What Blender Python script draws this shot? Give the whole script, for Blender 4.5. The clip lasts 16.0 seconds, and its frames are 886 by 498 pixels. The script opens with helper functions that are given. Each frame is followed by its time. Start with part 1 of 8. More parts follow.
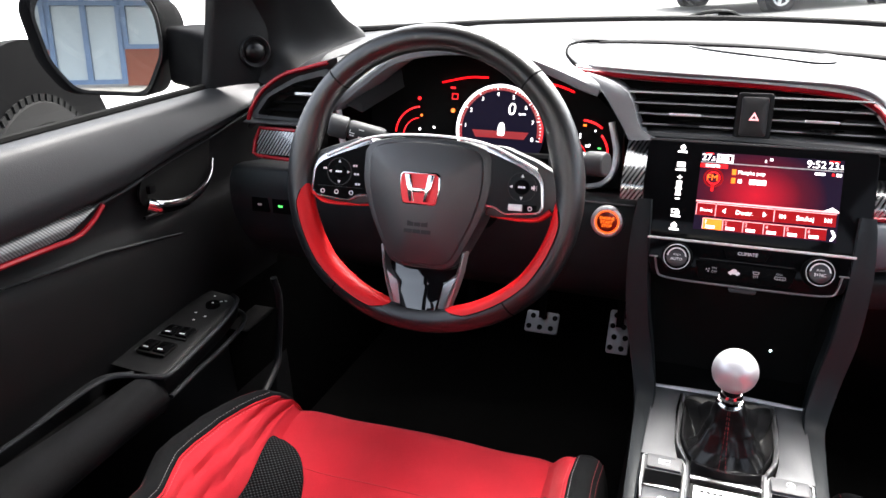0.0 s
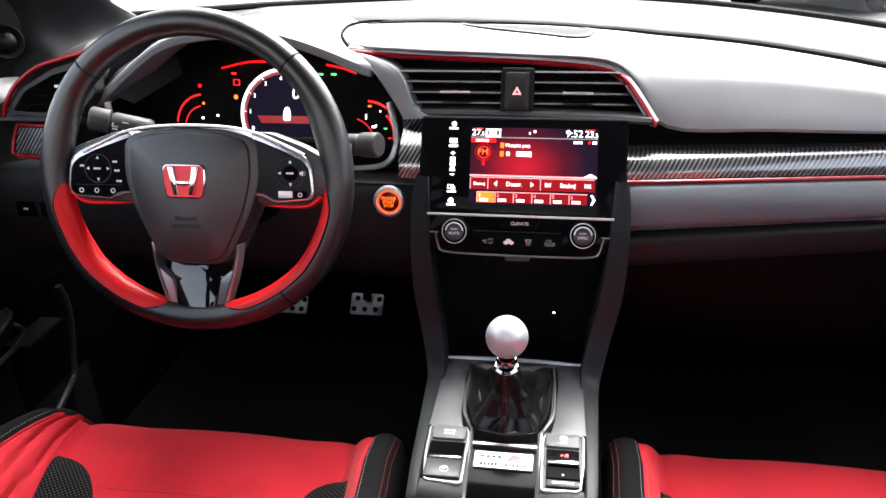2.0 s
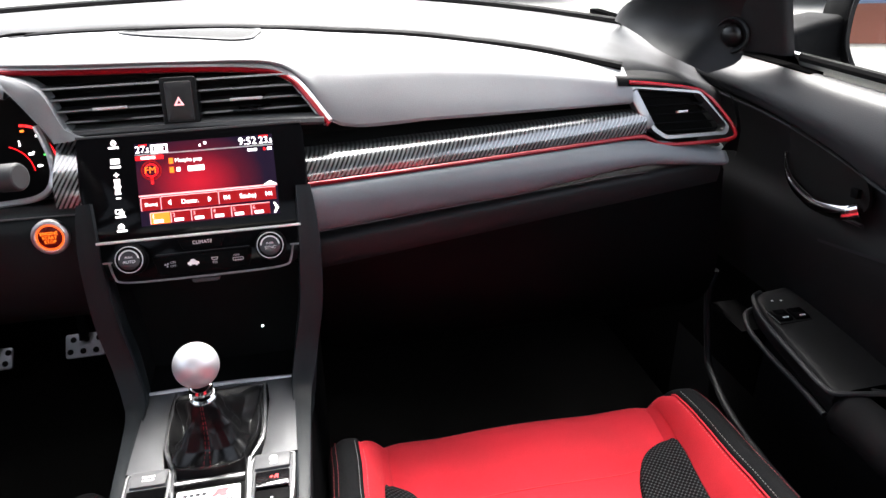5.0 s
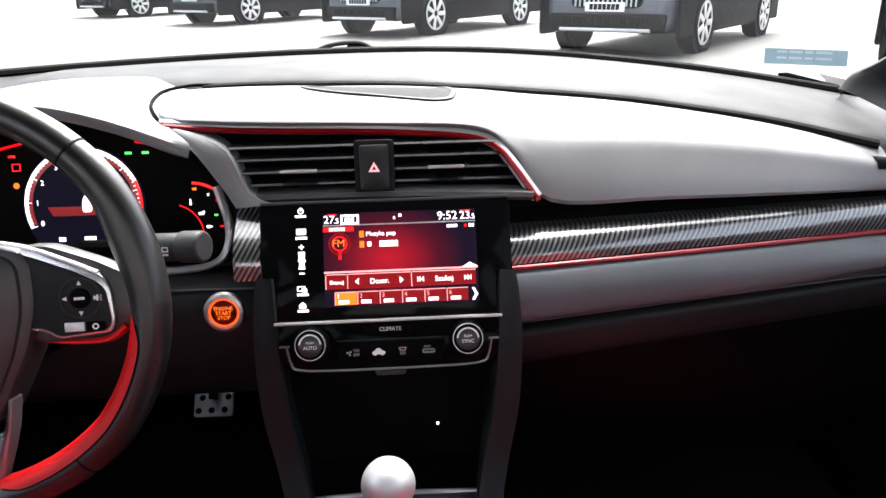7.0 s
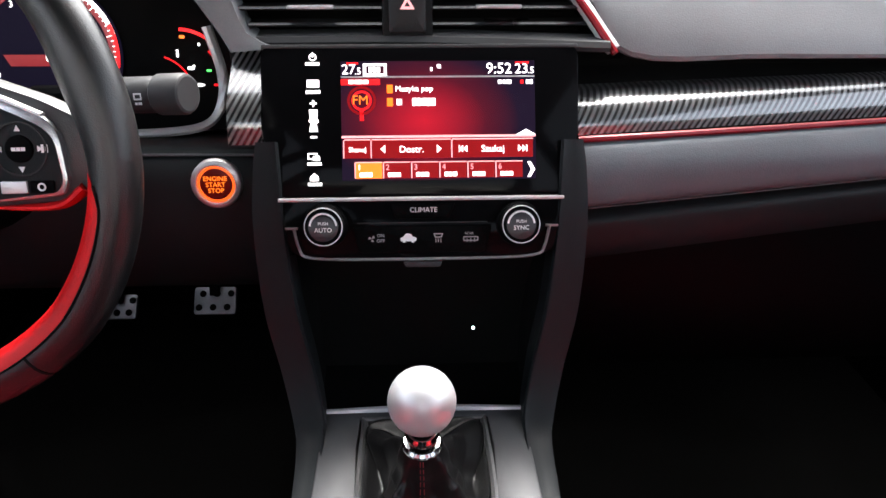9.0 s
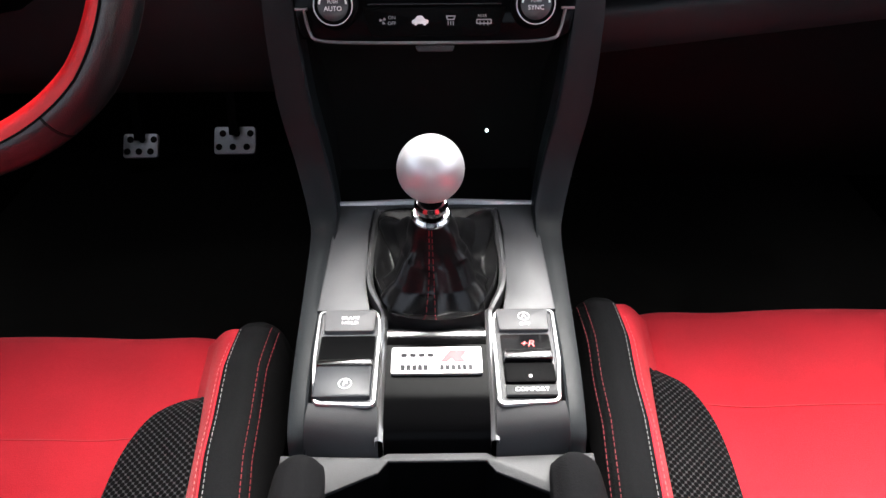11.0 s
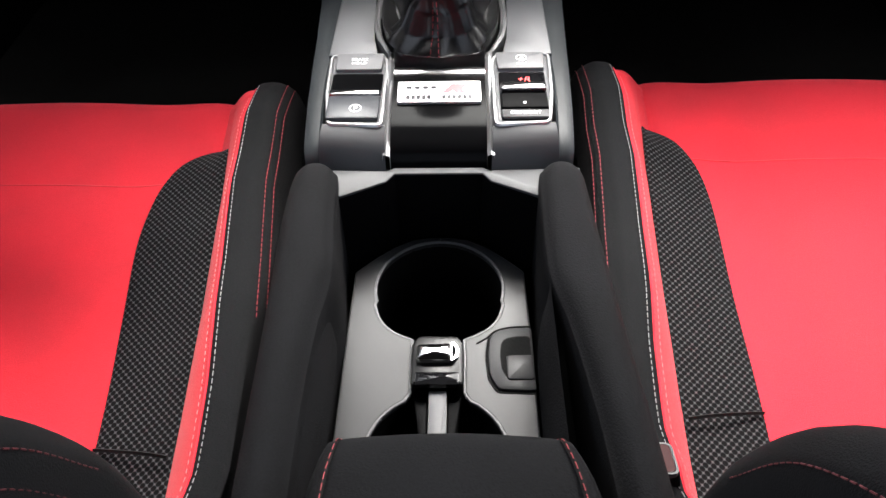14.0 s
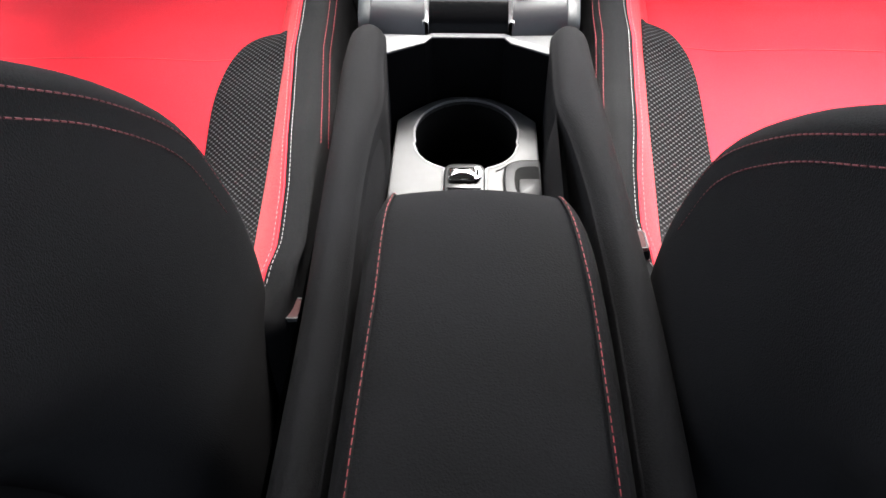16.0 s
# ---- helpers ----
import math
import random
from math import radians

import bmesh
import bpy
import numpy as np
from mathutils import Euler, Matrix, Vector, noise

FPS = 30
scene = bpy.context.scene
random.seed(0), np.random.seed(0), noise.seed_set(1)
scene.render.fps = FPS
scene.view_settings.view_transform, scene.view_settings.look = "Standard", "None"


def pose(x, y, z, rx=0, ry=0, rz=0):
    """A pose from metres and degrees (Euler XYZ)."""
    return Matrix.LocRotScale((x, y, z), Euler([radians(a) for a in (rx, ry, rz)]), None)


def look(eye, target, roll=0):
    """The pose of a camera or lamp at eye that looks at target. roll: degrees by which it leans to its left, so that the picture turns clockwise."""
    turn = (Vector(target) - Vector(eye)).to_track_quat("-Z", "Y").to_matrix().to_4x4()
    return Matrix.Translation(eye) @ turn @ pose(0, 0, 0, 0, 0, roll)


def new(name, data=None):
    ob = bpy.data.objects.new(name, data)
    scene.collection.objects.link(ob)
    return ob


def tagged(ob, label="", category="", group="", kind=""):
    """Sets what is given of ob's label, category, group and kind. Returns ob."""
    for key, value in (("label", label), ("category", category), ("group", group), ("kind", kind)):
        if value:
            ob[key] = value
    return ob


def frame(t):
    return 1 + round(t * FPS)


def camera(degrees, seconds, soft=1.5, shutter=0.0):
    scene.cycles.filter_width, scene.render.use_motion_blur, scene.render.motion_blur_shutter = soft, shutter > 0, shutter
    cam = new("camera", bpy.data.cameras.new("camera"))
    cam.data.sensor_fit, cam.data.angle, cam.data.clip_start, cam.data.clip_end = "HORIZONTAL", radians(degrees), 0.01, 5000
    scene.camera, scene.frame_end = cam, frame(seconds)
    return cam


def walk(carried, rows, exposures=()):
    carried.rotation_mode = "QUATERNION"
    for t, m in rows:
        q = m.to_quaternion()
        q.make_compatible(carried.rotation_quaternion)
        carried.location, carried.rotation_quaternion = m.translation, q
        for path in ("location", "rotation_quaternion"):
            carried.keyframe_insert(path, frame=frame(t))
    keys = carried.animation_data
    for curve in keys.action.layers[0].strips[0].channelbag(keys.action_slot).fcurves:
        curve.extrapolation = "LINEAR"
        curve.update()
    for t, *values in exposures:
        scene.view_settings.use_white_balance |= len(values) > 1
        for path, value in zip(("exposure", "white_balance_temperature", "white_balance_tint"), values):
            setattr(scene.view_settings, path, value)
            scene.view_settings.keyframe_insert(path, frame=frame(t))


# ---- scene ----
from mathutils.bvhtree import BVHTree
cam = camera(62.0, 16.0)
PATH = [
    (0, (-0.054, -0.693, 0.999), (-0.703, 1.044, 0.249), -1.0),
    (0.5, (-0.036, -0.683, 0.997), (-0.598, 1.078, 0.232), -0.6),
    (1, (-0.016, -0.672, 0.996), (-0.485, 1.101, 0.199), -0.5),
    (1.5, (0.004, -0.666, 0.998), (-0.388, 1.128, 0.205), -1.0),
    (2, (0.035, -0.664, 0.998), (-0.242, 1.147, 0.196), -1.1),
    (2.5, (0.066, -0.659, 0.997), (-0.077, 1.16, 0.178), -1.0),
    (3, (0.097, -0.65, 0.995), (0.103, 1.169, 0.163), -1.1),
    (3.5, (0.123, -0.644, 0.994), (0.272, 1.163, 0.149), -1.0),
    (3.7, (0.131, -0.645, 0.995), (0.328, 1.157, 0.148), -1.0),
    (5.8, (0.13, -0.625, 1.007), (0.475, 1.179, 0.216), -2.1),
    (6, (0.102, -0.61, 1.01), (0.356, 1.217, 0.237), -2.9),
    (6.5, (0.046, -0.559, 1.004), (0.174, 1.296, 0.269), -2.7),
    (6.8, (0.04, -0.517, 1.005), (0.151, 1.355, 0.31), -1.2),
    (7, (0.017, -0.488, 0.994), (0.126, 1.383, 0.296), -1.1),
    (7.5, (0.002, -0.423, 0.978), (0.11, 1.438, 0.254), -0.1),
    (8, (-0.007, -0.381, 0.951), (0.039, 1.458, 0.166), -0.7),
    (8.5, (-0.006, -0.363, 0.929), (0.06, 1.445, 0.076), -0.5),
    (9, (-0.007, -0.36, 0.907), (0.073, 1.413, -0.015), 0.3),
    (9.5, (-0.005, -0.363, 0.892), (0.057, 1.365, -0.112), -0.1),
    (10, (-0.006, -0.375, 0.873), (0.05, 1.3, -0.219), 0.1),
    (10.2, (-0.005, -0.38, 0.864), (0.045, 1.28, -0.249), 0.2),
    (12.3, (0.009, -0.442, 0.828), (-0.025, 1.069, -0.482), -1.6),
    (12.5, (0.008, -0.448, 0.824), (-0.019, 1.048, -0.503), -1.4),
    (13, (0.008, -0.46, 0.815), (-0.016, 1.002, -0.55), -1.2),
    (13.5, (0.01, -0.475, 0.808), (-0.02, 0.957, -0.588), -1.5),
    (14, (0.013, -0.503, 0.799), (-0.027, 0.875, -0.65), -1.5),
    (14.5, (0.014, -0.534, 0.797), (-0.039, 0.807, -0.685), -1.5),
    (15, (0.013, -0.568, 0.79), (-0.073, 0.735, -0.724), -2.2),
    (15.5, (0.013, -0.602, 0.796), (-0.048, 0.687, -0.731), -1.3),
    (16, (0.006, -0.655, 0.822), (-0.069, 0.645, -0.696), -1.3),
]
walk(cam, [(t, look(eye, target, roll)) for t, eye, target, roll in PATH], [(0, 3.65), (2, 3.45), (5.8, 3.6), (6.8, 3.12), (8.2, 2.98), (9.3, 3.5), (10.2, 3.6), (12.5, 2.95), (13.5, 3.05), (14.4, 4.05), (16, 4.45)])

# ---- world and light ----
world = bpy.data.worlds.new("world")
scene.world = world
world.use_nodes = True
_n = world.node_tree.nodes
_sky = _n.new("ShaderNodeTexSky")
_sky.sky_type, _sky.sun_disc = "NISHITA", False
_sky.sun_elevation, _sky.sun_rotation = radians(54), radians(13)
_sky.air_density, _sky.dust_density, _sky.ozone_density = 0.7, 6.0, 0.6
_n["Background"].inputs[1].default_value = 0.15
_haze = _n.new("ShaderNodeHueSaturation")
_haze.inputs["Saturation"].default_value = 0.45
world.node_tree.links.new(_sky.outputs[0], _haze.inputs["Color"])
world.node_tree.links.new(_haze.outputs[0], _n["Background"].inputs[0])
sun = new("sun", bpy.data.lights.new("sun", "SUN"))
sun.data.energy, sun.data.angle, sun.data.color = 1.0, radians(30), (1.0, 0.985, 0.97)
sun.matrix_world = look((0, 0, 0), (-0.13, -0.57, -0.811))


# ---- materials ----
def mat(name, color, rough=0.5, metal=0.0, bump=0.0, scale=400.0, vary=0.12, wear=0.1, spec=0.5, coat=0.0, sheen=0.0, glow=None, power=1.0):
    m = bpy.data.materials.new(name)
    m.use_nodes = True
    t, n, l = m.node_tree, m.node_tree.nodes, m.node_tree.links
    b = n["Principled BSDF"]
    b.inputs["Roughness"].default_value, b.inputs["Metallic"].default_value = rough, metal
    b.inputs["Specular IOR Level"].default_value, b.inputs["Coat Weight"].default_value = spec, coat
    b.inputs["Coat Roughness"].default_value = 0.05
    b.inputs["Sheen Weight"].default_value, b.inputs["Sheen Roughness"].default_value = sheen, 0.4
    b.inputs["Base Color"].default_value = (*color, 1)
    if glow:
        b.inputs["Emission Color"].default_value, b.inputs["Emission Strength"].default_value = (*glow, 1), power * 0.42
        return m
    co = n.new("ShaderNodeTexCoord").outputs["Object"]
    if vary:
        big = n.new("ShaderNodeTexNoise")
        big.inputs["Scale"].default_value, big.inputs["Detail"].default_value = 14.0, 5.0
        fine = n.new("ShaderNodeTexNoise")
        fine.inputs["Scale"].default_value = scale
        l.new(co, big.inputs["Vector"]), l.new(co, fine.inputs["Vector"])
        add = n.new("ShaderNodeMath")
        add.operation = "ADD"
        l.new(big.outputs[0], add.inputs[0]), l.new(fine.outputs[0], add.inputs[1])
        ramp = n.new("ShaderNodeMapRange")
        ramp.inputs["From Min"].default_value, ramp.inputs["From Max"].default_value = 0.6, 1.4
        ramp.inputs["To Min"].default_value, ramp.inputs["To Max"].default_value = 1 - vary, 1 + vary
        l.new(add.outputs[0], ramp.inputs["Value"])
        mul = n.new("ShaderNodeVectorMath")
        mul.operation = "SCALE"
        mul.inputs[0].default_value = color
        l.new(ramp.outputs[0], mul.inputs["Scale"]), l.new(mul.outputs[0], b.inputs["Base Color"])
        rr = n.new("ShaderNodeMapRange")
        rr.inputs["From Min"].default_value, rr.inputs["From Max"].default_value = 0.3, 0.7
        rr.inputs["To Min"].default_value, rr.inputs["To Max"].default_value = max(0.02, rough * (1 - wear)), min(1, rough * (1 + wear))
        l.new(big.outputs[0], rr.inputs["Value"]), l.new(rr.outputs[0], b.inputs["Roughness"])
        if bump:
            bp = n.new("ShaderNodeBump")
            bp.inputs["Strength"].default_value, bp.inputs["Distance"].default_value = bump, 0.0006
            l.new(fine.outputs[0], bp.inputs["Height"]), l.new(bp.outputs[0], b.inputs["Normal"])
    return m


def weave(name, dark, light, size, angle, rough, metal=0.0, coat=0.0, kind="twill", along="X", spec=0.5):
    """A woven surface: twill bands, or a net of small holes."""
    m = bpy.data.materials.new(name)
    m.use_nodes = True
    n, l = m.node_tree.nodes, m.node_tree.links
    b = n["Principled BSDF"]
    b.inputs["Roughness"].default_value, b.inputs["Metallic"].default_value = rough, metal
    b.inputs["Coat Weight"].default_value, b.inputs["Coat Roughness"].default_value = coat, 0.12
    b.inputs["Coat IOR"].default_value = 1.5 + 0.4 * (coat >= 1.0)
    b.inputs["Specular IOR Level"].default_value = spec
    co = n.new("ShaderNodeTexCoord").outputs["Object"]
    mp = n.new("ShaderNodeMapping")
    mp.inputs["Rotation"].default_value = [radians(a) for a in angle]
    l.new(co, mp.inputs["Vector"])
    if kind == "twill":
        tex = n.new("ShaderNodeTexWave")
        tex.wave_type, tex.bands_direction = "BANDS", along
        tex.inputs["Scale"].default_value = 0.314 / size
        tex.inputs["Distortion"].default_value = 0.0
        out = tex.outputs["Fac"]
    else:
        tex = n.new("ShaderNodeTexVoronoi")
        tex.inputs["Scale"].default_value = 1 / size
        tex.voronoi_dimensions = "2D"
        tex.inputs["Randomness"].default_value = 0.0
        out = tex.outputs["Distance"]
    l.new(mp.outputs[0], tex.inputs["Vector"])
    noise_ = n.new("ShaderNodeTexNoise")
    noise_.inputs["Scale"].default_value = 30
    l.new(co, noise_.inputs["Vector"])
    ramp = n.new("ShaderNodeValToRGB")
    ramp.color_ramp.elements[0].color, ramp.color_ramp.elements[1].color = (*dark, 1), (*light, 1)
    ramp.color_ramp.elements[0].position, ramp.color_ramp.elements[1].position = (0.25, 0.75) if kind == "twill" else (0.42, 0.62)
    l.new(out, ramp.inputs[0])
    mix = n.new("ShaderNodeMix")
    mix.data_type, mix.blend_type = "RGBA", "MULTIPLY"
    mix.inputs["Factor"].default_value = 0.3
    l.new(ramp.outputs[0], mix.inputs["A"]), l.new(noise_.outputs[0], mix.inputs["B"])
    l.new(mix.outputs["Result"], b.inputs["Base Color"])
    bp = n.new("ShaderNodeBump")
    bp.inputs["Strength"].default_value, bp.inputs["Distance"].default_value = 0.35, 0.0006
    l.new(out, bp.inputs["Height"]), l.new(bp.outputs[0], b.inputs["Normal"])
    return m


def pane(name, gloss, tint=(1, 1, 1)):
    m = bpy.data.materials.new(name)
    m.use_nodes = True
    n, l = m.node_tree.nodes, m.node_tree.links
    n.remove(n["Principled BSDF"])
    a, g, x = n.new("ShaderNodeBsdfTransparent"), n.new("ShaderNodeBsdfGlossy"), n.new("ShaderNodeMixShader")
    a.inputs[0].default_value, g.inputs["Roughness"].default_value = (*tint, 1), 0.02
    x.inputs[0].default_value = gloss
    l.new(a.outputs[0], x.inputs[1]), l.new(g.outputs[0], x.inputs[2])
    l.new(x.outputs[0], n["Material Output"].inputs[0])
    return m


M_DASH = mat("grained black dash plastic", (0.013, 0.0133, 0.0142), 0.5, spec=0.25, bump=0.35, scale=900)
M_SOFT = mat("soft black vinyl", (0.0125, 0.0130, 0.0145), 0.5, spec=0.14, bump=0.3, scale=700)
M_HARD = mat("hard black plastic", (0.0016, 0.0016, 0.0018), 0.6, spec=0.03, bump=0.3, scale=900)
# Light on the panel is put into this grey; its blue offsets red bounce.
M_KNEE = mat("grained black plastic with light in its colour", (0.0125, 0.0146, 0.0158), 0.5, spec=0.08, bump=0.3, scale=900)
M_LIP = mat("glove box plastic with sheen in its colour", (0.010, 0.0108, 0.0116), 0.48, spec=0.16, bump=0.3, scale=900)
M_SLAT = mat("smooth black slat plastic", (0.022, 0.0225, 0.024), 0.28, spec=0.6, vary=0.08)
# Serves black parts; in hollows it also puts their shade into the colour.
M_DEEP = mat("matt black for parts and shaded hollows", (0.004, 0.004, 0.004), 0.9, spec=0.1, bump=0.2, scale=500)
M_GLOSS = mat("piano black plastic", (0.004, 0.004, 0.0045), 0.06, vary=0.05, spec=0.22)
M_SATIN = mat("satin dark metal paint", (0.042, 0.0425, 0.044), 0.42, spec=0.12, bump=0.1, scale=1500)
M_SILVER = mat("satin silver plastic", (0.55, 0.55, 0.56), 0.36, metal=0.4, bump=0.05, scale=1500)
M_GUN = mat("dark satin silver", (0.27, 0.27, 0.275), 0.3, metal=0.7, bump=0.05, scale=1500)
M_RIBBON = mat("charcoal plastic", (0.0135, 0.0155, 0.017), 0.42, bump=0.2, scale=1200, spec=0.10)
# Black skin; its sheen below the windscreen is put into this grey.
M_PADTOP = mat("dash skin with sheen in its grey", (0.145, 0.149, 0.156), 0.44, spec=0.5, bump=0.3, scale=900)
M_TRAY = mat("satin graphite plastic", (0.02, 0.0202, 0.021), 0.36, spec=0.105, bump=0.05, scale=1500)
# Blue tint put into the grey to cancel red light bounced off the seats.
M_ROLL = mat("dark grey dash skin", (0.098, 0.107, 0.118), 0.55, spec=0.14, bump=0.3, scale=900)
M_PILLAR = mat("black pillar plastic", (0.0045, 0.0047, 0.0053), 0.55, spec=0.14, bump=0.2, scale=900)
M_BANK = mat("satin grey console plastic", (0.085, 0.085, 0.088), 0.42, spec=0.12, bump=0.05, scale=1500)
M_SHELL = mat("black outer shell", (0.0012, 0.0012, 0.0014), 0.7, spec=0.02)
M_EDGE = mat("satin silver edge", (0.22, 0.22, 0.225), 0.3, metal=0.8, vary=0.05)
M_COWL = mat("dark grey dash top", (0.03, 0.0305, 0.032), 0.55, spec=0.08, bump=0.3, scale=900)
M_JET = mat("jet black lacquer", (0.002, 0.002, 0.0022), 0.15, vary=0.05, spec=0.012)
M_LINING = mat("black door plastic", (0.0042, 0.0043, 0.0047), 0.55, spec=0.12, bump=0.3, scale=900)
M_PANEL = mat("black glass panel", (0.003, 0.003, 0.0034), 0.08, vary=0.05, spec=0.035)
M_PLATE = mat("grey brushed metal", (0.2, 0.2, 0.205), 0.2, metal=1.0, bump=0.08, scale=2000, vary=0.05)
M_CHROME = mat("chrome", (0.5, 0.5, 0.5), 0.12, metal=1.0, vary=0.04)
M_ALU = mat("brushed aluminium", (0.66, 0.65, 0.66), 0.5, metal=1.0, bump=0.08, scale=2000, vary=0.05)
M_KNOB = mat("satin cast aluminium", (0.50, 0.51, 0.525), 0.42, metal=0.55, bump=0.05, scale=2500, vary=0.04)
M_DECK = mat("satin grey metal paint", (0.062, 0.063, 0.066), 0.44, metal=0.1, spec=0.2, bump=0.06, scale=1800)
M_RED = mat("red suede fabric", (0.415, 0.0165, 0.026), 0.9, bump=0.5, scale=1600, vary=0.2, sheen=0.05, spec=0.15)
M_REDL = mat("red leather", (0.56, 0.006, 0.009), 0.45, spec=0.22, bump=0.3, scale=900, vary=0.08)
M_REDG = mat("red gloss trim", (0.19, 0.0035, 0.008), 0.25, metal=0.2, spec=0.3, vary=0.08)
M_THREAD = mat("red thread", (0.17, 0.006, 0.011), 0.7)
# Darker copy of the red thread: the backrest's shade is in its colour.
M_THREAD_SHADE = mat("red thread in shade", (0.075, 0.006, 0.009), 0.8)
M_WTHREAD = mat("pale grey thread", (0.2, 0.2, 0.195), 0.7)
M_BODY = mat("white body paint", (0.72, 0.72, 0.72), 0.3, coat=0.6, vary=0.03)
M_SUEDE = mat("black suede", (0.0050, 0.0050, 0.0055), 0.95, bump=0.5, scale=900, vary=0.6, spec=0.06)
M_BLACKF = mat("black seat fabric", (0.0056, 0.0056, 0.0061), 0.9, bump=0.5, scale=1300, vary=0.4, spec=0.06)
M_LEATHER = mat("black leather", (0.0032, 0.0032, 0.0035), 0.33, spec=0.22, bump=0.2, scale=500, vary=0.15)
M_RIM = mat("black wheel leather", (0.0065, 0.0065, 0.0070), 0.32, spec=0.6, bump=0.35, scale=1100)
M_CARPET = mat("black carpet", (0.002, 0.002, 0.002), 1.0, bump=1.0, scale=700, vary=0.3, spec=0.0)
M_CARBON = weave("carbon fibre", (0.018, 0.0182, 0.0188), (0.22, 0.222, 0.227), 0.0046, (0, -32, 0), 0.36, 0.6, 1.0)
M_CARBOND = weave("carbon fibre on the door", (0.012, 0.012, 0.012), (0.07, 0.07, 0.072), 0.0036, (-32, 0, 0), 0.4, 0.3, 0.3, along="Y")
M_GLASS = pane("window glass", 0.035, (0.95, 0.97, 0.96))
M_SCREEN = pane("windscreen glass", 0.19, (0.93, 0.96, 0.96))
M_MIRROR = mat("tinted mirror", (0.8, 0.82, 0.84), 0.01, metal=1.0, vary=0)
M_WHITE = mat("white print", (0.75, 0.75, 0.75), 0.5, vary=0.05)
M_REDP = mat("red print", (0.7, 0.02, 0.03), 0.5, vary=0.05)
G_WHITE = mat("white lit print", (0.8, 0.8, 0.8), 0.4, glow=(1, 0.97, 0.95), power=0.8)
G_PINK = mat("pale red lit print", (0.8, 0.3, 0.3), 0.4, glow=(1, 0.4, 0.42), power=0.3)
G_RED = mat("red lit print", (0.5, 0.01, 0.01), 0.4, glow=(1, 0.004, 0.008), power=0.42)
G_DIMRED = mat("dim red lit screen", (0.1, 0.0, 0.0), 0.3, glow=(0.5, 0.006, 0.012), power=0.14)
G_ORANGE = mat("orange lit print", (0.6, 0.1, 0.01), 0.4, glow=(1, 0.17, 0.012), power=0.5)
G_GREEN = mat("green lamp", (0.02, 0.3, 0.02), 0.4, glow=(0.1, 0.9, 0.15), power=0.5)
G_START = mat("red lit ring", (0.6, 0.03, 0.01), 0.4, glow=(1, 0.11, 0.013), power=0.42)


def screen_glow():
    """A dark display: near black at its edges, dim red in the middle."""
    m = bpy.data.materials.new("display picture")
    m.use_nodes = True
    n, l = m.node_tree.nodes, m.node_tree.links
    b = n["Principled BSDF"]
    b.inputs["Base Color"].default_value, b.inputs["Roughness"].default_value = (0.004, 0.004, 0.006, 1), 0.12
    co = n.new("ShaderNodeTexCoord").outputs["Generated"]
    mp = n.new("ShaderNodeMapping")
    mp.inputs["Location"].default_value = (-0.84, 0, -0.85)
    mp.inputs["Scale"].default_value = (2.0, 0, 1.7)
    g = n.new("ShaderNodeTexGradient")
    g.gradient_type = "SPHERICAL"
    r = n.new("ShaderNodeValToRGB")
    r.color_ramp.elements[0].color, r.color_ramp.elements[1].color = (0.006, 0.003, 0.009, 1), (0.30, 0.006, 0.014, 1)
    r.color_ramp.elements.new(0.35).color = (0.045, 0.003, 0.008, 1)
    l.new(co, mp.inputs[0]), l.new(mp.outputs[0], g.inputs[0]), l.new(g.outputs[0], r.inputs[0])
    l.new(r.outputs[0], b.inputs["Emission Color"])
    b.inputs["Emission Strength"].default_value = 0.25
    return m


G_SCREEN = screen_glow()


# ---- building helpers ----
def thing(name, at, label="", category="", group="", kind=""):
    ob = new(name)
    ob.location = at
    ob.empty_display_size = 0.05
    return tagged(ob, label, category, group, kind)


def root_of(ob):
    while ob.parent:
        ob = ob.parent
    return ob


def part(name, me, material, parent, label="", smooth=30):
    """Links a mesh, given in world coordinates, as one object under a thing or part."""
    if isinstance(me, bmesh.types.BMesh):
        bm, me = me, bpy.data.meshes.new(name)
        bm.to_mesh(me)
        bm.free()
    bm = bmesh.new()
    bm.from_mesh(me)
    bmesh.ops.recalc_face_normals(bm, faces=bm.faces)
    bm.to_mesh(me)
    bm.free()
    if parent is not None:
        at = root_of(parent).location
        me.transform(Matrix.Translation(-Vector(at)))
    me.materials.append(material)
    if smooth:
        me.shade_smooth()
        me.set_sharp_from_angle(angle=radians(smooth))
    ob = new(name, me)
    ob.parent = parent
    if label:
        ob["label"] = label
    return ob


def mesh(verts, faces):
    me = bpy.data.meshes.new("m")
    me.from_pydata([tuple(v) for v in verts], [], faces)
    return me


def smoothline(pts, k, closed=False):
    """A Catmull-Rom line through pts, k steps a span."""
    pts = [Vector(p) for p in pts]
    n, out = len(pts), []
    for i in range(n if closed else n - 1):
        if closed:
            a, b, c, d = (pts[(i + j) % n] for j in (-1, 0, 1, 2))
        else:
            b, c = pts[i], pts[i + 1]
            a = pts[i - 1] if i else b * 2 - c
            d = pts[i + 2] if i + 2 < n else c * 2 - b
        for s in range(k):
            t = s / k
            out.append(0.5 * (2 * b + (c - a) * t + (2 * a - 5 * b + 4 * c - d) * t * t + (3 * b - a - 3 * c + d) * t ** 3))
    if not closed:
        out.append(pts[-1])
    return out


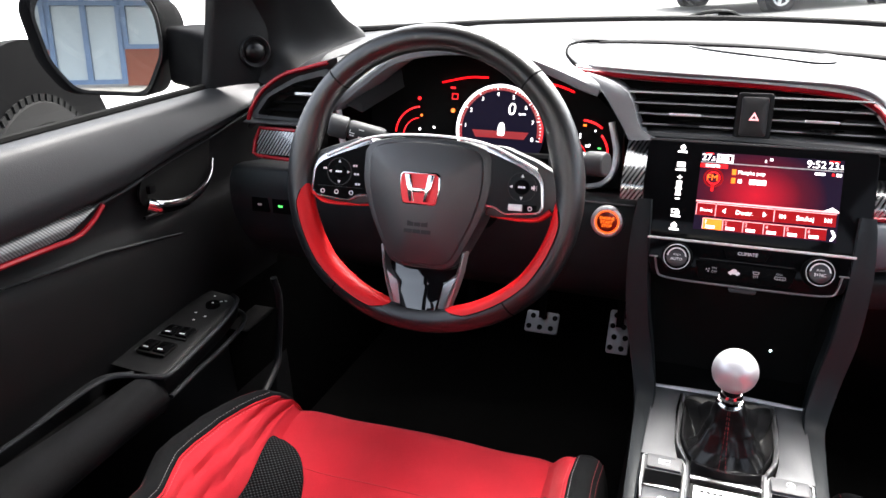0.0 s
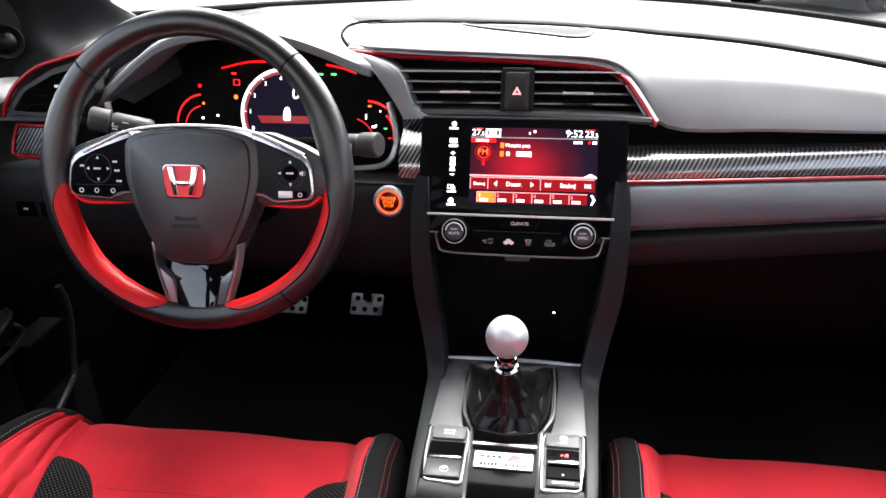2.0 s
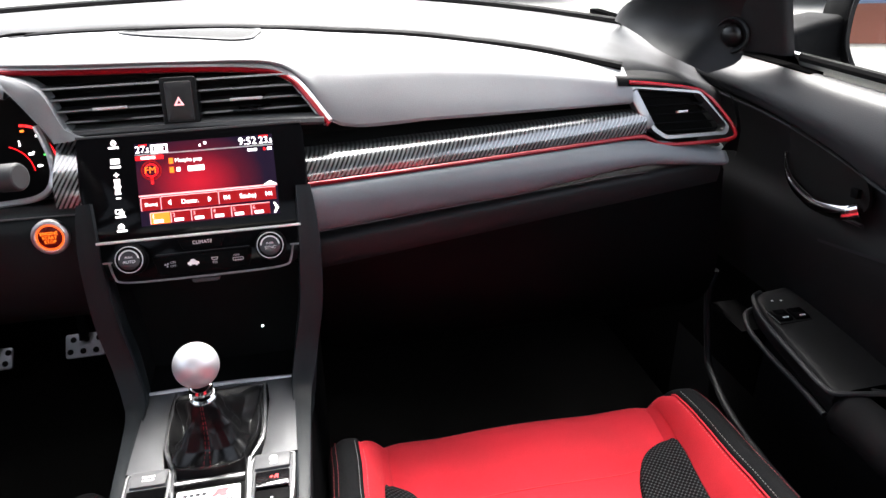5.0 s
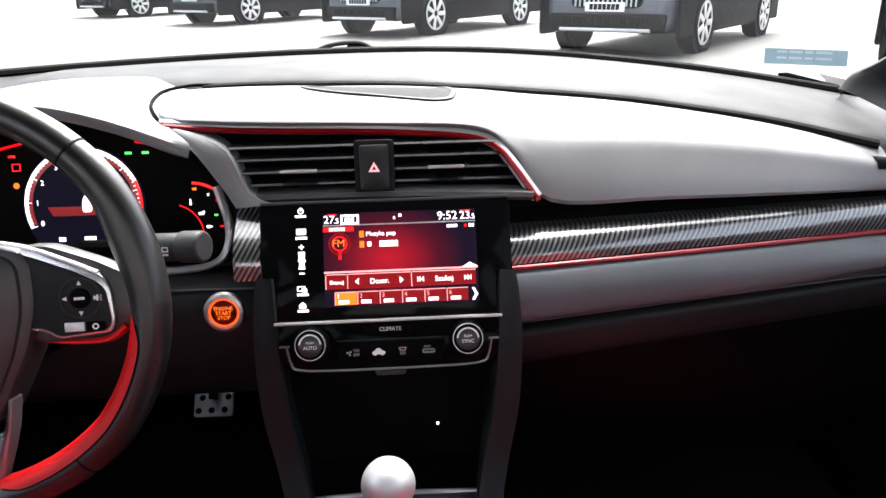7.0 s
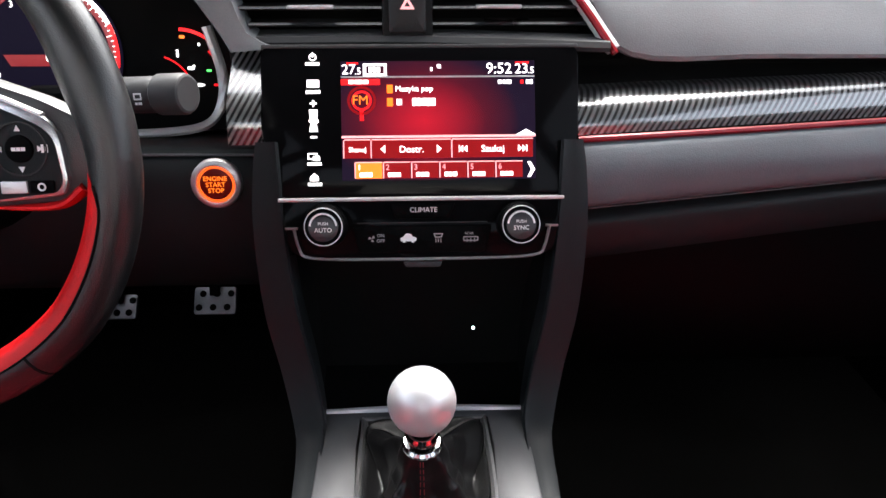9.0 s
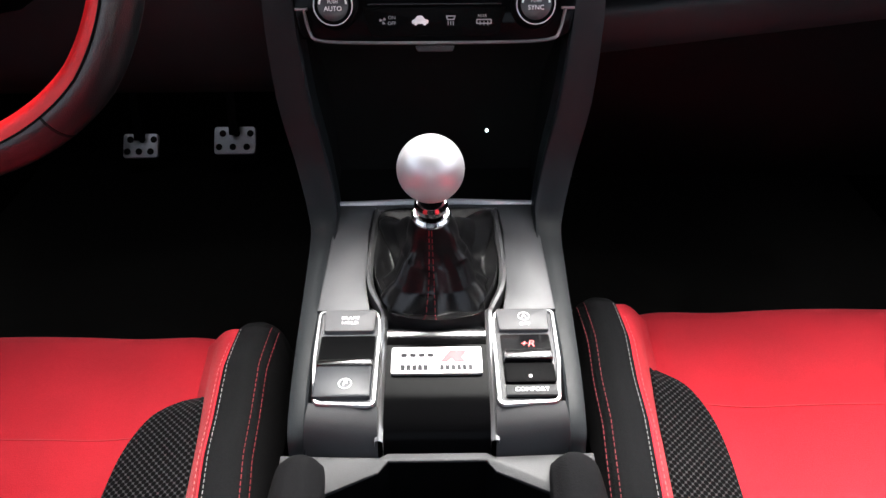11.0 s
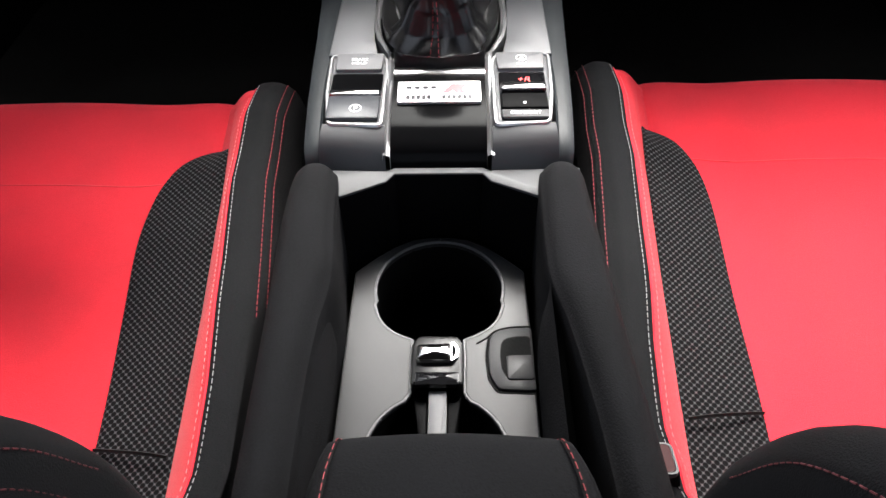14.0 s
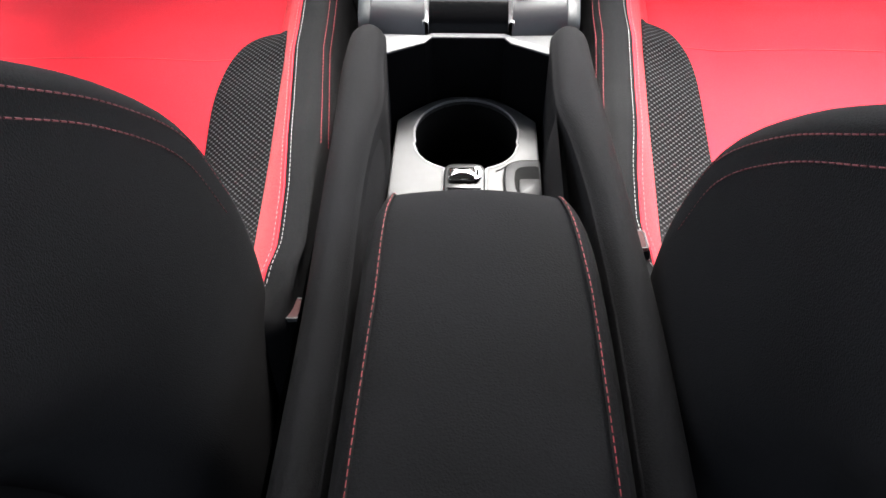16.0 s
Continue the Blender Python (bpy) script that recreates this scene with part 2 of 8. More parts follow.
def loft(rows, ku=4, kv=4, close=False, caps=False):
    """A smooth skin through rows of points. close: each row is a ring."""
    rows = [smoothline(r, ku, close) if ku > 1 else [Vector(p) for p in r] for r in rows]
    if kv > 1:
        cols = [smoothline(c, kv) for c in zip(*rows)]
        rows = list(zip(*cols))
    n, m = len(rows), len(rows[0])
    f = [(i * m + j, i * m + (j + 1) % m, (i + 1) * m + (j + 1) % m, (i + 1) * m + j) for i in range(n - 1) for j in range(m if close else m - 1)]
    if caps:
        f += [tuple(range(m)), tuple(range((n - 1) * m, n * m))]
    return mesh([p for r in rows for p in r], f)


def solid(ob, thick, offset=-1.0):
    s = ob.modifiers.new("solid", "SOLIDIFY")
    s.thickness, s.offset = thick, offset
    return ob


def sweep(path, prof, up=(0, 0, 1), closed=False, caps=True, size=None):
    """Sweeps a closed profile (side, up) along a path."""
    path = [Vector(p) for p in path]
    n, m, verts = len(path), len(prof), []
    up = Vector(up)
    for i, p in enumerate(path):
        a = path[(i - 1) % n] if closed or i else p
        b = path[(i + 1) % n] if closed or i < n - 1 else p
        t = (b - a).normalized()
        s = t.cross(up)
        s = s.normalized() if s.length > 1e-6 else Vector((1, 0, 0))
        w = s.cross(t)
        k = size(i / (n - 1)) if size else 1.0
        verts += [p + s * (u * k) + w * (v * k) for u, v in prof]
    f = [(i * m + j, i * m + (j + 1) % m, ((i + 1) % n) * m + (j + 1) % m, ((i + 1) % n) * m + j) for i in range(n if closed else n - 1) for j in range(m)]
    if caps and not closed:
        f += [tuple(range(m)), tuple(range((n - 1) * m, n * m))]
    return mesh(verts, f)


def ring(r, n=10, squash=1.0):
    return [(r * math.cos(2 * math.pi * i / n), r * squash * math.sin(2 * math.pi * i / n)) for i in range(n)]


def rounded(pts, r, k=4):
    """A polygon with its corners rounded."""
    out, n = [], len(pts)
    for i in range(n):
        p, a, b = Vector(pts[i]), Vector(pts[i - 1]), Vector(pts[(i + 1) % n])
        u, v = (a - p), (b - p)
        d = min(r, u.length * 0.45, v.length * 0.45)
        s, e = p + u.normalized() * d, p + v.normalized() * d
        for j in range(k + 1):
            t = j / k
            out.append(tuple(s * (1 - t) ** 2 + p * 2 * t * (1 - t) + e * t * t))
    return out


def rect(u0, v0, u1, v1, r=0.0, k=3):
    p = [(u0, v0), (u1, v0), (u1, v1), (u0, v1)]
    return rounded(p, r, k) if r else p


def circle(cu, cv, r, n=28, a0=0.0, a1=360.0):
    return [(cu + r * math.cos(radians(a0 + (a1 - a0) * i / n)), cv + r * math.sin(radians(a0 + (a1 - a0) * i / n))) for i in range(n)]


def face(o, x=(1, 0, 0), y=(0, 1, 0)):
    """A plane as a matrix: its own x and y, z is its outward side."""
    x = Vector(x).normalized()
    z = x.cross(Vector(y)).normalized()
    y = z.cross(x)
    m = Matrix((x, y, z)).transposed().to_4x4()
    m.translation = o
    return m


def slab(outline, m, z0, z1, bevel=0.0, dome=0.0):
    """An outline on a plane, given depth from z0 to z1, its front edge bevelled."""
    n = len(outline)
    area = sum(outline[i - 1][0] * outline[i][1] - outline[i][0] * outline[i - 1][1] for i in range(n))
    pts = [Vector(p) for p in (outline if area > 0 else outline[::-1])]

    def inset(d):
        out = []
        for i in range(n):
            a, p, b = pts[i - 1], pts[i], pts[(i + 1) % n]
            u, v = (p - a), (b - p)
            nu = Vector((-u.y, u.x)).normalized() if u.length > 1e-9 else Vector((0, 0))
            nv = Vector((-v.y, v.x)).normalized() if v.length > 1e-9 else nu
            w = nu + nv
            k = w.dot(w) / 2
            out.append(p + w * (d / max(k, 0.35)))
        return out
    levels = [(pts, z0)]
    if bevel:
        levels += [(pts, z1 - bevel), (inset(bevel * 0.3), z1 - bevel * 0.3), (inset(bevel), z1)]
    else:
        levels += [(pts, z1)]
    verts = [m @ Vector((p[0], p[1], z)) for ring_, z in levels for p in ring_]
    k = len(levels)
    f = [(i * n + j, i * n + (j + 1) % n, (i + 1) * n + (j + 1) % n, (i + 1) * n + j) for i in range(k - 1) for j in range(n)]
    f.append(tuple(range(n)))
    if dome:
        c = sum((Vector(p) for p in levels[-1][0]), Vector((0, 0))) / n
        base = (k - 1) * n
        for s, h in ((0.66, 0.75), (0.33, 0.95)):
            verts += [m @ Vector((c.x + (p[0] - c.x) * s, c.y + (p[1] - c.y) * s, z1 + dome * h)) for p in levels[-1][0]]
            now = len(verts) - n
            f += [(base + j, base + (j + 1) % n, now + (j + 1) % n, now + j) for j in range(n)]
            base = now
        f.append(tuple(range(base, base + n)))
    else:
        f.append(tuple(range((k - 1) * n, k * n)))
    return mesh(verts, f)


def hollow(outer, inner, m, z0, z1):
    """A flat frame between two outlines of equal length."""
    n = len(outer)
    verts = [m @ Vector((p[0], p[1], z)) for o, z in ((outer, z0), (outer, z1), (inner, z1), (inner, z0)) for p in o]
    f = [(a * n + j, a * n + (j + 1) % n, b * n + (j + 1) % n, b * n + j) for a, b in ((0, 1), (1, 2), (2, 3), (3, 0)) for j in range(n)]
    return mesh(verts, f)


def joined(meshes):
    bm = bmesh.new()
    for me in meshes:
        bm.from_mesh(me)
        bpy.data.meshes.remove(me)
    return bm


def ball(at, r, sx=1, sy=1, sz=1, seg=24):
    bm = bmesh.new()
    bmesh.ops.create_uvsphere(bm, u_segments=seg, v_segments=seg // 2, radius=r)
    bmesh.ops.transform(bm, matrix=Matrix.Translation(at) @ Matrix.Diagonal((sx, sy, sz, 1)), verts=bm.verts)
    return bm


def turned(profile, m, n=28):
    """A lathe round the plane's z; profile of (radius, height)."""
    verts = [m @ Vector((r * math.cos(2 * math.pi * j / n), r * math.sin(2 * math.pi * j / n), h)) for r, h in profile for j in range(n)]
    f = [(i * n + j, i * n + (j + 1) % n, (i + 1) * n + (j + 1) % n, (i + 1) * n + j) for i in range(len(profile) - 1) for j in range(n)]
    f += [tuple(range(n)), tuple(range((len(profile) - 1) * n, len(profile) * n))]
    return mesh(verts, f)


def writing(body, m, size, thick=0.0002, shear=0.0):
    """Raised letters on a plane, centred on its origin."""
    c = bpy.data.curves.new("t", "FONT")
    c.body, c.size, c.align_x, c.align_y, c.extrude, c.resolution_u, c.shear = body, size, "CENTER", "CENTER", thick, 3, shear
    ob = new("t", c)
    me = bpy.data.meshes.new_from_object(ob.evaluated_get(bpy.context.evaluated_depsgraph_get()))
    bpy.data.objects.remove(ob)
    me.transform(m)
    return me


def on(m, u, v, z=0.0):
    return m @ Matrix.Translation((u, v, z))


def bars(m, u, v, widths, h, gap=0.0008, z=0.0):
    """A word that cannot be read: short plain bars in a row."""
    out, x = [], u
    for w in widths:
        out.append(slab(rect(x, v - h / 2, x + w, v + h / 2), m, z, z + 0.0003))
        x += w + gap
    return joined(out)


def stitches(line, long, gap, r, normal=(0, 0, 1)):
    """A row of thread stitches along a line."""
    line = [Vector(p) for p in line]
    acc, out, left, start = 0.0, [], long, line[0]
    pts, d = [line[0]], 0.0
    for a, b in zip(line, line[1:]):
        k = max(1, int((b - a).length / 0.0008))
        pts += [a.lerp(b, (i + 1) / k) for i in range(k)]
    up, i = Vector(normal), 0
    while i < len(pts) - 1:
        j, s = i, 0.0
        while j < len(pts) - 1 and s < long:
            s += (pts[j + 1] - pts[j]).length
            j += 1
        out.append(sweep([pts[i], (pts[i] + pts[j]) / 2 + up * r * 0.6, pts[j]], ring(r, 5), up=up if abs((pts[j] - pts[i]).normalized().dot(up)) < 0.95 else (1, 0, 0)))
        i, s = j, 0.0
        while i < len(pts) - 1 and s < gap:
            s += (pts[i + 1] - pts[i]).length
            i += 1
    return joined(out)

# ---- cabin shell ----
def box(x0, y0, z0, x1, y1, z1):
    return mesh([(x, y, z) for x in (x0, x1) for y in (y0, y1) for z in (z0, z1)],
                [(0, 1, 3, 2), (4, 6, 7, 5), (0, 4, 5, 1), (2, 3, 7, 6), (0, 2, 6, 4), (1, 5, 7, 3)])


def glass_y(x):
    return 0.86 - 0.49 * x * x


def glass_z(x):
    return 0.868 - (0.11 if x > 0 else 0.015) * x * x


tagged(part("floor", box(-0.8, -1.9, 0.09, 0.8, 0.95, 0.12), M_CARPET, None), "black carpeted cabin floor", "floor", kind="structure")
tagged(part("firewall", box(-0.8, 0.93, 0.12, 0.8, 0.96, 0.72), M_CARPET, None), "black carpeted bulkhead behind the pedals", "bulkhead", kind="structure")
roof_rows = [[(x, y, z - 0.09 * x * x) for x in (-0.66, -0.4, 0, 0.4, 0.66)] for y, z in ((0.235, 1.195), (0.09, 1.245), (-0.1, 1.275), (-0.6, 1.3), (-1.0, 1.28), (-1.3, 1.24))]
tagged(solid(part("ceiling", loft(roof_rows), M_SUEDE, None), 0.03, 1.0), "dark cloth headliner of the cabin", "headliner", kind="structure")
tagged(part("wall_rear", box(-0.78, -1.95, 0.12, 0.78, -1.9, 0.90), M_BLACKF, None), "plain dark rear end of the cabin", "rear panel", kind="structure")
rw = part("window_2", loft([[(x, -1.3, 1.24 - 0.09 * x * x) for x in (-0.62, 0, 0.62)], [(x, -1.9, 0.90) for x in (-0.74, 0, 0.74)]], 3, 3), M_GLASS, None)
rw.visible_shadow = False
tagged(rw, "clear rear window of the cabin", "rear window", kind="structure")
for s in (-1, 1):
    tagged(part("pillar_c", loft([[(s * 0.79, -1.5, 0.86), (s * 0.76, -1.93, 0.86)], [(s * 0.62, -1.2, 1.24), (s * 0.60, -1.42, 1.2)]], 1, 3), M_PILLAR, None), "black pillar beside the rear window", "pillar", kind="structure")
    tagged(part("pillar_b", loft([[(s * 0.74, -0.75, 0.8), (s * 0.74, -0.9, 0.8)], [(s * 0.6, -0.75, 1.25), (s * 0.6, -0.92, 1.25)]], 1, 3), M_HARD, None), "black plastic pillar between the side windows", "pillar", kind="structure")
    lo = 0.0 if s > 0 else 0.018
    rows = [[(0.69, 0.60, 0.81), (0.65, 0.54, 0.83), (0.648, 0.44, 0.82), (0.65, 0.38, 0.808), (0.66, 0.325, 0.80), (0.69, 0.305, 0.785)],
            [(0.685, 0.58, 0.84), (0.650, 0.51, 0.855), (0.665, 0.43, 0.845), (0.688, 0.375, 0.835), (0.705, 0.335, 0.83), (0.74, 0.31, 0.80)],
            [(0.685, 0.50, 0.875), (0.652, 0.45, 0.885), (0.67, 0.40, 0.88), (0.695, 0.36, 0.875), (0.712, 0.335, 0.87), (0.745, 0.31, 0.85)],
            [(0.68, 0.41, 0.93), (0.647, 0.38, 0.94), (0.665, 0.35, 0.935), (0.685, 0.325, 0.93), (0.70, 0.305, 0.93), (0.735, 0.29, 0.925)],
            [(0.645, 0.31, 1.015), (0.615, 0.285, 1.025), (0.635, 0.265, 1.02), (0.655, 0.25, 1.02), (0.675, 0.235, 1.02), (0.70, 0.22, 1.02)],
            [(0.575, 0.08, 1.20), (0.56, 0.04, 1.205), (0.575, 0.02, 1.20), (0.59, 0.01, 1.20), (0.61, 0.0, 1.195), (0.64, -0.01, 1.18)]]
    tagged(part("pillar_a", loft([[(s * x, y, z + lo) for x, y, z in r] for r in rows], 4, 4), M_PILLAR, None), "black plastic windscreen pillar trim", "pillar", kind="structure")
ws = part("window_1", loft([[(x, glass_y(x) + 0.012, glass_z(x) - 0.004) for x in (-0.72, -0.5, -0.25, 0, 0.25, 0.5, 0.72)],
                            [(x * 0.86, 0.245 - 0.1 * x * x, 1.20 - 0.09 * x * x) for x in (-0.72, -0.5, -0.25, 0, 0.25, 0.5, 0.72)]], 3, 6), M_SCREEN, None)
ws.visible_shadow = False
tagged(ws, "clear curved windscreen glass over the dashboard", "windscreen", kind="structure")
tagged(part("trim", sweep(smoothline([(x, glass_y(x), glass_z(x) + 0.002) for x in (-0.72, -0.5, -0.25, 0, 0.25, 0.5, 0.72)], 6), [(u * 0.016, v * 0.007) for u, v in ring(1, 8)]), M_SHELL, None),
       "black band along the foot of the windscreen", "trim", kind="structure")

for s in (-1, 1):
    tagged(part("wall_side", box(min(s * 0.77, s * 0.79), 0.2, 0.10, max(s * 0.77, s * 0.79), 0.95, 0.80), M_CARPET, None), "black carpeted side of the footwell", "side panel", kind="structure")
    tagged(part("wall_side", box(min(s * 0.78, s * 0.80), -1.95, 0.10, max(s * 0.78, s * 0.80), -0.9, 0.86), M_BLACKF, None), "plain dark side of the rear cabin", "side panel", kind="structure")

# ---- dashboard ----
dash = thing("dashboard", (0, 0.4, 0.7), "black grained plastic dashboard with red and carbon trim", "dashboard")
PAD = [(-0.256, (0.42, 0.856), (0.43, 0.860), (0.46, 0.862), (0.495, 0.858)),
       (-0.235, (0.315, 0.852), (0.32, 0.859), (0.42, 0.866), (0.512, 0.858)),
       (-0.15, (0.290, 0.849), (0.286, 0.857), (0.40, 0.869), (0.508, 0.86)),
       (0.0, (0.286, 0.845), (0.282, 0.852), (0.39, 0.867), (0.49, 0.859)),
       (0.10, (0.284, 0.839), (0.281, 0.846), (0.38, 0.862), (0.473, 0.855)),
       (0.14, (0.272, 0.812), (0.279, 0.824), (0.37, 0.857), (0.463, 0.853)),
       (0.175, (0.246, 0.772), (0.270, 0.810), (0.355, 0.85), (0.452, 0.851)),
       (0.30, (0.246, 0.770), (0.272, 0.805), (0.335, 0.838), (0.415, 0.843)),
       (0.45, (0.254, 0.767), (0.272, 0.793), (0.313, 0.816), (0.36, 0.824)),
       (0.56, (0.262, 0.765), (0.265, 0.781), (0.282, 0.793), (0.302, 0.803))]
rows = [[(x, f[0] + 0.012, f[1] - 0.006), (x, *f), (x, *l), (x, (l[0] * 2 + c[0]) / 3, l[1] * 0.4 + c[1] * 0.6), (x, *c), (x, *b), (x, b[0] + 0.006, b[1] - 0.02)] for x, f, l, c, b in PAD]
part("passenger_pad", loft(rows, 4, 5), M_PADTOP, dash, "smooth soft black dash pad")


def back_of_pad(x):
    for (x0, *_, b0), (x1, *_, b1) in zip(PAD, PAD[1:]):
        if x0 <= x <= x1:
            t = (x - x0) / (x1 - x0)
            return b0[0] + (b1[0] - b0[0]) * t, b0[1] + (b1[1] - b0[1]) * t
    return (0.512, 0.858) if abs(x) < 0.5 else (0.40, 0.802) if abs(x) < 0.62 else (0.29, 0.788)


rows = []
for i in range(25):
    x = -0.74 + 1.48 * i / 24
    by, bz = back_of_pad(x) if x > -0.5 else back_of_pad(min(0.74, -x))
    gy, gz = glass_y(x), glass_z(x)
    if x > 0.56:
        by, bz = 0.335, 0.797 - 0.30 * max(0, x - 0.63) - 0.1 * (x - 0.56)
    elif x < -0.57:
        by, bz = 0.288, 0.856 - 0.42 * max(0, -x - 0.60)
    rows.append([(x, gy, gz), (x, gy * 0.55 + by * 0.45, gz * 0.55 + bz * 0.45 + 0.008), (x, by + 0.06, bz + 0.010), (x, by + 0.022, bz + 0.002), (x, by + 0.008, bz - 0.014), (x, by + (0.004 if abs(x) > 0.55 else -0.02), bz - 0.03)])
part("cowl", loft(rows, 5, 2), M_COWL, dash, "black dash top below the windscreen")

part("vent_shoulder", loft([[(x, 0.266, z - 0.004), (x, 0.272, z + 0.004), (x + 0.002, 0.285, z + 0.006), (x + 0.004, 0.36, z + 0.004), (x + 0.004, 0.40, z - 0.02)] for x, z in ((0.54, 0.790), (0.58, 0.786), (0.62, 0.780), (0.65, 0.773), (0.68, 0.752), (0.70, 0.73))], 3, 3), M_HARD, dash, "black shoulder over the end vent")
# speaker grille on the pad
def pad_z(x, y):
    for (x0, *p0), (x1, *p1) in zip(PAD, PAD[1:]):
        if x0 <= x <= x1:
            t = (x - x0) / (x1 - x0)
            q = [((1 - t) * a[0] + t * b[0], (1 - t) * a[1] + t * b[1]) for a, b in zip(p0, p1)]
            line = smoothline([(u, v, 0) for u, v in (q[1], ((q[1][0] * 2 + q[2][0]) / 3, q[1][1] * 0.4 + q[2][1] * 0.6), q[2], q[3])], 8)
            for a, b in zip(line, line[1:]):
                if a.x <= y <= b.x:
                    return a.y + (b.y - a.y) * (y - a.x) / (b.x - a.x)
    return 0.866


def on_pad(outline, lift, inset=0.0):
    cx, cy = 0.0, 0.42
    return [Vector((cx + (x - cx) * (1 - inset), cy + (y - cy) * (1 - inset), pad_z(cx + (x - cx) * (1 - inset), cy + (y - cy) * (1 - inset)) + lift)) for x, y in outline]


grille = rounded([(-0.105, 0.46), (-0.088, 0.405), (-0.05, 0.372), (0.055, 0.338), (0.078, 0.345), (0.088, 0.40), (0.08, 0.475)], 0.022, 5)
part("speaker_frame", loft([on_pad(grille, -0.004, -0.04), on_pad(grille, 0.003, -0.02), on_pad(grille, 0.003, 0.03), on_pad(grille, 0.0008, 0.05)], 1, 1, close=True), M_DASH, dash)
part("speaker_grille", loft([on_pad(grille, 0.0018, i) for i in (0.04, 0.3, 0.6, 0.9)], 1, 1, close=True, caps=True), weave("speaker mesh", (0.01, 0.01, 0.01), (0.035, 0.035, 0.037), 0.002, (0, 0, 0), 0.6, kind="net", spec=0.05), dash, "fine dark speaker mesh")
part("pad_gap", sweep(smoothline([(x, b[0] + 0.002, b[1] + 0.0005) for x, _, _, _, b in PAD[1:]], 5), [(u * 0.013, v * 0.006) for u, v in ring(1, 8)]), M_SHELL, dash, "dark gap behind the pad")
part("pad_gap", sweep(smoothline([(-0.222, 0.515, 0.8630), (-0.25, 0.505, 0.8642), (-0.268, 0.46, 0.8652), (-0.266, 0.41, 0.8652), (-0.256, 0.355, 0.8632), (-0.24, 0.315, 0.858), (-0.228, 0.297, 0.851)], 6), [(u * 0.002, v * 0.0022) for u, v in ring(1, 8)]), M_SHELL, dash)
part("sensor", slab(rect(-0.018, -0.012, 0.018, 0.012, 0.004), face((0.0, 0.80, 0.866), (1, 0, 0), (0, 1, 0.02)), 0, 0.004, 0.002), M_DASH, dash)

# hood over the instruments, with its leg down to the centre vents
LIP = [(-0.66, 0.752), (-0.615, 0.775), (-0.57, 0.806), (-0.53, 0.835), (-0.48, 0.866), (-0.42, 0.879), (-0.35, 0.880), (-0.305, 0.872), (-0.258, 0.857), (-0.218, 0.842), (-0.196, 0.836)]
rows = []
for i, (dy, dz, sc) in enumerate(((0.36, -0.013, 0.985), (0.283, -0.014, 0.99), (0.272, -0.009, 1.0), (0.278, 0.002, 1.0), (0.33, 0.004, 1.0), (0.46, 0.0, 1.0), (0.64, -0.008, 1.0))):
    r = []
    for x, z in LIP:
        lean = 0.02 * max(0, min(1, (x + 0.25) / 0.1)) - 0.02 * max(0, min(1, (-0.55 - x) / 0.1))
        zz = z + dz
        if i == 6:
            zz = min(zz, 0.862)
        q = Vector((-0.40 + (x + 0.40) * sc, dy - lean * (i < 5), zz))
        if i > 3 and x > -0.25:
            # the right end runs up to the pad
            q = Vector(r[6]).lerp(Vector(((-0.226, 0.30, 0.852), (-0.252, 0.40, 0.861), (-0.25, 0.50, 0.859))[i - 4]), 0.6 if x < -0.2 else 1.0)
        r.append(tuple(q))
    rows.append(r)
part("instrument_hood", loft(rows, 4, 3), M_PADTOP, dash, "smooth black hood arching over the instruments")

leg_l = [(-0.228, 0.290, 0.8475), (-0.206, 0.276, 0.839), (-0.189, 0.264, 0.826), (-0.174, 0.258, 0.806), (-0.159, 0.253, 0.784), (-0.152, 0.249, 0.772)]
leg_r = [(-0.214, 0.288, 0.8490), (-0.182, 0.275, 0.8415), (-0.1585, 0.264, 0.829), (-0.148, 0.258, 0.809), (-0.1385, 0.253, 0.787), (-0.116, 0.247, 0.7755)]
rows = []
for a, b in zip(leg_l, leg_r):
    a, b = Vector(a), Vector(b)
    rows.append([a + Vector((-0.003, 0.04, -0.002)), a + Vector((0, 0.002, 0)), a + (b - a) * 0.06 + Vector((0, -0.001, 0.0005)), a.lerp(b, 0.5) + Vector((0, -0.0025, 0.0006)), a + (b - a) * 0.94 + Vector((0, -0.001, 0.0005)), b + Vector((0, 0.002, 0)), b + Vector((0.001, 0.03, 0.0))])
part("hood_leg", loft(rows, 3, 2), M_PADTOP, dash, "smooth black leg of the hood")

# red line along the brow of the vents
brow = smoothline([(-0.232, 0.296, 0.850), (-0.15, 0.286, 0.8455), (0.0, 0.281, 0.8405), (0.085, 0.279, 0.834), (0.118, 0.274, 0.824), (0.137, 0.262, 0.804), (0.16, 0.240, 0.772)], 6)
part("red_trim", sweep(brow, [(u * 0.0032, v * 0.0032) for u, v in ring(1, 8)]), M_REDG, dash, "thin glossy red trim line")
part("brow", sweep([p + Vector((0, 0.008, 0.001)) for p in brow], [(u * 0.007, v * 0.006) for u, v in ring(1, 8)]), M_SILVER, dash, "satin silver brow")
part("brow_gap", sweep([p + Vector((0, 0.018, 0.0065)) for p in brow[3:-4]], [(u * 0.005, v * 0.003) for u, v in ring(1, 8)]), M_DEEP, dash)

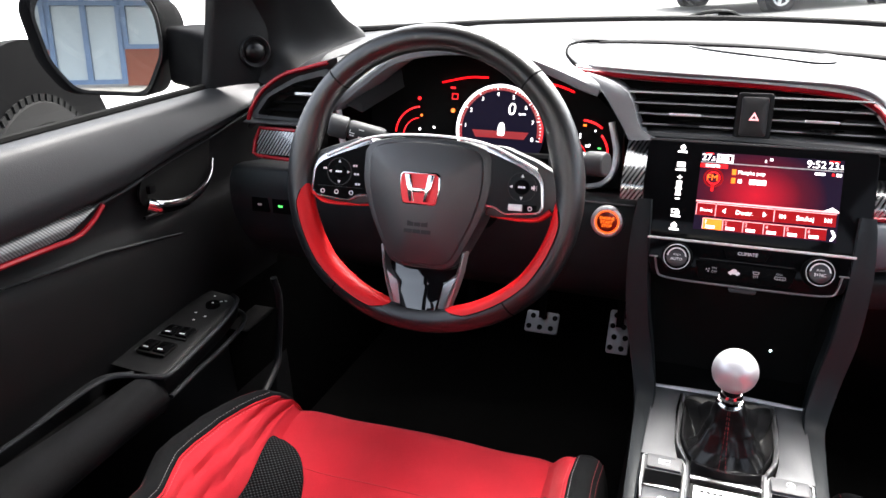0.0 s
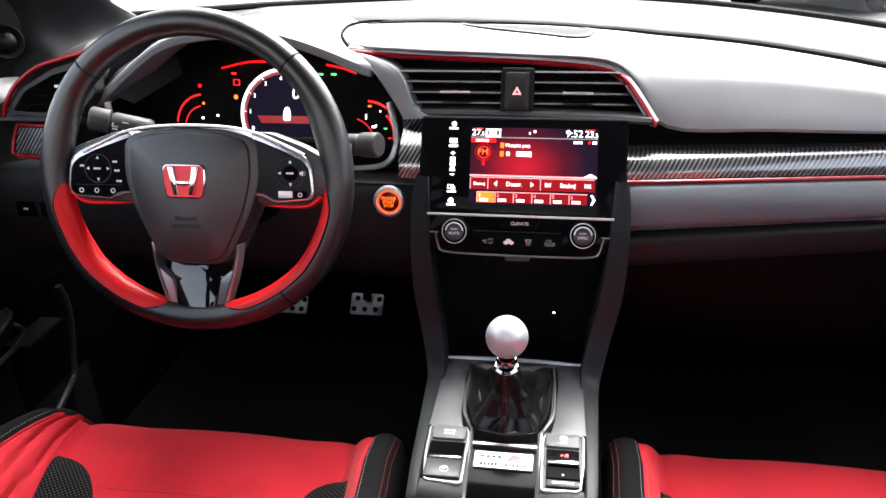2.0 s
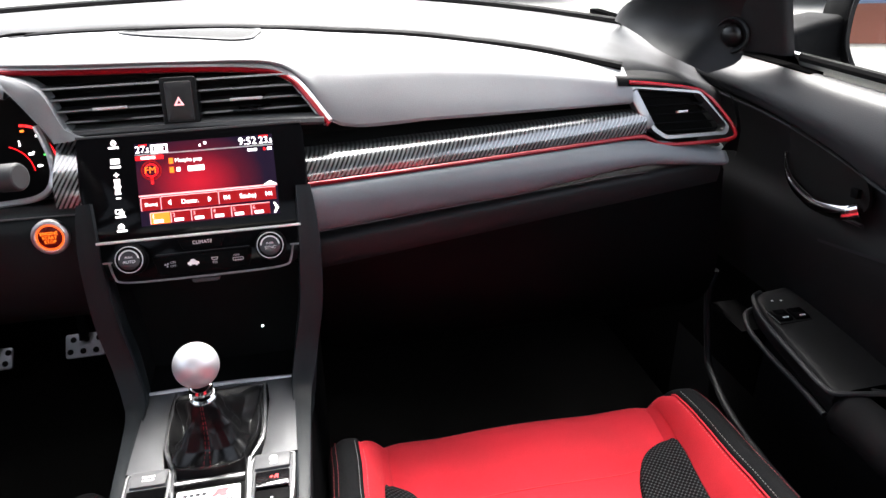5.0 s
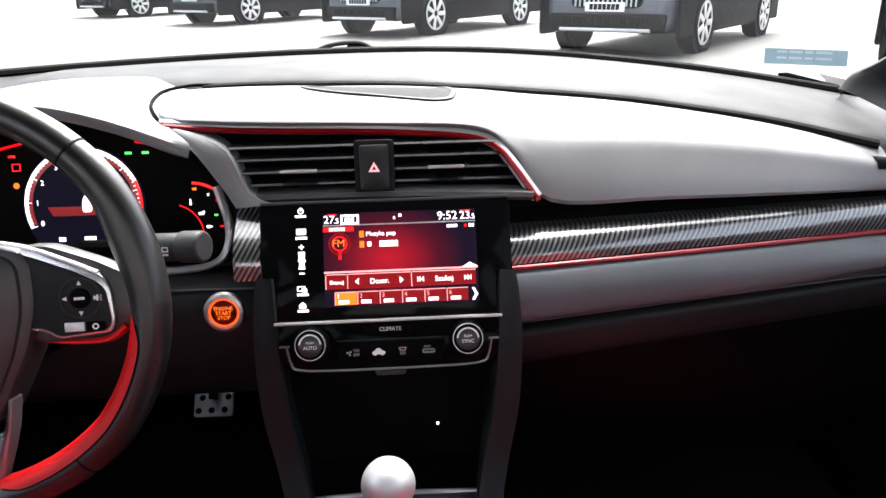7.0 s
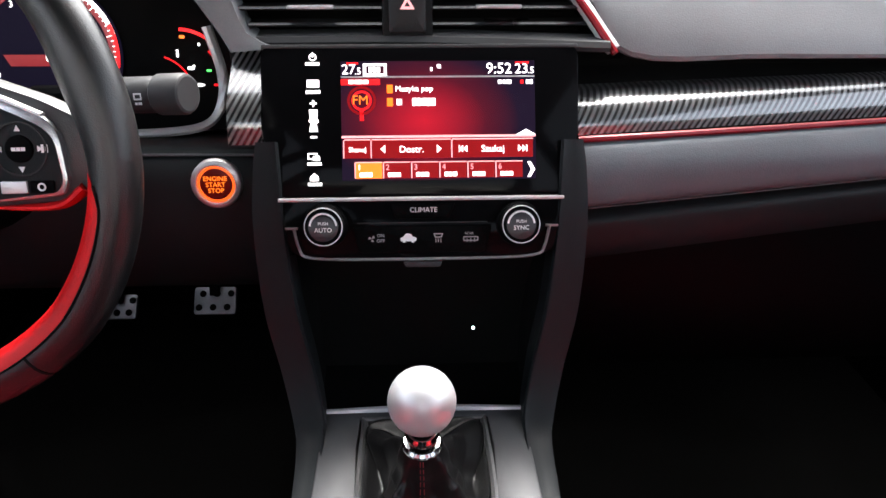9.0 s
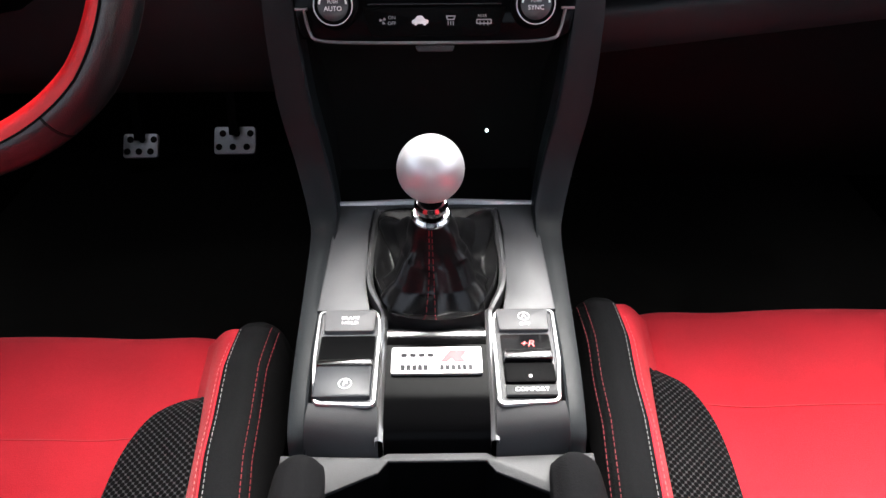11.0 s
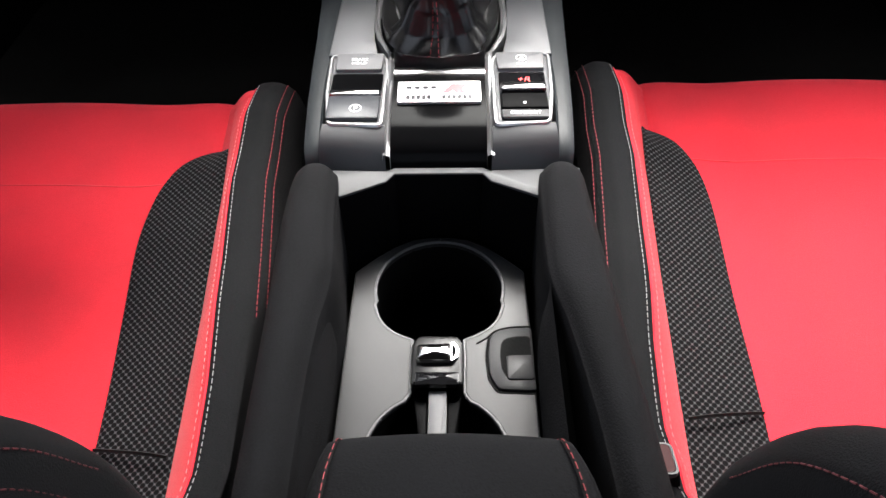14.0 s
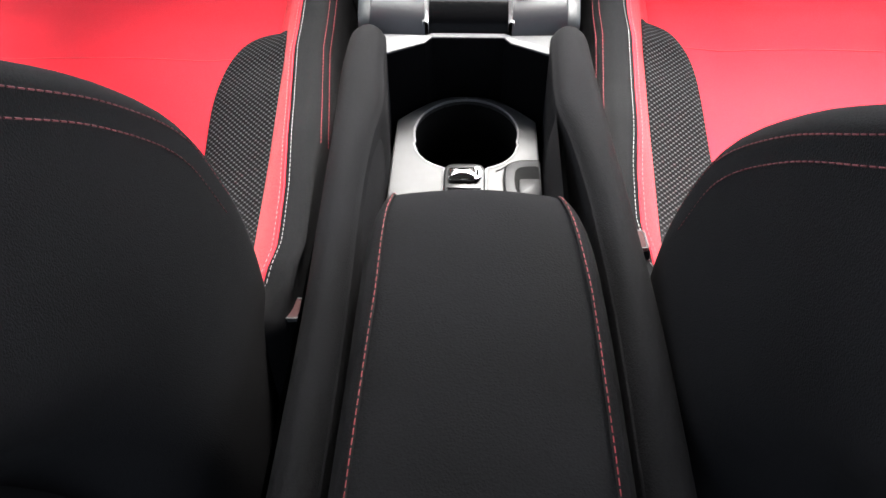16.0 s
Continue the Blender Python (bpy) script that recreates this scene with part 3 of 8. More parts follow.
# centre vents
vent_bay = [(-0.225, 0.30, 0.846), (-0.05, 0.29, 0.842), (0.105, 0.285, 0.83), (0.15, 0.262, 0.776), (0.0, 0.275, 0.776), (-0.145, 0.278, 0.776)]
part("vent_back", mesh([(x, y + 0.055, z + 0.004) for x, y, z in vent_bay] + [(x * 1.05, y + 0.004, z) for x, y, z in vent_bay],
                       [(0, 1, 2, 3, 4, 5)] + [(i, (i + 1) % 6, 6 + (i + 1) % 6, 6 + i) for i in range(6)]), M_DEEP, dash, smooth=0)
for side, x0, x1 in ((-1, -0.19, -0.03), (1, 0.012, 0.14)):
    vent = part("centre_vent", slab(rect(x0 + 0.02 * (side < 0), -0.002, x1, 0.002), face((0, 0.305, 0.78), (1, 0, 0), (0, 0.2, 1)), 0, 0.01), M_HARD, dash, "black slatted air vent")
    for k, z in enumerate((0.791, 0.8035, 0.8165, 0.829)):
        a, b = (-0.139 - 0.03 * k / 3, x1) if side < 0 else (x0, x1 + 0.012 - 0.034 * k / 3)
        y = 0.276 + 0.2 * (z - 0.79)
        part("slat", sweep([(a, y, z), (b, y, z)], [(-0.012, -0.001), (0.010, -0.0016), (0.012, 0.0), (0.010, 0.0016), (-0.012, 0.001)]), M_SLAT, vent)
    tx = -0.088 if side < 0 else 0.066
    part("tab", slab(rect(tx - 0.019, -0.0017, tx + 0.019, 0.0017, 0.0012), face((0, 0.268, 0.8045), (1, 0, 0), (0, 0.2, 1)), -0.012, 0.004, 0.001), M_SILVER, vent, "satin silver vent tab")
part("vent_sill", sweep(smoothline([(-0.15, 0.262, 0.779), (0.0, 0.256, 0.7805), (0.155, 0.244, 0.7775)], 5), [(-0.02, -0.004), (0.006, -0.004), (0.009, 0.0), (0.006, 0.004), (-0.02, 0.005)]), M_SATIN, dash, "satin grey sill below the vents")
hz = face((-0.009, 0.262, 0.806), (1, 0, 0), (0, 0.30, 1))
haz = part("hazard_switch", slab(rect(-0.0205, -0.026, 0.0205, 0.03, 0.004), hz, -0.03, 0.004, 0.002), M_LINING, dash)
part("button", slab(rect(-0.0150, -0.0215, 0.0150, 0.0245, 0.003), hz, 0.004, 0.0065, 0.0016, dome=0.002), M_DASH, haz)
part("triangle", hollow([(-0.0058, -0.0035), (0.0058, -0.0035), (0, 0.0066)], [(-0.0024, -0.0015), (0.0024, -0.0015), (0, 0.0027)], hz, 0.0080, 0.0092), G_PINK, haz, "red and white hazard triangle", smooth=0)

# carbon strip, red line and grey roll across the passenger side
XS = (0.128, 0.2, 0.3, 0.42, 0.52, 0.578)


def run(x):
    return (x - 0.13) / 0.44


part("carbon_strip", loft([[(x, 0.258 + 0.02 * run(x), 0.742 + 0.010 * run(x)), (x, 0.239 + 0.024 * run(x), 0.7415 + 0.010 * run(x)), (x, 0.221 + 0.033 * run(x), 0.735 + 0.010 * run(x)), (x, 0.2115 + 0.039 * run(x), 0.724 + 0.010 * run(x)), (x, 0.209 + 0.041 * run(x), 0.7135 + 0.010 * run(x))] for x in XS], 5, 4), M_CARBON, dash, "glossy grey carbon-fibre strip")
part("gap", loft([[(x, 0.262 + 0.012 * run(x), 0.776), (x, 0.29 + 0.015 * run(x), 0.766), (x, 0.29 + 0.018 * run(x), 0.75), (x, 0.256 + 0.02 * run(x), 0.7412 + 0.010 * run(x))] for x in XS], 3, 3), M_DEEP, dash)
part("red_trim", sweep(smoothline([(0.128, 0.206, 0.7105), (0.3, 0.222, 0.714), (0.45, 0.236, 0.718), (0.56, 0.247, 0.7205), (0.58, 0.246, 0.717), (0.60, 0.244, 0.708), (0.65, 0.243, 0.7065), (0.695, 0.243, 0.7075), (0.706, 0.246, 0.716),
                               (0.69, 0.256, 0.742), (0.665, 0.267, 0.768), (0.645, 0.27, 0.775), (0.60, 0.27, 0.783), (0.556, 0.269, 0.789)], 5), [(u * 0.0028, v * 0.0028) for u, v in ring(1, 8)]), M_REDG, dash, "thin glossy red trim line")
rows = [[(x, 0.207 + 0.041 * run(x), 0.7075 + 0.011 * run(x)), (x, 0.198 + 0.04 * run(x), 0.7035 + 0.011 * run(x)), (x, 0.188 + 0.037 * run(x), 0.684 + 0.014 * run(x)), (x, 0.192 + 0.033 * run(x), 0.661 + 0.024 * run(x)), (x, 0.205 + 0.032 * run(x), 0.650 + 0.027 * run(x)), (x, 0.228 + 0.03 * run(x), 0.644 + 0.03 * run(x))] for x in (*XS, 0.64, 0.69, 0.712)]
rows = [[(x, y + (0.0 if x < 0.7 else 0.03), z) for x, y, z in r] for r in rows]
rows = [[(x, y, z - 0.3 * max(0.0, x - 0.565) * (1 if x < 0.62 else 0.75)) for x, y, z in r] for r in rows]
rows = [[(x, y, r[0][2] + (z - r[0][2]) * (1 - 0.4 * max(0.0, min(1.0, (x - 0.42) / 0.27)))) for x, y, z in r] for r in rows]
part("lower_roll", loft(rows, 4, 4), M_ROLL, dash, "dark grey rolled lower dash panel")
rows = [[(x, 0.29, 0.66), (x, 0.245 + 0.02 * run(x), 0.633 + 0.03 * run(x)), (x, 0.215 + 0.03 * run(x), 0.617 + 0.035 * run(x)), (x, 0.212 + 0.03 * run(x), 0.60 + 0.035 * run(x)), (x, 0.24, 0.5), (x, 0.30, 0.42), (x, 0.36, 0.40)] for x in (0.13, 0.3, 0.5, 0.70)]
lip = [[(x, 0.234 + 0.026 * run(x), 0.6445 + 0.029 * run(x)), (x, 0.2085 + 0.031 * run(x), 0.6385 + 0.031 * run(x)), (x, 0.2040 + 0.032 * run(x), 0.624 + 0.033 * run(x)), (x, 0.2070 + 0.032 * run(x), 0.606 + 0.035 * run(x)), (x, 0.218 + 0.03 * run(x), 0.588 + 0.036 * run(x))] for x in (0.134, 0.3, 0.45, 0.58, 0.69)]
# Lighter copy of the glove box plastic: its sheen is put into the colour.
part("glove_lip", loft(lip, 4, 4), M_LIP, dash, "upper edge of the glove box, sheen in its colour")
# Thin pale rod: the highlight along the roll's lower edge, added as a shape.
part("edge_glint", sweep(smoothline([(x, 0.2035 + 0.032 * run(x), 0.6495 + 0.027 * run(x) - 0.3 * max(0.0, x - 0.565) * 0.8) for x in XS], 4), ring(0.0007, 5)), M_BANK, dash)
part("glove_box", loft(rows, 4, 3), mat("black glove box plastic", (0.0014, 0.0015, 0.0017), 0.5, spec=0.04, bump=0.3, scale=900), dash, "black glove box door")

# end vents
rv = face((0.62, 0.258, 0.745), (1, -0.06, 0), (0, 0.28, 1))
VENT = rounded([(-0.062, 0.041), (0.036, 0.028), (0.077, -0.022), (0.073, -0.032), (-0.014, -0.033), (-0.032, -0.02)], 0.006)
vent = part("end_vent", hollow(VENT, [(u * 0.92 + 0.0015, v * 0.88 + 0.0006) for u, v in VENT], rv, -0.02, 0.002), M_EDGE, dash, "satin silver framed air vent")
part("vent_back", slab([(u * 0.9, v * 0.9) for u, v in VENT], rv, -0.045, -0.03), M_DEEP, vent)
for v, a, b in ((0.024, -0.046, 0.03), (0.012, -0.04, 0.042), (0.0, -0.034, 0.05), (-0.012, -0.027, 0.058), (-0.023, -0.012, 0.062)):
    part("slat", slab(rect(a, v - 0.0012, b, v + 0.0012), rv, -0.026, -0.004, 0.0008), M_HARD, vent)
part("tab", slab(rect(0.004, 0.0005, 0.018, 0.004, 0.001), rv, -0.006, 0.003, 0.001), M_SILVER, vent)
part("vent_cheek", slab([(-0.066, 0.030), (-0.054, 0.036), (-0.03, -0.012), (-0.04, -0.02)], rv, -0.01, 0.006, 0.002), M_EDGE, vent)
part("dash_end", loft([[(0.70, 0.262, 0.765), (0.715, 0.265, 0.75), (0.725, 0.275, 0.74)], [(0.712, 0.252, 0.722), (0.722, 0.258, 0.715), (0.728, 0.27, 0.70)], [(0.69, 0.25, 0.69), (0.718, 0.256, 0.685), (0.725, 0.27, 0.67)]], 3, 3), M_HARD, dash)

lv = face((-0.64, 0.262, 0.80), (1, 0.02, 0), (0, 0.28, 1))
LV = rounded([(0.055, 0.045), (0.0, 0.03), (-0.05, 0.002), (-0.073, -0.032), (0.03, -0.036), (0.062, -0.0)], 0.008)
vent = part("end_vent", hollow(LV, [(u * 0.86, v * 0.8 - 0.002) for u, v in LV], lv, -0.02, 0.004), M_DASH, dash, "black framed air vent")
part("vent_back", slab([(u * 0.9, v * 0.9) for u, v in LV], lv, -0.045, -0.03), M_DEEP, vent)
for v, a, b in ((0.018, -0.01, 0.05), (0.006, -0.034, 0.05), (-0.006, -0.046, 0.046), (-0.018, -0.055, 0.04)):
    part("slat", slab(rect(a, v - 0.0012, b, v + 0.0012), lv, -0.026, -0.004, 0.0008), M_HARD, vent)
part("tab", slab(rect(0.0, 0.004, 0.03, 0.0085, 0.001), lv, -0.006, 0.003, 0.001), M_SILVER, vent)
part("red_trim", sweep(smoothline([lv @ Vector(p) for p in ((-0.076, -0.036, 0.005), (-0.07, -0.018, 0.007), (-0.052, 0.008, 0.008), (-0.02, 0.031, 0.008), (0.02, 0.043, 0.008), (0.055, 0.052, 0.008))], 6), [(u * 0.0032, v * 0.0032) for u, v in ring(1, 8)]), M_REDG, dash, "thin glossy red trim line")
part("dash_end", loft([[(-0.735, 0.29, 0.76), (-0.70, 0.29, 0.80), (-0.66, 0.30, 0.835), (-0.56, 0.31, 0.862)], [(-0.735, 0.27, 0.75), (-0.715, 0.268, 0.785), (-0.675, 0.268, 0.823), (-0.57, 0.268, 0.86)], [(-0.732, 0.275, 0.745), (-0.70, 0.28, 0.77), (-0.66, 0.285, 0.80), (-0.57, 0.29, 0.835)]], 4, 3), M_DASH, dash)
cl = face((-0.672, 0.236, 0.737), (1, -0.03, 0), (0, 0.35, 1))
part("carbon_insert", slab(rect(-0.026, -0.018, 0.045, 0.018, 0.004), cl, -0.02, 0.0), M_CARBON, dash, "grey carbon-fibre insert")
part("red_trim", sweep([cl @ Vector(p) for p in ((0.045, 0.02, 0.002), (-0.022, 0.02, 0.002), (-0.0285, 0.0, 0.002), (-0.029, -0.018, 0.002), (-0.02, -0.022, 0.002), (0.045, -0.024, 0.002))], [(u * 0.003, v * 0.003) for u, v in ring(1, 8)], up=(0, -1, 0)), M_REDG, dash)
part("lower_panel", loft([[(x, 0.262, 0.768), (x, 0.236, 0.765), (x, 0.25, 0.76)] for x in (-0.72, -0.66, -0.6)], 3, 2), M_SATIN, dash)

# driver's knee panel with the starter button
rows = [[(x, 0.30, 0.69), (x, 0.265, 0.696), (x, 0.238, 0.7), (x, 0.217, 0.696), (x, 0.205, 0.67), (x, 0.212, 0.62), (x, 0.25, 0.56), (x, 0.32, 0.515)] for x in (-0.735, -0.6, -0.45, -0.3, -0.18, -0.125)]
part("knee_panel", loft(rows, 4, 3), M_KNEE, dash, "black lower dash panel")
# Paler grey than the panel: the light along the lip is in its colour.
part("panel_lip", sweep(smoothline([(-0.32, 0.2165, 0.6975), (-0.22, 0.2165, 0.6975), (-0.135, 0.2165, 0.6965)], 4), ring(0.0011, 6)), M_BANK, dash)
part("carbon_insert", loft([[(x, 0.262, 0.774), (x, 0.255, 0.766), (x, 0.243, 0.757), (x, 0.227, 0.7475), (x, 0.216, 0.738), (x, 0.2095, 0.7255), (x, 0.2065, 0.7085)] for x in (-0.153, -0.14, -0.126)], 3, 3), M_CARBON, dash, "grey carbon-fibre insert")
sb = face((-0.166, 0.204, 0.677), (1, 0.0, 0), (0, 0.1, 1))
start = part("starter_button", turned([(0.0206, -0.004), (0.0206, 0.0014), (0.0200, 0.0026), (0.0188, 0.0034), (0.0166, 0.0042), (0.0157, 0.0040), (0.0153, 0.0028), (0.0151, -0.002)], sb), M_ALU, dash, "engine starter button lit red")
part("lit_ring", turned([(0.0150, -0.001), (0.0148, 0.0022), (0.0134, 0.0026), (0.0132, 0.001)], sb), G_START, start)
part("button", turned([(0.0132, 0.0), (0.0130, 0.0026), (0.008, 0.0036)], sb), mat("dark red lens", (0.12, 0.006, 0.004), 0.25, vary=0.03), start)
for k, w in enumerate(("ENGINE", "START", "STOP")):
    part("lettering", writing(w, on(sb, 0, 0.0050 - 0.0050 * k, 0.0043), 0.0054), G_ORANGE, start)
sw = face((-0.665, 0.208, 0.648), (1, 0, 0), (0, 0.05, 1))
for k in range(2):
    u = -0.018 + 0.036 * k
    b = part("switch", slab(rect(u - 0.015, -0.012, u + 0.015, 0.012, 0.002), sw, -0.004, 0.004, 0.0015), M_HARD, dash)
    part("lettering", bars(sw, u - 0.004, 0.0, (0.003, 0.003), 0.003, z=0.004), G_GREEN if k else M_WHITE, b)
part("wing_end", slab(rect(-0.05, -0.02, 0.05, 0.022, 0.004), sw, -0.02, -0.004), M_DEEP, dash)

# ---- instrument cluster ----
clu = thing("instrument_cluster", (-0.37, 0.38, 0.74), "dark instrument cluster with red lit gauges behind the wheel", "instrument cluster")
cp = face((-0.365, 0.385, 0.738), (1, 0, 0), (0, 0.22, 1))
part("back", slab(rect(-0.215, -0.085, 0.20, 0.115, 0.02), cp, -0.02, -0.004), M_DEEP, clu, "black instrument face")
cowl_rows = [[(-0.60, y, z0), (-0.57, y, z0 - 0.02 * k), (-0.40, y, z0 - 0.03 * k), (-0.22, y, z0 - 0.02 * k), (-0.168, y, z0)] for y, z0, k in ((0.40, 0.662, 0.2), (0.33, 0.682, 0.2), (0.272, 0.701, 0.05))]
part("lower_cowl", loft(cowl_rows, 3, 3), M_BANK, clu)
for s, x in ((-1, -0.585), (1, -0.172)):
    part("side_cowl", loft([[(x - s * 0.005, 0.40, 0.65), (x - s * 0.005, 0.40, 0.80), (x - s * 0.02, 0.40, 0.86)], [(x + s * 0.012, 0.27, 0.69), (x + s * 0.01, 0.28, 0.775), (x - s * 0.03, 0.285, 0.845)]], 3, 3), M_HARD, clu)
bez = smoothline([(-0.180, 0.292, 0.785), (-0.170, 0.285, 0.745), (-0.173, 0.278, 0.72), (-0.186, 0.272, 0.705), (-0.215, 0.268, 0.70), (-0.28, 0.268, 0.698), (-0.45, 0.268, 0.698), (-0.53, 0.268, 0.70), (-0.565, 0.275, 0.715), (-0.58, 0.285, 0.74), (-0.585, 0.29, 0.78)], 5)
part("bezel", sweep(bez, [(u * 0.005, v * 0.004) for u, v in ring(1, 8)]), M_SILVER, clu, "thin satin silver bezel")


def arc(cu, cv, r, w, a0, a1, z=0.0, n=24):
    o = [(cu + rr * math.cos(radians(a0 + (a1 - a0) * i / n)), cv + rr * math.sin(radians(a0 + (a1 - a0) * i / n))) for rr, seq in ((r + w / 2, range(n + 1)), (r - w / 2, range(n, -1, -1))) for i in seq]
    return slab(o, cp, z, z + 0.0004)


T = (0.003, 0.004)
part("tachometer", slab(circle(*T, 0.071, 40), cp, -0.004, 0.0), mat("tacho glass", (0.003, 0.002, 0.004), 0.5, spec=0.04, glow=(0.014, 0.011, 0.03), power=0.14), clu)
tach = part("tacho_ring", arc(*T, 0.0672, 0.0042, 202, 15), G_WHITE, clu, "white lit tachometer scale")
part("red_band", arc(*T, 0.0625, 0.005, 200, -8, 0.0003), G_DIMRED, tach)
part("red_band", arc(*T, 0.0672, 0.0042, 24, -12, 0.0006), G_RED, tach)
for k in range(49):
    a = 202 - 214 * k / 48
    r0 = 0.0605 if k % 6 == 0 else 0.0635
    d = Vector((math.cos(radians(a)), math.sin(radians(a))))
    part("tick", slab([tuple(Vector(T) + d * r0 + Vector((-d.y, d.x)) * s) for s in (-0.0004, 0.0004)] + [tuple(Vector(T) + d * 0.066 + Vector((-d.y, d.x)) * s) for s in (0.0004, -0.0004)], cp, 0.001, 0.0013), G_WHITE, tach)
for k in range(9):
    a = radians(202 - 214 * k / 8)
    part("lettering", writing(str(k), on(cp, T[0] + 0.054 * math.cos(a), T[1] + 0.054 * math.sin(a), 0.001), 0.0085), G_WHITE, tach)
part("lettering", writing("0", on(cp, 0.021, 0.036, 0.001), 0.026, shear=0.1), G_WHITE, tach, "white speed figure")
part("lettering", writing("km/h", on(cp, 0.038, 0.03, 0.001), 0.0055), G_WHITE, tach)
part("car_picture", slab(rounded([(0.001, -0.004), (0.0115, -0.004), (0.0125, 0.006), (0.0105, 0.016), (0.004, 0.016), (0.001, 0.007)], 0.003), cp, 0.001, 0.0013), G_WHITE, tach)
part("red_floor", slab([(-0.034, -0.008), (0.043, -0.008), (0.050, 0.003), (-0.040, 0.003)], cp, 0.0004, 0.0007), G_DIMRED, tach)
part("lettering", bars(cp, -0.03, -0.036, (0.004, 0.003), 0.005, z=0.0008), G_WHITE, tach)
part("lettering", bars(cp, 0.0, -0.036, (0.004, 0.004, 0.004), 0.005, z=0.0008), G_WHITE, tach)
part("lettering", writing("9:52", on(cp, 0.04, -0.036, 0.001), 0.008), G_WHITE, tach)
part("shift_light", sweep(smoothline([cp @ Vector(p) for p in ((-0.092, 0.072, 0.004), (-0.05, 0.081, 0.004), (-0.018, 0.082, 0.004))], 5), ring(0.0016, 6)), G_RED, clu, "red lit bar")
part("shift_light", sweep(smoothline([cp @ Vector(p) for p in ((0.07, 0.078, 0.004), (0.095, 0.073, 0.004), (0.115, 0.066, 0.004))], 5), ring(0.0016, 6)), G_RED, clu, "red lit bar")
for u, m_ in ((0.06, G_GREEN), (0.08, G_GREEN), (-0.075, G_RED)):
    part("warning_lamp", slab(rect(u - 0.004, 0.063, u + 0.004, 0.066), cp, 0.0005, 0.001), m_, clu)
part("warning_lamp", slab(circle(-0.073, 0.03, 0.0035, 12), cp, 0.0005, 0.001), G_ORANGE, clu)
part("warning_lamp", hollow(rect(-0.076, 0.047, -0.066, 0.056), rect(-0.0748, 0.0482, -0.0672, 0.0548), cp, 0.0005, 0.001), G_RED, clu, smooth=0)
part("warning_lamp", slab(circle(-0.13, 0.046, 0.003, 10), cp, 0.0005, 0.001), G_RED, clu)
gauge = part("side_gauge", arc(-0.125, -0.01, 0.043, 0.0026, 178, 95, 0.001), G_RED, clu, "red lit side gauge")
part("inner_arc", arc(-0.125, -0.014, 0.03, 0.0015, 175, 100, 0.001), G_RED, gauge)
for u, v, m_ in ((-0.125, 0.020, G_ORANGE), (-0.127, -0.002, G_WHITE), (-0.103, 0.002, G_WHITE), (-0.115, -0.024, G_WHITE)):
    part("mark", slab(circle(u, v, 0.0022, 8), cp, 0.001, 0.0014), m_, gauge)
gauge = part("side_gauge", arc(0.130, -0.022, 0.0405, 0.0030, 44, -10, 0.001), G_RED, clu, "red lit side gauge")
part("upper_arc", arc(0.130, -0.022, 0.0485, 0.0032, 88, 52, 0.001), G_RED, gauge)
part("inner_arc", arc(0.103, -0.037, 0.039, 0.0013, 72, 6, 0.001), G_RED, gauge)
for u, v, w, h, m_ in ((0.1341, 0.0193, 0.005, 0.003, G_ORANGE), (0.1284, 0.0062, 0.0022, 0.0022, G_WHITE), (0.1284, 0.0022, 0.0022, 0.0045, G_WHITE), (0.1404, -0.0106, 0.0065, 0.0032, G_WHITE), (0.1435, -0.0085, 0.0022, 0.0022, G_WHITE),
                       (0.1579, -0.013, 0.0048, 0.0022, G_GREEN), (0.1481, -0.0269, 0.0048, 0.0032, G_WHITE), (0.1518, -0.0269, 0.0018, 0.0018, G_WHITE), (0.1641, -0.0269, 0.0048, 0.0022, G_RED), (0.150, 0.012, 0.002, 0.003, G_WHITE)):
    part("mark", slab(rect(u - w / 2, v - h / 2, u + w / 2, v + h / 2, 0.0007), cp, 0.001, 0.0014), m_, gauge)

# ---- stalks ----
for s, x, lab in ((1, -0.181, "black wiper stalk"), (-1, -0.535, "black light stalk")):
    st = thing("column_stalk", (x, 0.165, 0.765), lab + " behind the steering wheel", "stalk", "column stalks")
    end = Vector((-0.167, 0.170, 0.7605)) if s > 0 else Vector((x, 0.17, 0.787))
    hub_ = Vector((-0.30 if s > 0 else -0.40, 0.22, 0.745))
    d = (end - hub_).normalized()
    part("arm", sweep([hub_, end - d * 0.07], ring(0.009, 12)), M_HARD, st)
    part("grip", sweep([end - d * 0.075, end - d * 0.07, end - d * 0.03, end - d * 0.026], [(u, v) for u, v in ring(0.0135, 16)], size=lambda t: 0.85 if t in (0.0, 1.0) else 1.0), M_SATIN, st)
    part("end_knob", sweep([end - d * 0.025, end - d * 0.0235, end - d * 0.003, end - d * 0.001, end], ring(0.0150, 20), size=lambda t: (0.9, 1.0, 1.0, 0.93, 0.82)[round(t * 4)]), M_SATIN, st, "dark grey turning end")
    m_ = face(end - d * 0.05 + Vector((0, -0.0138, 0.003)), d * s, (0, 0.2, 1))
    for k in range(3):
        part("mark", hollow(rect(-0.016 + 0.0115 * k, -0.003 + 0.003 * (k % 2), -0.009 + 0.0115 * k, 0.002 + 0.003 * (k % 2)), rect(-0.0148 + 0.0115 * k, -0.0018 + 0.003 * (k % 2), -0.0102 + 0.0115 * k, 0.0008 + 0.003 * (k % 2)), m_, 0, 0.0002), M_WHITE, st, smooth=0)
        part("mark", bars(m_, -0.015 + 0.0115 * k, -0.0055, (0.002, 0.003), 0.0018), M_WHITE, st)

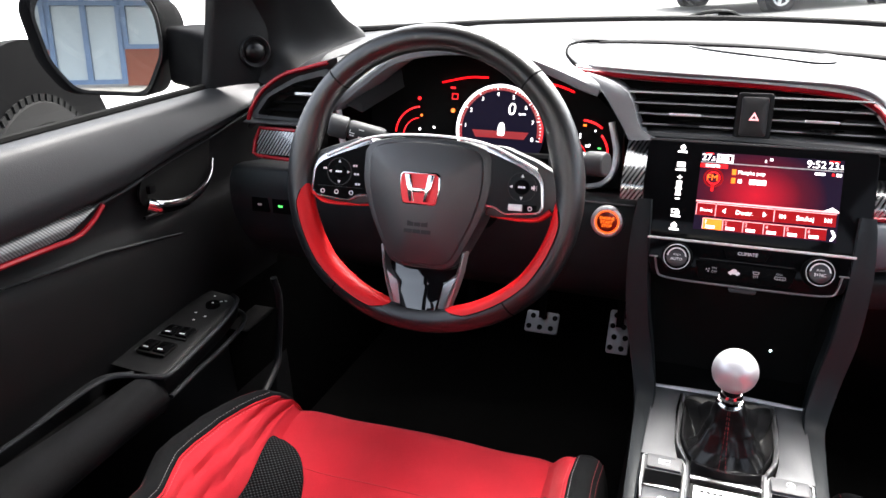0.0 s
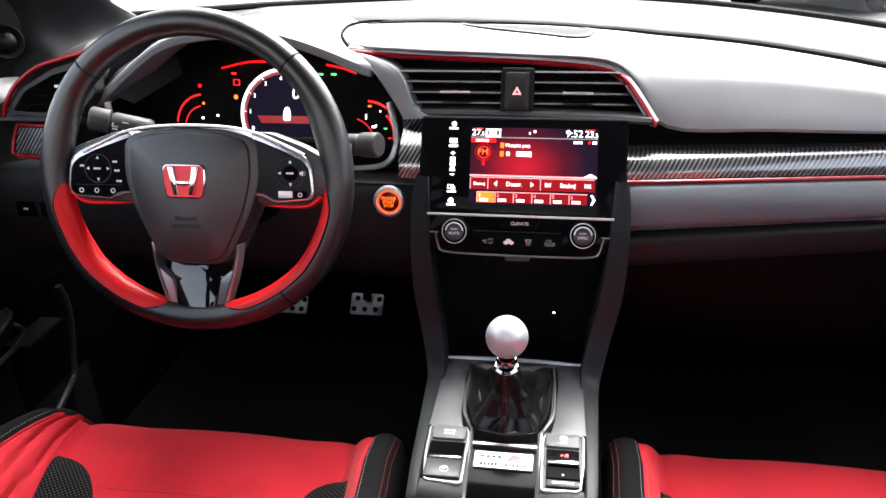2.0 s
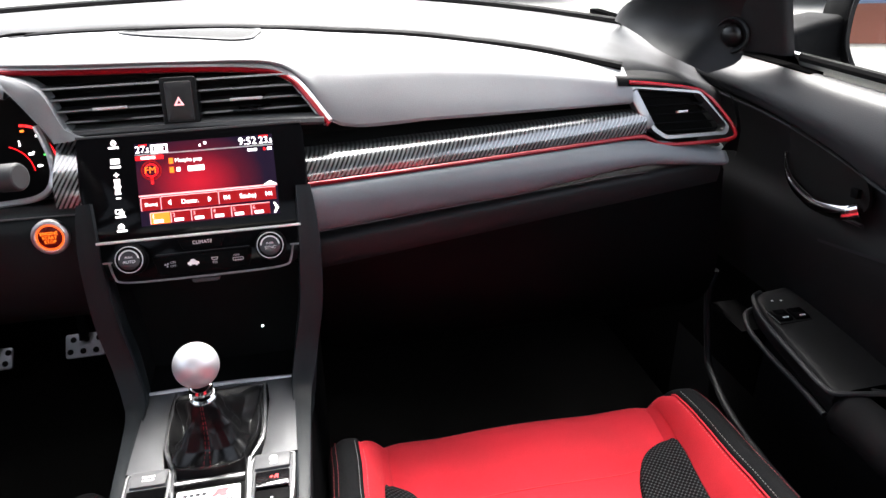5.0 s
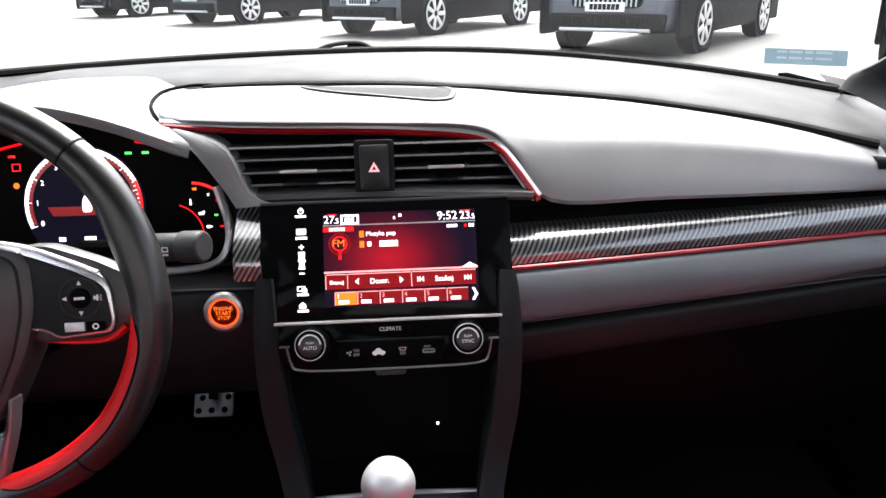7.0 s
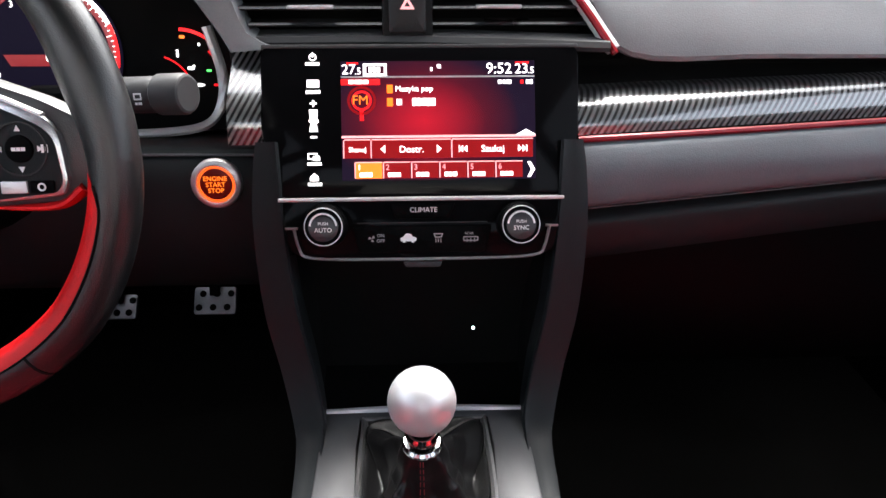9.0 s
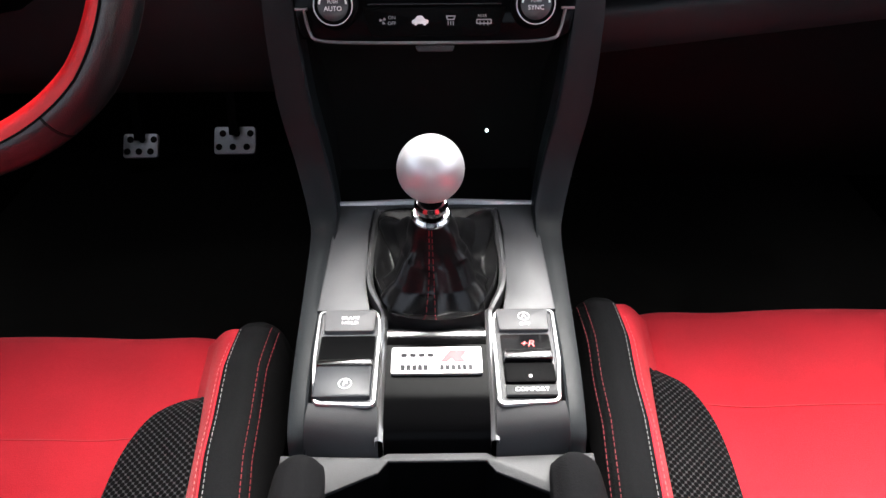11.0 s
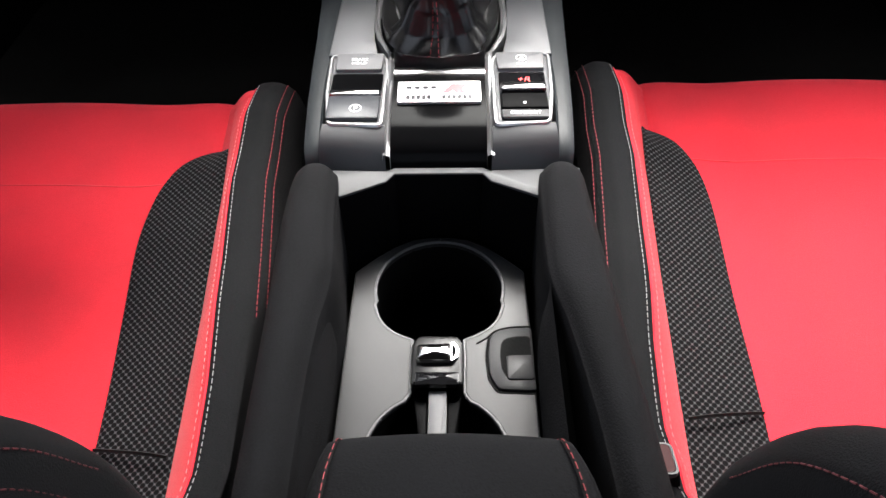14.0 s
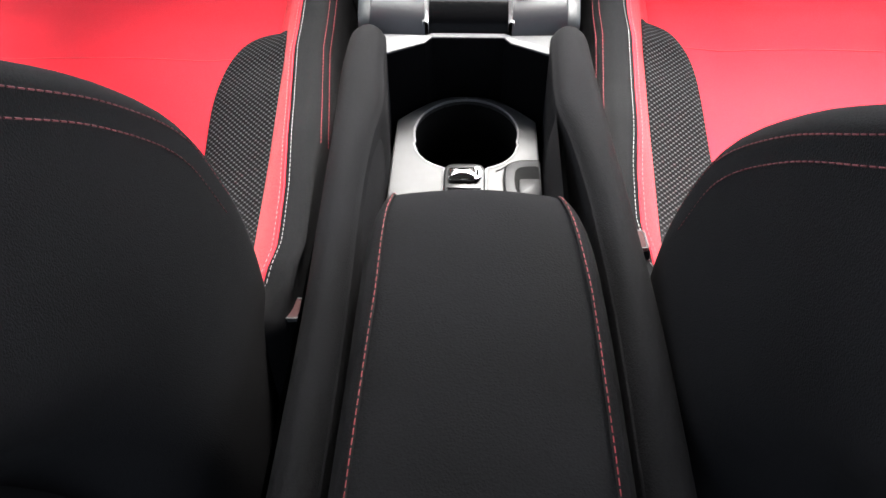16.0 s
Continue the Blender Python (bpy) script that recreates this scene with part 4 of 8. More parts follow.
# ---- steering wheel ----
wheel = thing("steering_wheel", (-0.359, 0.079, 0.729), "black leather steering wheel with red lower grips", "steering wheel")
WP = face((-0.3625, 0.079, 0.729), (1, 0, 0.012), (0, math.sin(radians(15)), math.cos(radians(15))))
WN = (WP.to_3x3() @ Vector((0, 0, 1))).normalized()
M_FRAME = mat("bright satin silver", (0.42, 0.42, 0.43), 0.24, metal=0.75, bump=0.05, scale=1500)
M_COVER = mat("black airbag vinyl", (0.019, 0.0193, 0.0203), 0.42, spec=0.6, bump=0.35, scale=1300)


def swell(a, at, half):
    """1 at an angle, falling to 0 half degrees away."""
    d = abs((a - at + 180) % 360 - 180)
    return max(0.0, math.cos(min(1.0, d / half) * math.pi / 2)) ** 2


def rim_ring(a, grow=0.0, b0=0.0, b1=360.0, n=20):
    """One ring of the rim at an angle: wider towards the hub at the thumb rests and the lower grips."""
    c, d = math.cos(radians(a)), math.sin(radians(a))
    u, v = 0.171 * c, 0.171 * d
    if v < -0.105:
        v = -0.105 + (v + 0.105) * 0.84
    grip = max(swell(a, 215, 55), swell(a, 325, 55))
    thumb = max(swell(a, 163, 22), swell(a, 17, 22))
    out, inn = 0.0152 + grow, 0.0152 + 0.0032 * grip + 0.006 * thumb + grow
    ring_ = []
    for k in range(n):
        b = radians(b0 + (b1 - b0) * k / (n - (0 if b1 - b0 >= 360 else 1)))
        r = math.cos(b) * (out if math.cos(b) > 0 else inn)
        ring_.append(WP @ Vector((u + c * r, v + d * r + 0.0135, math.sin(b) * (0.0162 + grow) - 0.002 * grip)))
    return ring_


part("rim", loft([rim_ring(360 * i / 96) for i in range(97)], 1, 1, close=True), M_RIM, wheel, "black leather rim")
for a in (47, 135, 231, 309):
    part("seam", loft([rim_ring(a + d, g) for d, g in ((-0.5, -0.0006), (-0.3, 0.0003), (0.3, 0.0003), (0.5, -0.0006))], 1, 1, close=True), M_DEEP, wheel)
for s in (1, -1):
    # the red leather wraps the front and the inside of the rim
    a0, a1 = (183, 257) if s > 0 else (-3, -77)
    rows = []
    for i in range(31):
        t = i / 30
        e = min(1.0, min(t, 1 - t) * 9) ** 0.5
        mid = 152
        rows.append(rim_ring(a0 + (a1 - a0) * t, 0.0007, mid - (57 if s > 0 else 46) * max(0.12, e), mid + 72 * max(0.12, e), 14))
    part("red_grip", loft(rows, 1, 1), M_REDL, wheel, "red leather lower grip")
    part("grip_seam", sweep([r[0] for r in rows[1:-1]], ring(0.0007, 5), up=WN), M_DEEP, wheel)
    path = smoothline([WP @ Vector(p) for p in ((-s * 0.150, -0.004, -0.004), (-s * 0.135, -0.0145, -0.004), (-s * 0.11, -0.0165, -0.006), (-s * 0.078, -0.0155, -0.012))], 5)
    part("red_grip", sweep(path, [(u * 0.0022, v * 0.006) for u, v in ring(1, 10)], up=WN, size=lambda t: 1.7 - 0.9 * t), M_REDL, wheel, "red leather below the spoke")
    web = [(0.054, -0.060), (0.0495, -0.060), (0.0455, -0.088), (0.029, -0.1025), (0.0205, -0.1475), (0.029, -0.1495), (0.0385, -0.126), (0.0455, -0.104), (0.0505, -0.085)]
    part("lower_web", slab(rounded([(-s * u, v) for u, v in web], 0.002), WP, -0.012, 0.0045, 0.002), M_GUN, wheel, "satin silver lower spoke frame")
HUB = rounded([(-0.080, 0.052), (-0.072, 0.062), (-0.046, 0.068), (0.0, 0.070), (0.046, 0.068), (0.072, 0.062), (0.080, 0.052), (0.0815, 0.016), (0.071, -0.022), (0.0555, -0.053), (0.043, -0.077), (0.028, -0.084), (-0.028, -0.084), (-0.043, -0.077), (-0.0555, -0.053), (-0.071, -0.022), (-0.0815, 0.016)], 0.014)
part("hub_surround", slab(HUB, WP, -0.03, 0.008, 0.006), M_COVER, wheel, "black hub surround")
FRONT = [(u * 0.88, (v + 0.007) * 0.94 - 0.007) for u, v in HUB]
part("airbag_cover", slab(FRONT, WP, 0.0, 0.0125, 0.005, dome=0.009), M_COVER, wheel, "black airbag cover")
part("hub_trim", sweep(smoothline([WP @ Vector(p) for p in ((-0.131, 0.0415, 0.003), (-0.105, 0.0535, 0.004), (-0.078, 0.0645, 0.006), (-0.046, 0.0705, 0.004), (0, 0.0725, 0.003), (0.046, 0.0705, 0.004), (0.078, 0.0645, 0.006), (0.105, 0.0535, 0.004), (0.131, 0.0415, 0.003))], 5), [(u * 0.0016, v * 0.004) for u, v in ring(1, 6)], up=WN), M_SILVER, wheel, "thin silver line over the hub")
EM = on(WP, -0.0005, 0.0105)
emb = part("emblem", slab(rounded([(-0.0245, 0.0195), (0.0245, 0.0195), (0.0255, 0.002), (0.0215, -0.0185), (-0.0215, -0.0185), (-0.0255, 0.002)], 0.006), EM, 0.014, 0.0225, 0.0015), M_CHROME, wheel, "red and chrome badge")
part("badge_red", slab(rounded([(-0.0228, 0.0178), (0.0228, 0.0178), (0.0236, 0.002), (0.0198, -0.0168), (-0.0198, -0.0168), (-0.0236, 0.002)], 0.005), EM, 0.0222, 0.0229), M_REDP, emb)
for s in (-1, 1):
    part("badge_bar", slab([(s * 0.0185, 0.0168), (s * 0.0105, 0.0168), (s * 0.0058, -0.0145), (s * 0.0115, -0.0145)], EM, 0.0229, 0.0245, 0.0006), M_CHROME, emb)
part("badge_bar", slab([(-0.009, 0.001), (0.009, 0.001), (0.0082, -0.004), (-0.0082, -0.004)], EM, 0.0229, 0.0243, 0.0005), M_CHROME, emb)
part("lettering", bars(WP, -0.014, -0.030, (0.008, 0.008, 0.008), 0.006, z=0.0205), M_DASH, wheel)
part("lettering", bars(WP, -0.018, -0.039, (0.010, 0.010, 0.012), 0.0045, z=0.02), M_DASH, wheel)
for s in (-1, 1):
    # a black base runs out to the rim; the bright frame and the switch panel lie on it
    BASE = rounded([(s * 0.068, 0.066), (s * 0.090, 0.0655), (s * 0.128, 0.0515), (s * 0.150, 0.040), (s * 0.163, 0.028), (s * 0.163, -0.001), (s * 0.150, -0.0095), (s * 0.134, -0.0135), (s * 0.088, -0.0165), (s * 0.068, -0.014)], 0.006)
    SP = rounded([(s * 0.070, 0.0655), (s * 0.084, 0.0625), (s * 0.112, 0.0510), (s * 0.1325, 0.0405), (s * 0.1400, 0.0290), (s * 0.1425, 0.0), (s * 0.1385, -0.0085), (s * 0.096, -0.0125), (s * 0.084, -0.0055), (s * 0.070, -0.0045)], 0.006)
    IN = rounded([(s * 0.066, 0.0605), (s * 0.082, 0.0555), (s * 0.111, 0.0440), (s * 0.1295, 0.0345), (s * 0.1368, 0.0265), (s * 0.1395, 0.0005), (s * 0.1355, -0.0065), (s * 0.097, -0.0102), (s * 0.0855, -0.0025), (s * 0.066, -0.0015)], 0.005)
    if s < 0:
        # the driver's outer side is a little longer
        SP, IN, BASE = ([(u - 0.14 * max(0.0, -0.07 - u), v) for u, v in o] for o in (SP, IN, BASE))
    part("spoke_base", slab(BASE, WP, -0.022, -0.001, 0.004), M_COVER, wheel, "black spoke base")
    sp_ = part("spoke", slab(SP, WP, -0.014, 0.0045, 0.002), M_FRAME, wheel, "satin silver spoke frame")
    # The right panel is a lighter copy: light is put into its colour.
    part("switch_panel", slab(IN, WP, 0.0, 0.0056, 0.001), M_HARD if s < 0 else M_KNEE, sp_, "satin black switch panel")
    pc = (-0.113, 0.023) if s < 0 else (0.116, 0.021)
    part("round_switch", hollow(circle(*pc, 0.0168, 28), circle(*pc, 0.0158, 28), WP, 0.0056, 0.0064), M_DASH, sp_)
    part("round_switch", slab(circle(*pc, 0.0085, 24), WP, 0.0056, 0.0072, 0.0008), M_HARD, sp_)
    part("mark", bars(WP, pc[0] - 0.0042, pc[1], (0.0025, 0.0025, 0.0025), 0.0022, gap=0.0004, z=0.0072), M_WHITE, sp_)
    for du, dv in ((0, 0.0122), (0, -0.0122), (-0.0122, 0), (0.0122, 0)):
        d = Vector((du, dv)).normalized() * 0.0022
        q = Vector((-d.y, d.x))
        o = Vector((pc[0] + du, pc[1] + dv))
        part("mark", slab([tuple(o + d), tuple(o + q * 0.8 - d * 0.6), tuple(o - q * 0.8 - d * 0.6)], WP, 0.0056, 0.0062), M_WHITE, sp_, smooth=0)
    if s < 0:
        for u, v, w in ((-0.133, 0.026, 0.004), (-0.092, 0.031, 0.005), (-0.090, 0.021, 0.006), (-0.088, 0.009, 0.006)):
            part("mark", bars(WP, u - w / 2, v, (w * 0.45, w * 0.45), 0.0024, z=0.0056), M_WHITE, sp_)
        part("key_gap", slab(rect(-0.142, 0.0042, -0.082, 0.0048), WP, 0.0056, 0.0059), M_DASH, sp_)
        for u in (-0.135, -0.116, -0.096):
            part("mark", hollow(circle(u, -0.002, 0.0028, 14), circle(u, -0.002, 0.0019, 14), WP, 0.0056, 0.0061), M_WHITE, sp_)
    else:
        part("mark", bars(WP, 0.129, 0.021, (0.0016, 0.0016), 0.005, z=0.0058), M_WHITE, sp_)
        part("key", slab(rect(0.102, -0.0062, 0.118, 0.0014, 0.001), WP, 0.0056, 0.0072, 0.0006), M_SILVER, sp_)
        part("key", slab(rect(0.120, -0.0062, 0.1345, 0.0014, 0.001), WP, 0.0056, 0.0072, 0.0006), M_HARD, sp_)
        part("mark", hollow(circle(0.1272, -0.0024, 0.0026, 14), circle(0.1272, -0.0024, 0.0016, 14), WP, 0.0073, 0.0077), M_WHITE, sp_)
LP = on(WP, 0.0, -0.065, -0.012) @ Matrix.Rotation(radians(-17), 4, "X")
part("lower_spoke", slab(rounded([(-0.046, 0.0), (0.046, 0.0), (0.042, -0.026), (0.028, -0.040), (0.0205, -0.083), (-0.0205, -0.083), (-0.028, -0.040), (-0.042, -0.026)], 0.003), LP, -0.012, -0.001, 0.001), mat("piano black spoke", (0.004, 0.004, 0.0045), 0.03, vary=0.05, spec=0.7), wheel, "glossy black lower spoke")
part("column", sweep([(-0.363, 0.10, 0.715), (-0.363, 0.16, 0.70), (-0.363, 0.30, 0.665)], [(u * 0.06, v * 0.05) for u, v in ring(1, 16)], size=lambda t: 0.85 if t == 0 else 1.0), M_HARD, wheel, "black steering column cover")

# ---- head unit ----
hu = thing("head_unit", (0, 0.21, 0.726), "glossy black infotainment unit with a lit touch screen", "infotainment screen")
HP = face((0.001, 0.181, 0.674), (1, 0, 0), (0, 0.054, 0.104))
part("panel", slab(rounded([(-0.115, 0.0), (0.115, 0.0), (0.126, 0.05), (0.127, 0.112), (0.124, 0.119), (-0.124, 0.119), (-0.127, 0.112), (-0.126, 0.05)], 0.005), HP, -0.03, 0.0, 0.0015), M_PANEL, hu, "glossy black panel")
part("top_edge", slab(rect(-0.126, 0.1175, 0.126, 0.1205), HP, -0.03, 0.001, 0.0008), M_SATIN, hu)
D0, D1, E0, E1 = -0.0635, 0.091, 0.0125, 0.107
disp = part("display", slab(rect(D0, E0, D1, E1), HP, -0.001, 0.0006), G_SCREEN, hu, "lit display with red menus", smooth=0)


def U(s):
    return D0 + (D1 - D0) * s


def V(s):
    return E1 - (E1 - E0) * s


def patch(name, u0, v0, u1, v1, m_, z=0.0007, r=0.0):
    return part(name, slab(rect(U(u0), V(v1), U(u1), V(v0), r), HP, 0.0, z), m_, disp, smooth=0)


patch("status_bar", 0, 0.125, 1, 0.14, M_SILVER, 0.0009)
part("lettering", writing("27", on(HP, U(0.040), V(0.072), 0.0007), 0.0112), G_WHITE, disp)
part("lettering", writing(".5", on(HP, U(0.088), V(0.085), 0.0007), 0.0075), G_WHITE, disp)
patch("mark", 0.03, 0.01, 0.09, 0.025, G_RED, 0.0009)
part("lettering", hollow(rect(U(0.115), V(0.125), U(0.235), V(0.02)), rect(U(0.13), V(0.105), U(0.222), V(0.04)), HP, 0.0, 0.0009), G_WHITE, disp, smooth=0)
part("lettering", bars(HP, U(0.143), V(0.073), (0.0025,) * 3, 0.004, z=0.0006), G_WHITE, disp)
part("lettering", writing("9:52", on(HP, U(0.815), V(0.07), 0.0007), 0.0122), G_WHITE, disp)
part("lettering", writing("23", on(HP, U(0.932), V(0.072), 0.0007), 0.0112), G_WHITE, disp)
part("lettering", writing(".5", on(HP, U(0.982), V(0.085), 0.0007), 0.0075), G_WHITE, disp)
patch("mark", 0.90, 0.01, 0.97, 0.025, G_RED, 0.0009)
part("mark", bars(HP, U(0.46), V(0.07), (0.0018,), 0.003, z=0.0006), G_WHITE, disp)
part("mark", bars(HP, U(0.495), V(0.045), (0.003,), 0.003, z=0.0006), G_WHITE, disp)
patch("tab", 0.0, 0.15, 0.2, 0.2, G_RED, 0.0009)
part("lettering", bars(HP, U(0.04), V(0.175), (0.004, 0.006, 0.004), 0.003, z=0.001), G_WHITE, disp)
part("lettering", bars(HP, U(0.81), V(0.18), (0.003, 0.002, 0.004), 0.003, z=0.0007), G_WHITE, disp)
part("lettering", bars(HP, U(0.925), V(0.18), (0.0025,), 0.003, z=0.0007), G_RED, disp)
part("lettering", bars(HP, U(0.955), V(0.18), (0.002, 0.0025), 0.0034, z=0.0007), G_WHITE, disp)
part("radio_icon", hollow(circle(U(0.105), V(0.33), 0.0115, 20), circle(U(0.105), V(0.33), 0.0095, 20), HP, 0.0, 0.0009), G_DIMRED, disp)
part("radio_icon", hollow(circle(U(0.105), V(0.33), 0.008, 20), circle(U(0.105), V(0.33), 0.0062, 20), HP, 0.0, 0.0009), G_RED, disp)
part("lettering", writing("FM", on(HP, U(0.098), V(0.33), 0.0009), 0.0105), G_ORANGE, disp)
patch("radio_icon", 0.095, 0.40, 0.115, 0.5, G_RED, 0.0009)
for row in (0.235, 0.345):
    patch("mark", 0.235, row - 0.035, 0.265, row + 0.035, G_ORANGE, 0.0009)
part("lettering", writing("Muzyka pop", on(HP, U(0.375), V(0.235), 0.0009), 0.0062), G_WHITE, disp)
part("lettering", bars(HP, U(0.285), V(0.345), (0.004,), 0.0046, z=0.0007), G_WHITE, disp)
part("lettering", bars(HP, U(0.365), V(0.345), (0.0032,) * 5, 0.006, gap=0.0006, z=0.0007), G_WHITE, disp)
patch("divider", 0.0, 0.625, 1.0, 0.645, G_PINK, 0.0009)
part("mark", slab([(U(0.9), V(0.625)), (U(1.0), V(0.625)), (U(0.95), V(0.58))], HP, 0.0, 0.0009), G_WHITE, disp, smooth=0)
for u0, u1, word in ((0.015, 0.145, "Skanuj"), (0.155, 0.56, "Dostr."), (0.57, 0.985, "Szukaj")):
    patch("key", u0, 0.665, u1, 0.815, G_DIMRED, 0.0009)
    part("lettering", writing(word, on(HP, U((u0 + u1) / 2), V(0.745), 0.0011), 0.0075 if u0 > 0.1 else 0.0055), G_WHITE, disp)
    patch("key_edge", u0 - 0.008, 0.665, u0 - 0.002, 0.815, G_PINK, 0.001)
    patch("key_edge", u0 - 0.002, 0.655, u1, 0.665, G_PINK, 0.001)
for u, s in ((0.21, -1), (0.5, 1)):
    part("mark", slab([(U(u) - s * 0.0018, V(0.775)), (U(u) + s * 0.0018, V(0.74)), (U(u) - s * 0.0018, V(0.705))], HP, 0.001, 0.0013), G_WHITE, disp, smooth=0)
for u, s in ((0.63, -1), (0.935, 1)):
    for d in (-0.0026, 0.0008):
        part("mark", slab([(U(u) + d - s * 0.0014, V(0.772)), (U(u) + d + s * 0.0014, V(0.742)), (U(u) + d - s * 0.0014, V(0.712))], HP, 0.001, 0.0013), G_WHITE, disp, smooth=0)
    part("mark", slab(rect(U(u) - 0.0009 + s * 0.0034, V(0.770), U(u) - 0.0003 + s * 0.0034, V(0.714)), HP, 0.001, 0.0013), G_WHITE, disp, smooth=0)
for k in range(6):
    u0 = 0.07 + 0.145 * k
    patch("preset", u0, 0.855, u0 + 0.135, 0.985, G_ORANGE if k == 0 else G_DIMRED, 0.0009)
    part("lettering", bars(HP, U(u0 + 0.02), V(0.955), (0.003, 0.0025, 0.0035), 0.0034, gap=0.0005, z=0.001), G_WHITE, disp)
    part("lettering", writing(str(k + 1), on(HP, U(u0 + 0.018), V(0.895), 0.0011), 0.0062), G_WHITE if k == 0 else G_PINK, disp)
    patch("key_edge", u0 - 0.006, 0.85, u0, 0.985, G_PINK, 0.001)
    patch("key_edge", u0, 0.846, u0 + 0.135, 0.855, G_PINK, 0.001)
part("mark", slab([(U(0.955), V(0.985)), (U(0.972), V(0.985)), (U(0.995), V(0.92)), (U(0.972), V(0.855)), (U(0.955), V(0.855)), (U(0.975), V(0.92))], HP, 0.0, 0.0009), G_WHITE, disp, smooth=0)
# touch keys down the side: power, list, volume, source and home
KU = -0.0855
key = part("touch_key", hollow(circle(KU, 0.1105, 0.0030, 18), circle(KU, 0.1105, 0.0021, 18), HP, 0.0, 0.0005), G_WHITE, hu, "white lit power symbol", smooth=0)
part("mark", slab(rect(KU - 0.0005, 0.1105, KU + 0.0005, 0.1142), HP, 0.0, 0.0006), G_WHITE, key, smooth=0)
part("mark", bars(HP, KU - 0.0058, 0.1052, (0.0022, 0.0026, 0.0022, 0.0022), 0.0024, gap=0.0006, z=0.0), G_WHITE, key)
key = part("touch_key", slab(rect(KU - 0.0048, 0.0865, KU + 0.0048, 0.0925, 0.0006), HP, 0.0, 0.0005), G_WHITE, hu, "white lit list symbol", smooth=0)
part("mark", bars(HP, KU - 0.0056, 0.0830, (0.0024, 0.003, 0.0024, 0.002), 0.0026, gap=0.0005, z=0.0), G_WHITE, key)
key = part("touch_key", slab(rounded([(KU - 0.0034, 0.0515), (KU + 0.0034, 0.0515), (KU + 0.0022, 0.0580), (KU + 0.0040, 0.0588), (KU + 0.0040, 0.0608), (KU + 0.0028, 0.0616), (KU + 0.0034, 0.0690), (KU - 0.0034, 0.0690), (KU - 0.0028, 0.0616), (KU - 0.0040, 0.0600), (KU - 0.0022, 0.0580)], 0.0003), HP, 0.0, 0.0005), G_WHITE, hu, "white lit volume symbol", smooth=0)
part("mark", slab(rect(KU - 0.0026, 0.0732, KU + 0.0026, 0.0746), HP, 0.0, 0.0005), G_WHITE, key, smooth=0)
part("mark", slab(rect(KU - 0.0007, 0.0714, KU + 0.0007, 0.0764), HP, 0.0, 0.0006), G_WHITE, key, smooth=0)
part("mark", slab(rect(KU - 0.0026, 0.0465, KU + 0.0026, 0.0480), HP, 0.0, 0.0005), G_WHITE, key, smooth=0)
key = part("touch_key", hollow(rect(KU - 0.0050, 0.0295, KU + 0.0028, 0.0345), rect(KU - 0.0040, 0.0303, KU + 0.0018, 0.0337), HP, 0.0, 0.0005), G_WHITE, hu, "white lit source symbol", smooth=0)
part("mark", slab(rect(KU - 0.0008, 0.0285, KU + 0.0046, 0.0322, 0.0004), HP, 0.0, 0.0007), G_WHITE, key, smooth=0)
part("mark", bars(HP, KU - 0.0052, 0.0260, (0.0024, 0.0028, 0.0022, 0.0022), 0.0024, gap=0.0005, z=0.0), G_WHITE, key)
key = part("touch_key", slab([(KU - 0.0034, 0.0125), (KU + 0.0034, 0.0125), (KU + 0.0034, 0.0158), (KU, 0.0186), (KU - 0.0034, 0.0158)], HP, 0.0, 0.0005), G_WHITE, hu, "white lit home symbol", smooth=0)
part("mark", bars(HP, KU - 0.0050, 0.0098, (0.0026, 0.0026, 0.0022, 0.002), 0.0024, gap=0.0005, z=0.0), G_WHITE, key)

# ---- climate panel ----
clim = thing("climate_panel", (0, 0.17, 0.65), "black climate control panel with two dials", "climate controls")
CP = face((0.0005, 0.163, 0.628), (1, 0, 0), (0, 0.018, 0.046))
part("panel", slab(rounded([(-0.092, -0.001), (0.092, -0.001), (0.106, 0.006), (0.114, 0.047), (-0.114, 0.047), (-0.106, 0.006)], 0.004), CP, -0.03, 0.0, 0.001), M_PANEL, clim)
part("upper_line", slab(rect(-0.1135, 0.0455, 0.1135, 0.0485, 0.001), CP, -0.02, 0.004, 0.001), M_SILVER, clim, "satin silver line")
part("lower_line", sweep(smoothline([CP @ Vector(p) for p in ((-0.102, 0.024, 0.002), (-0.098, 0.008, 0.002), (-0.09, 0.001, 0.002), (-0.05, -0.001, 0.002), (0.05, -0.001, 0.002), (0.09, 0.001, 0.002), (0.098, 0.008, 0.002), (0.102, 0.024, 0.002))], 4), ring(0.0013, 6)), M_GUN, clim, "satin silver line")
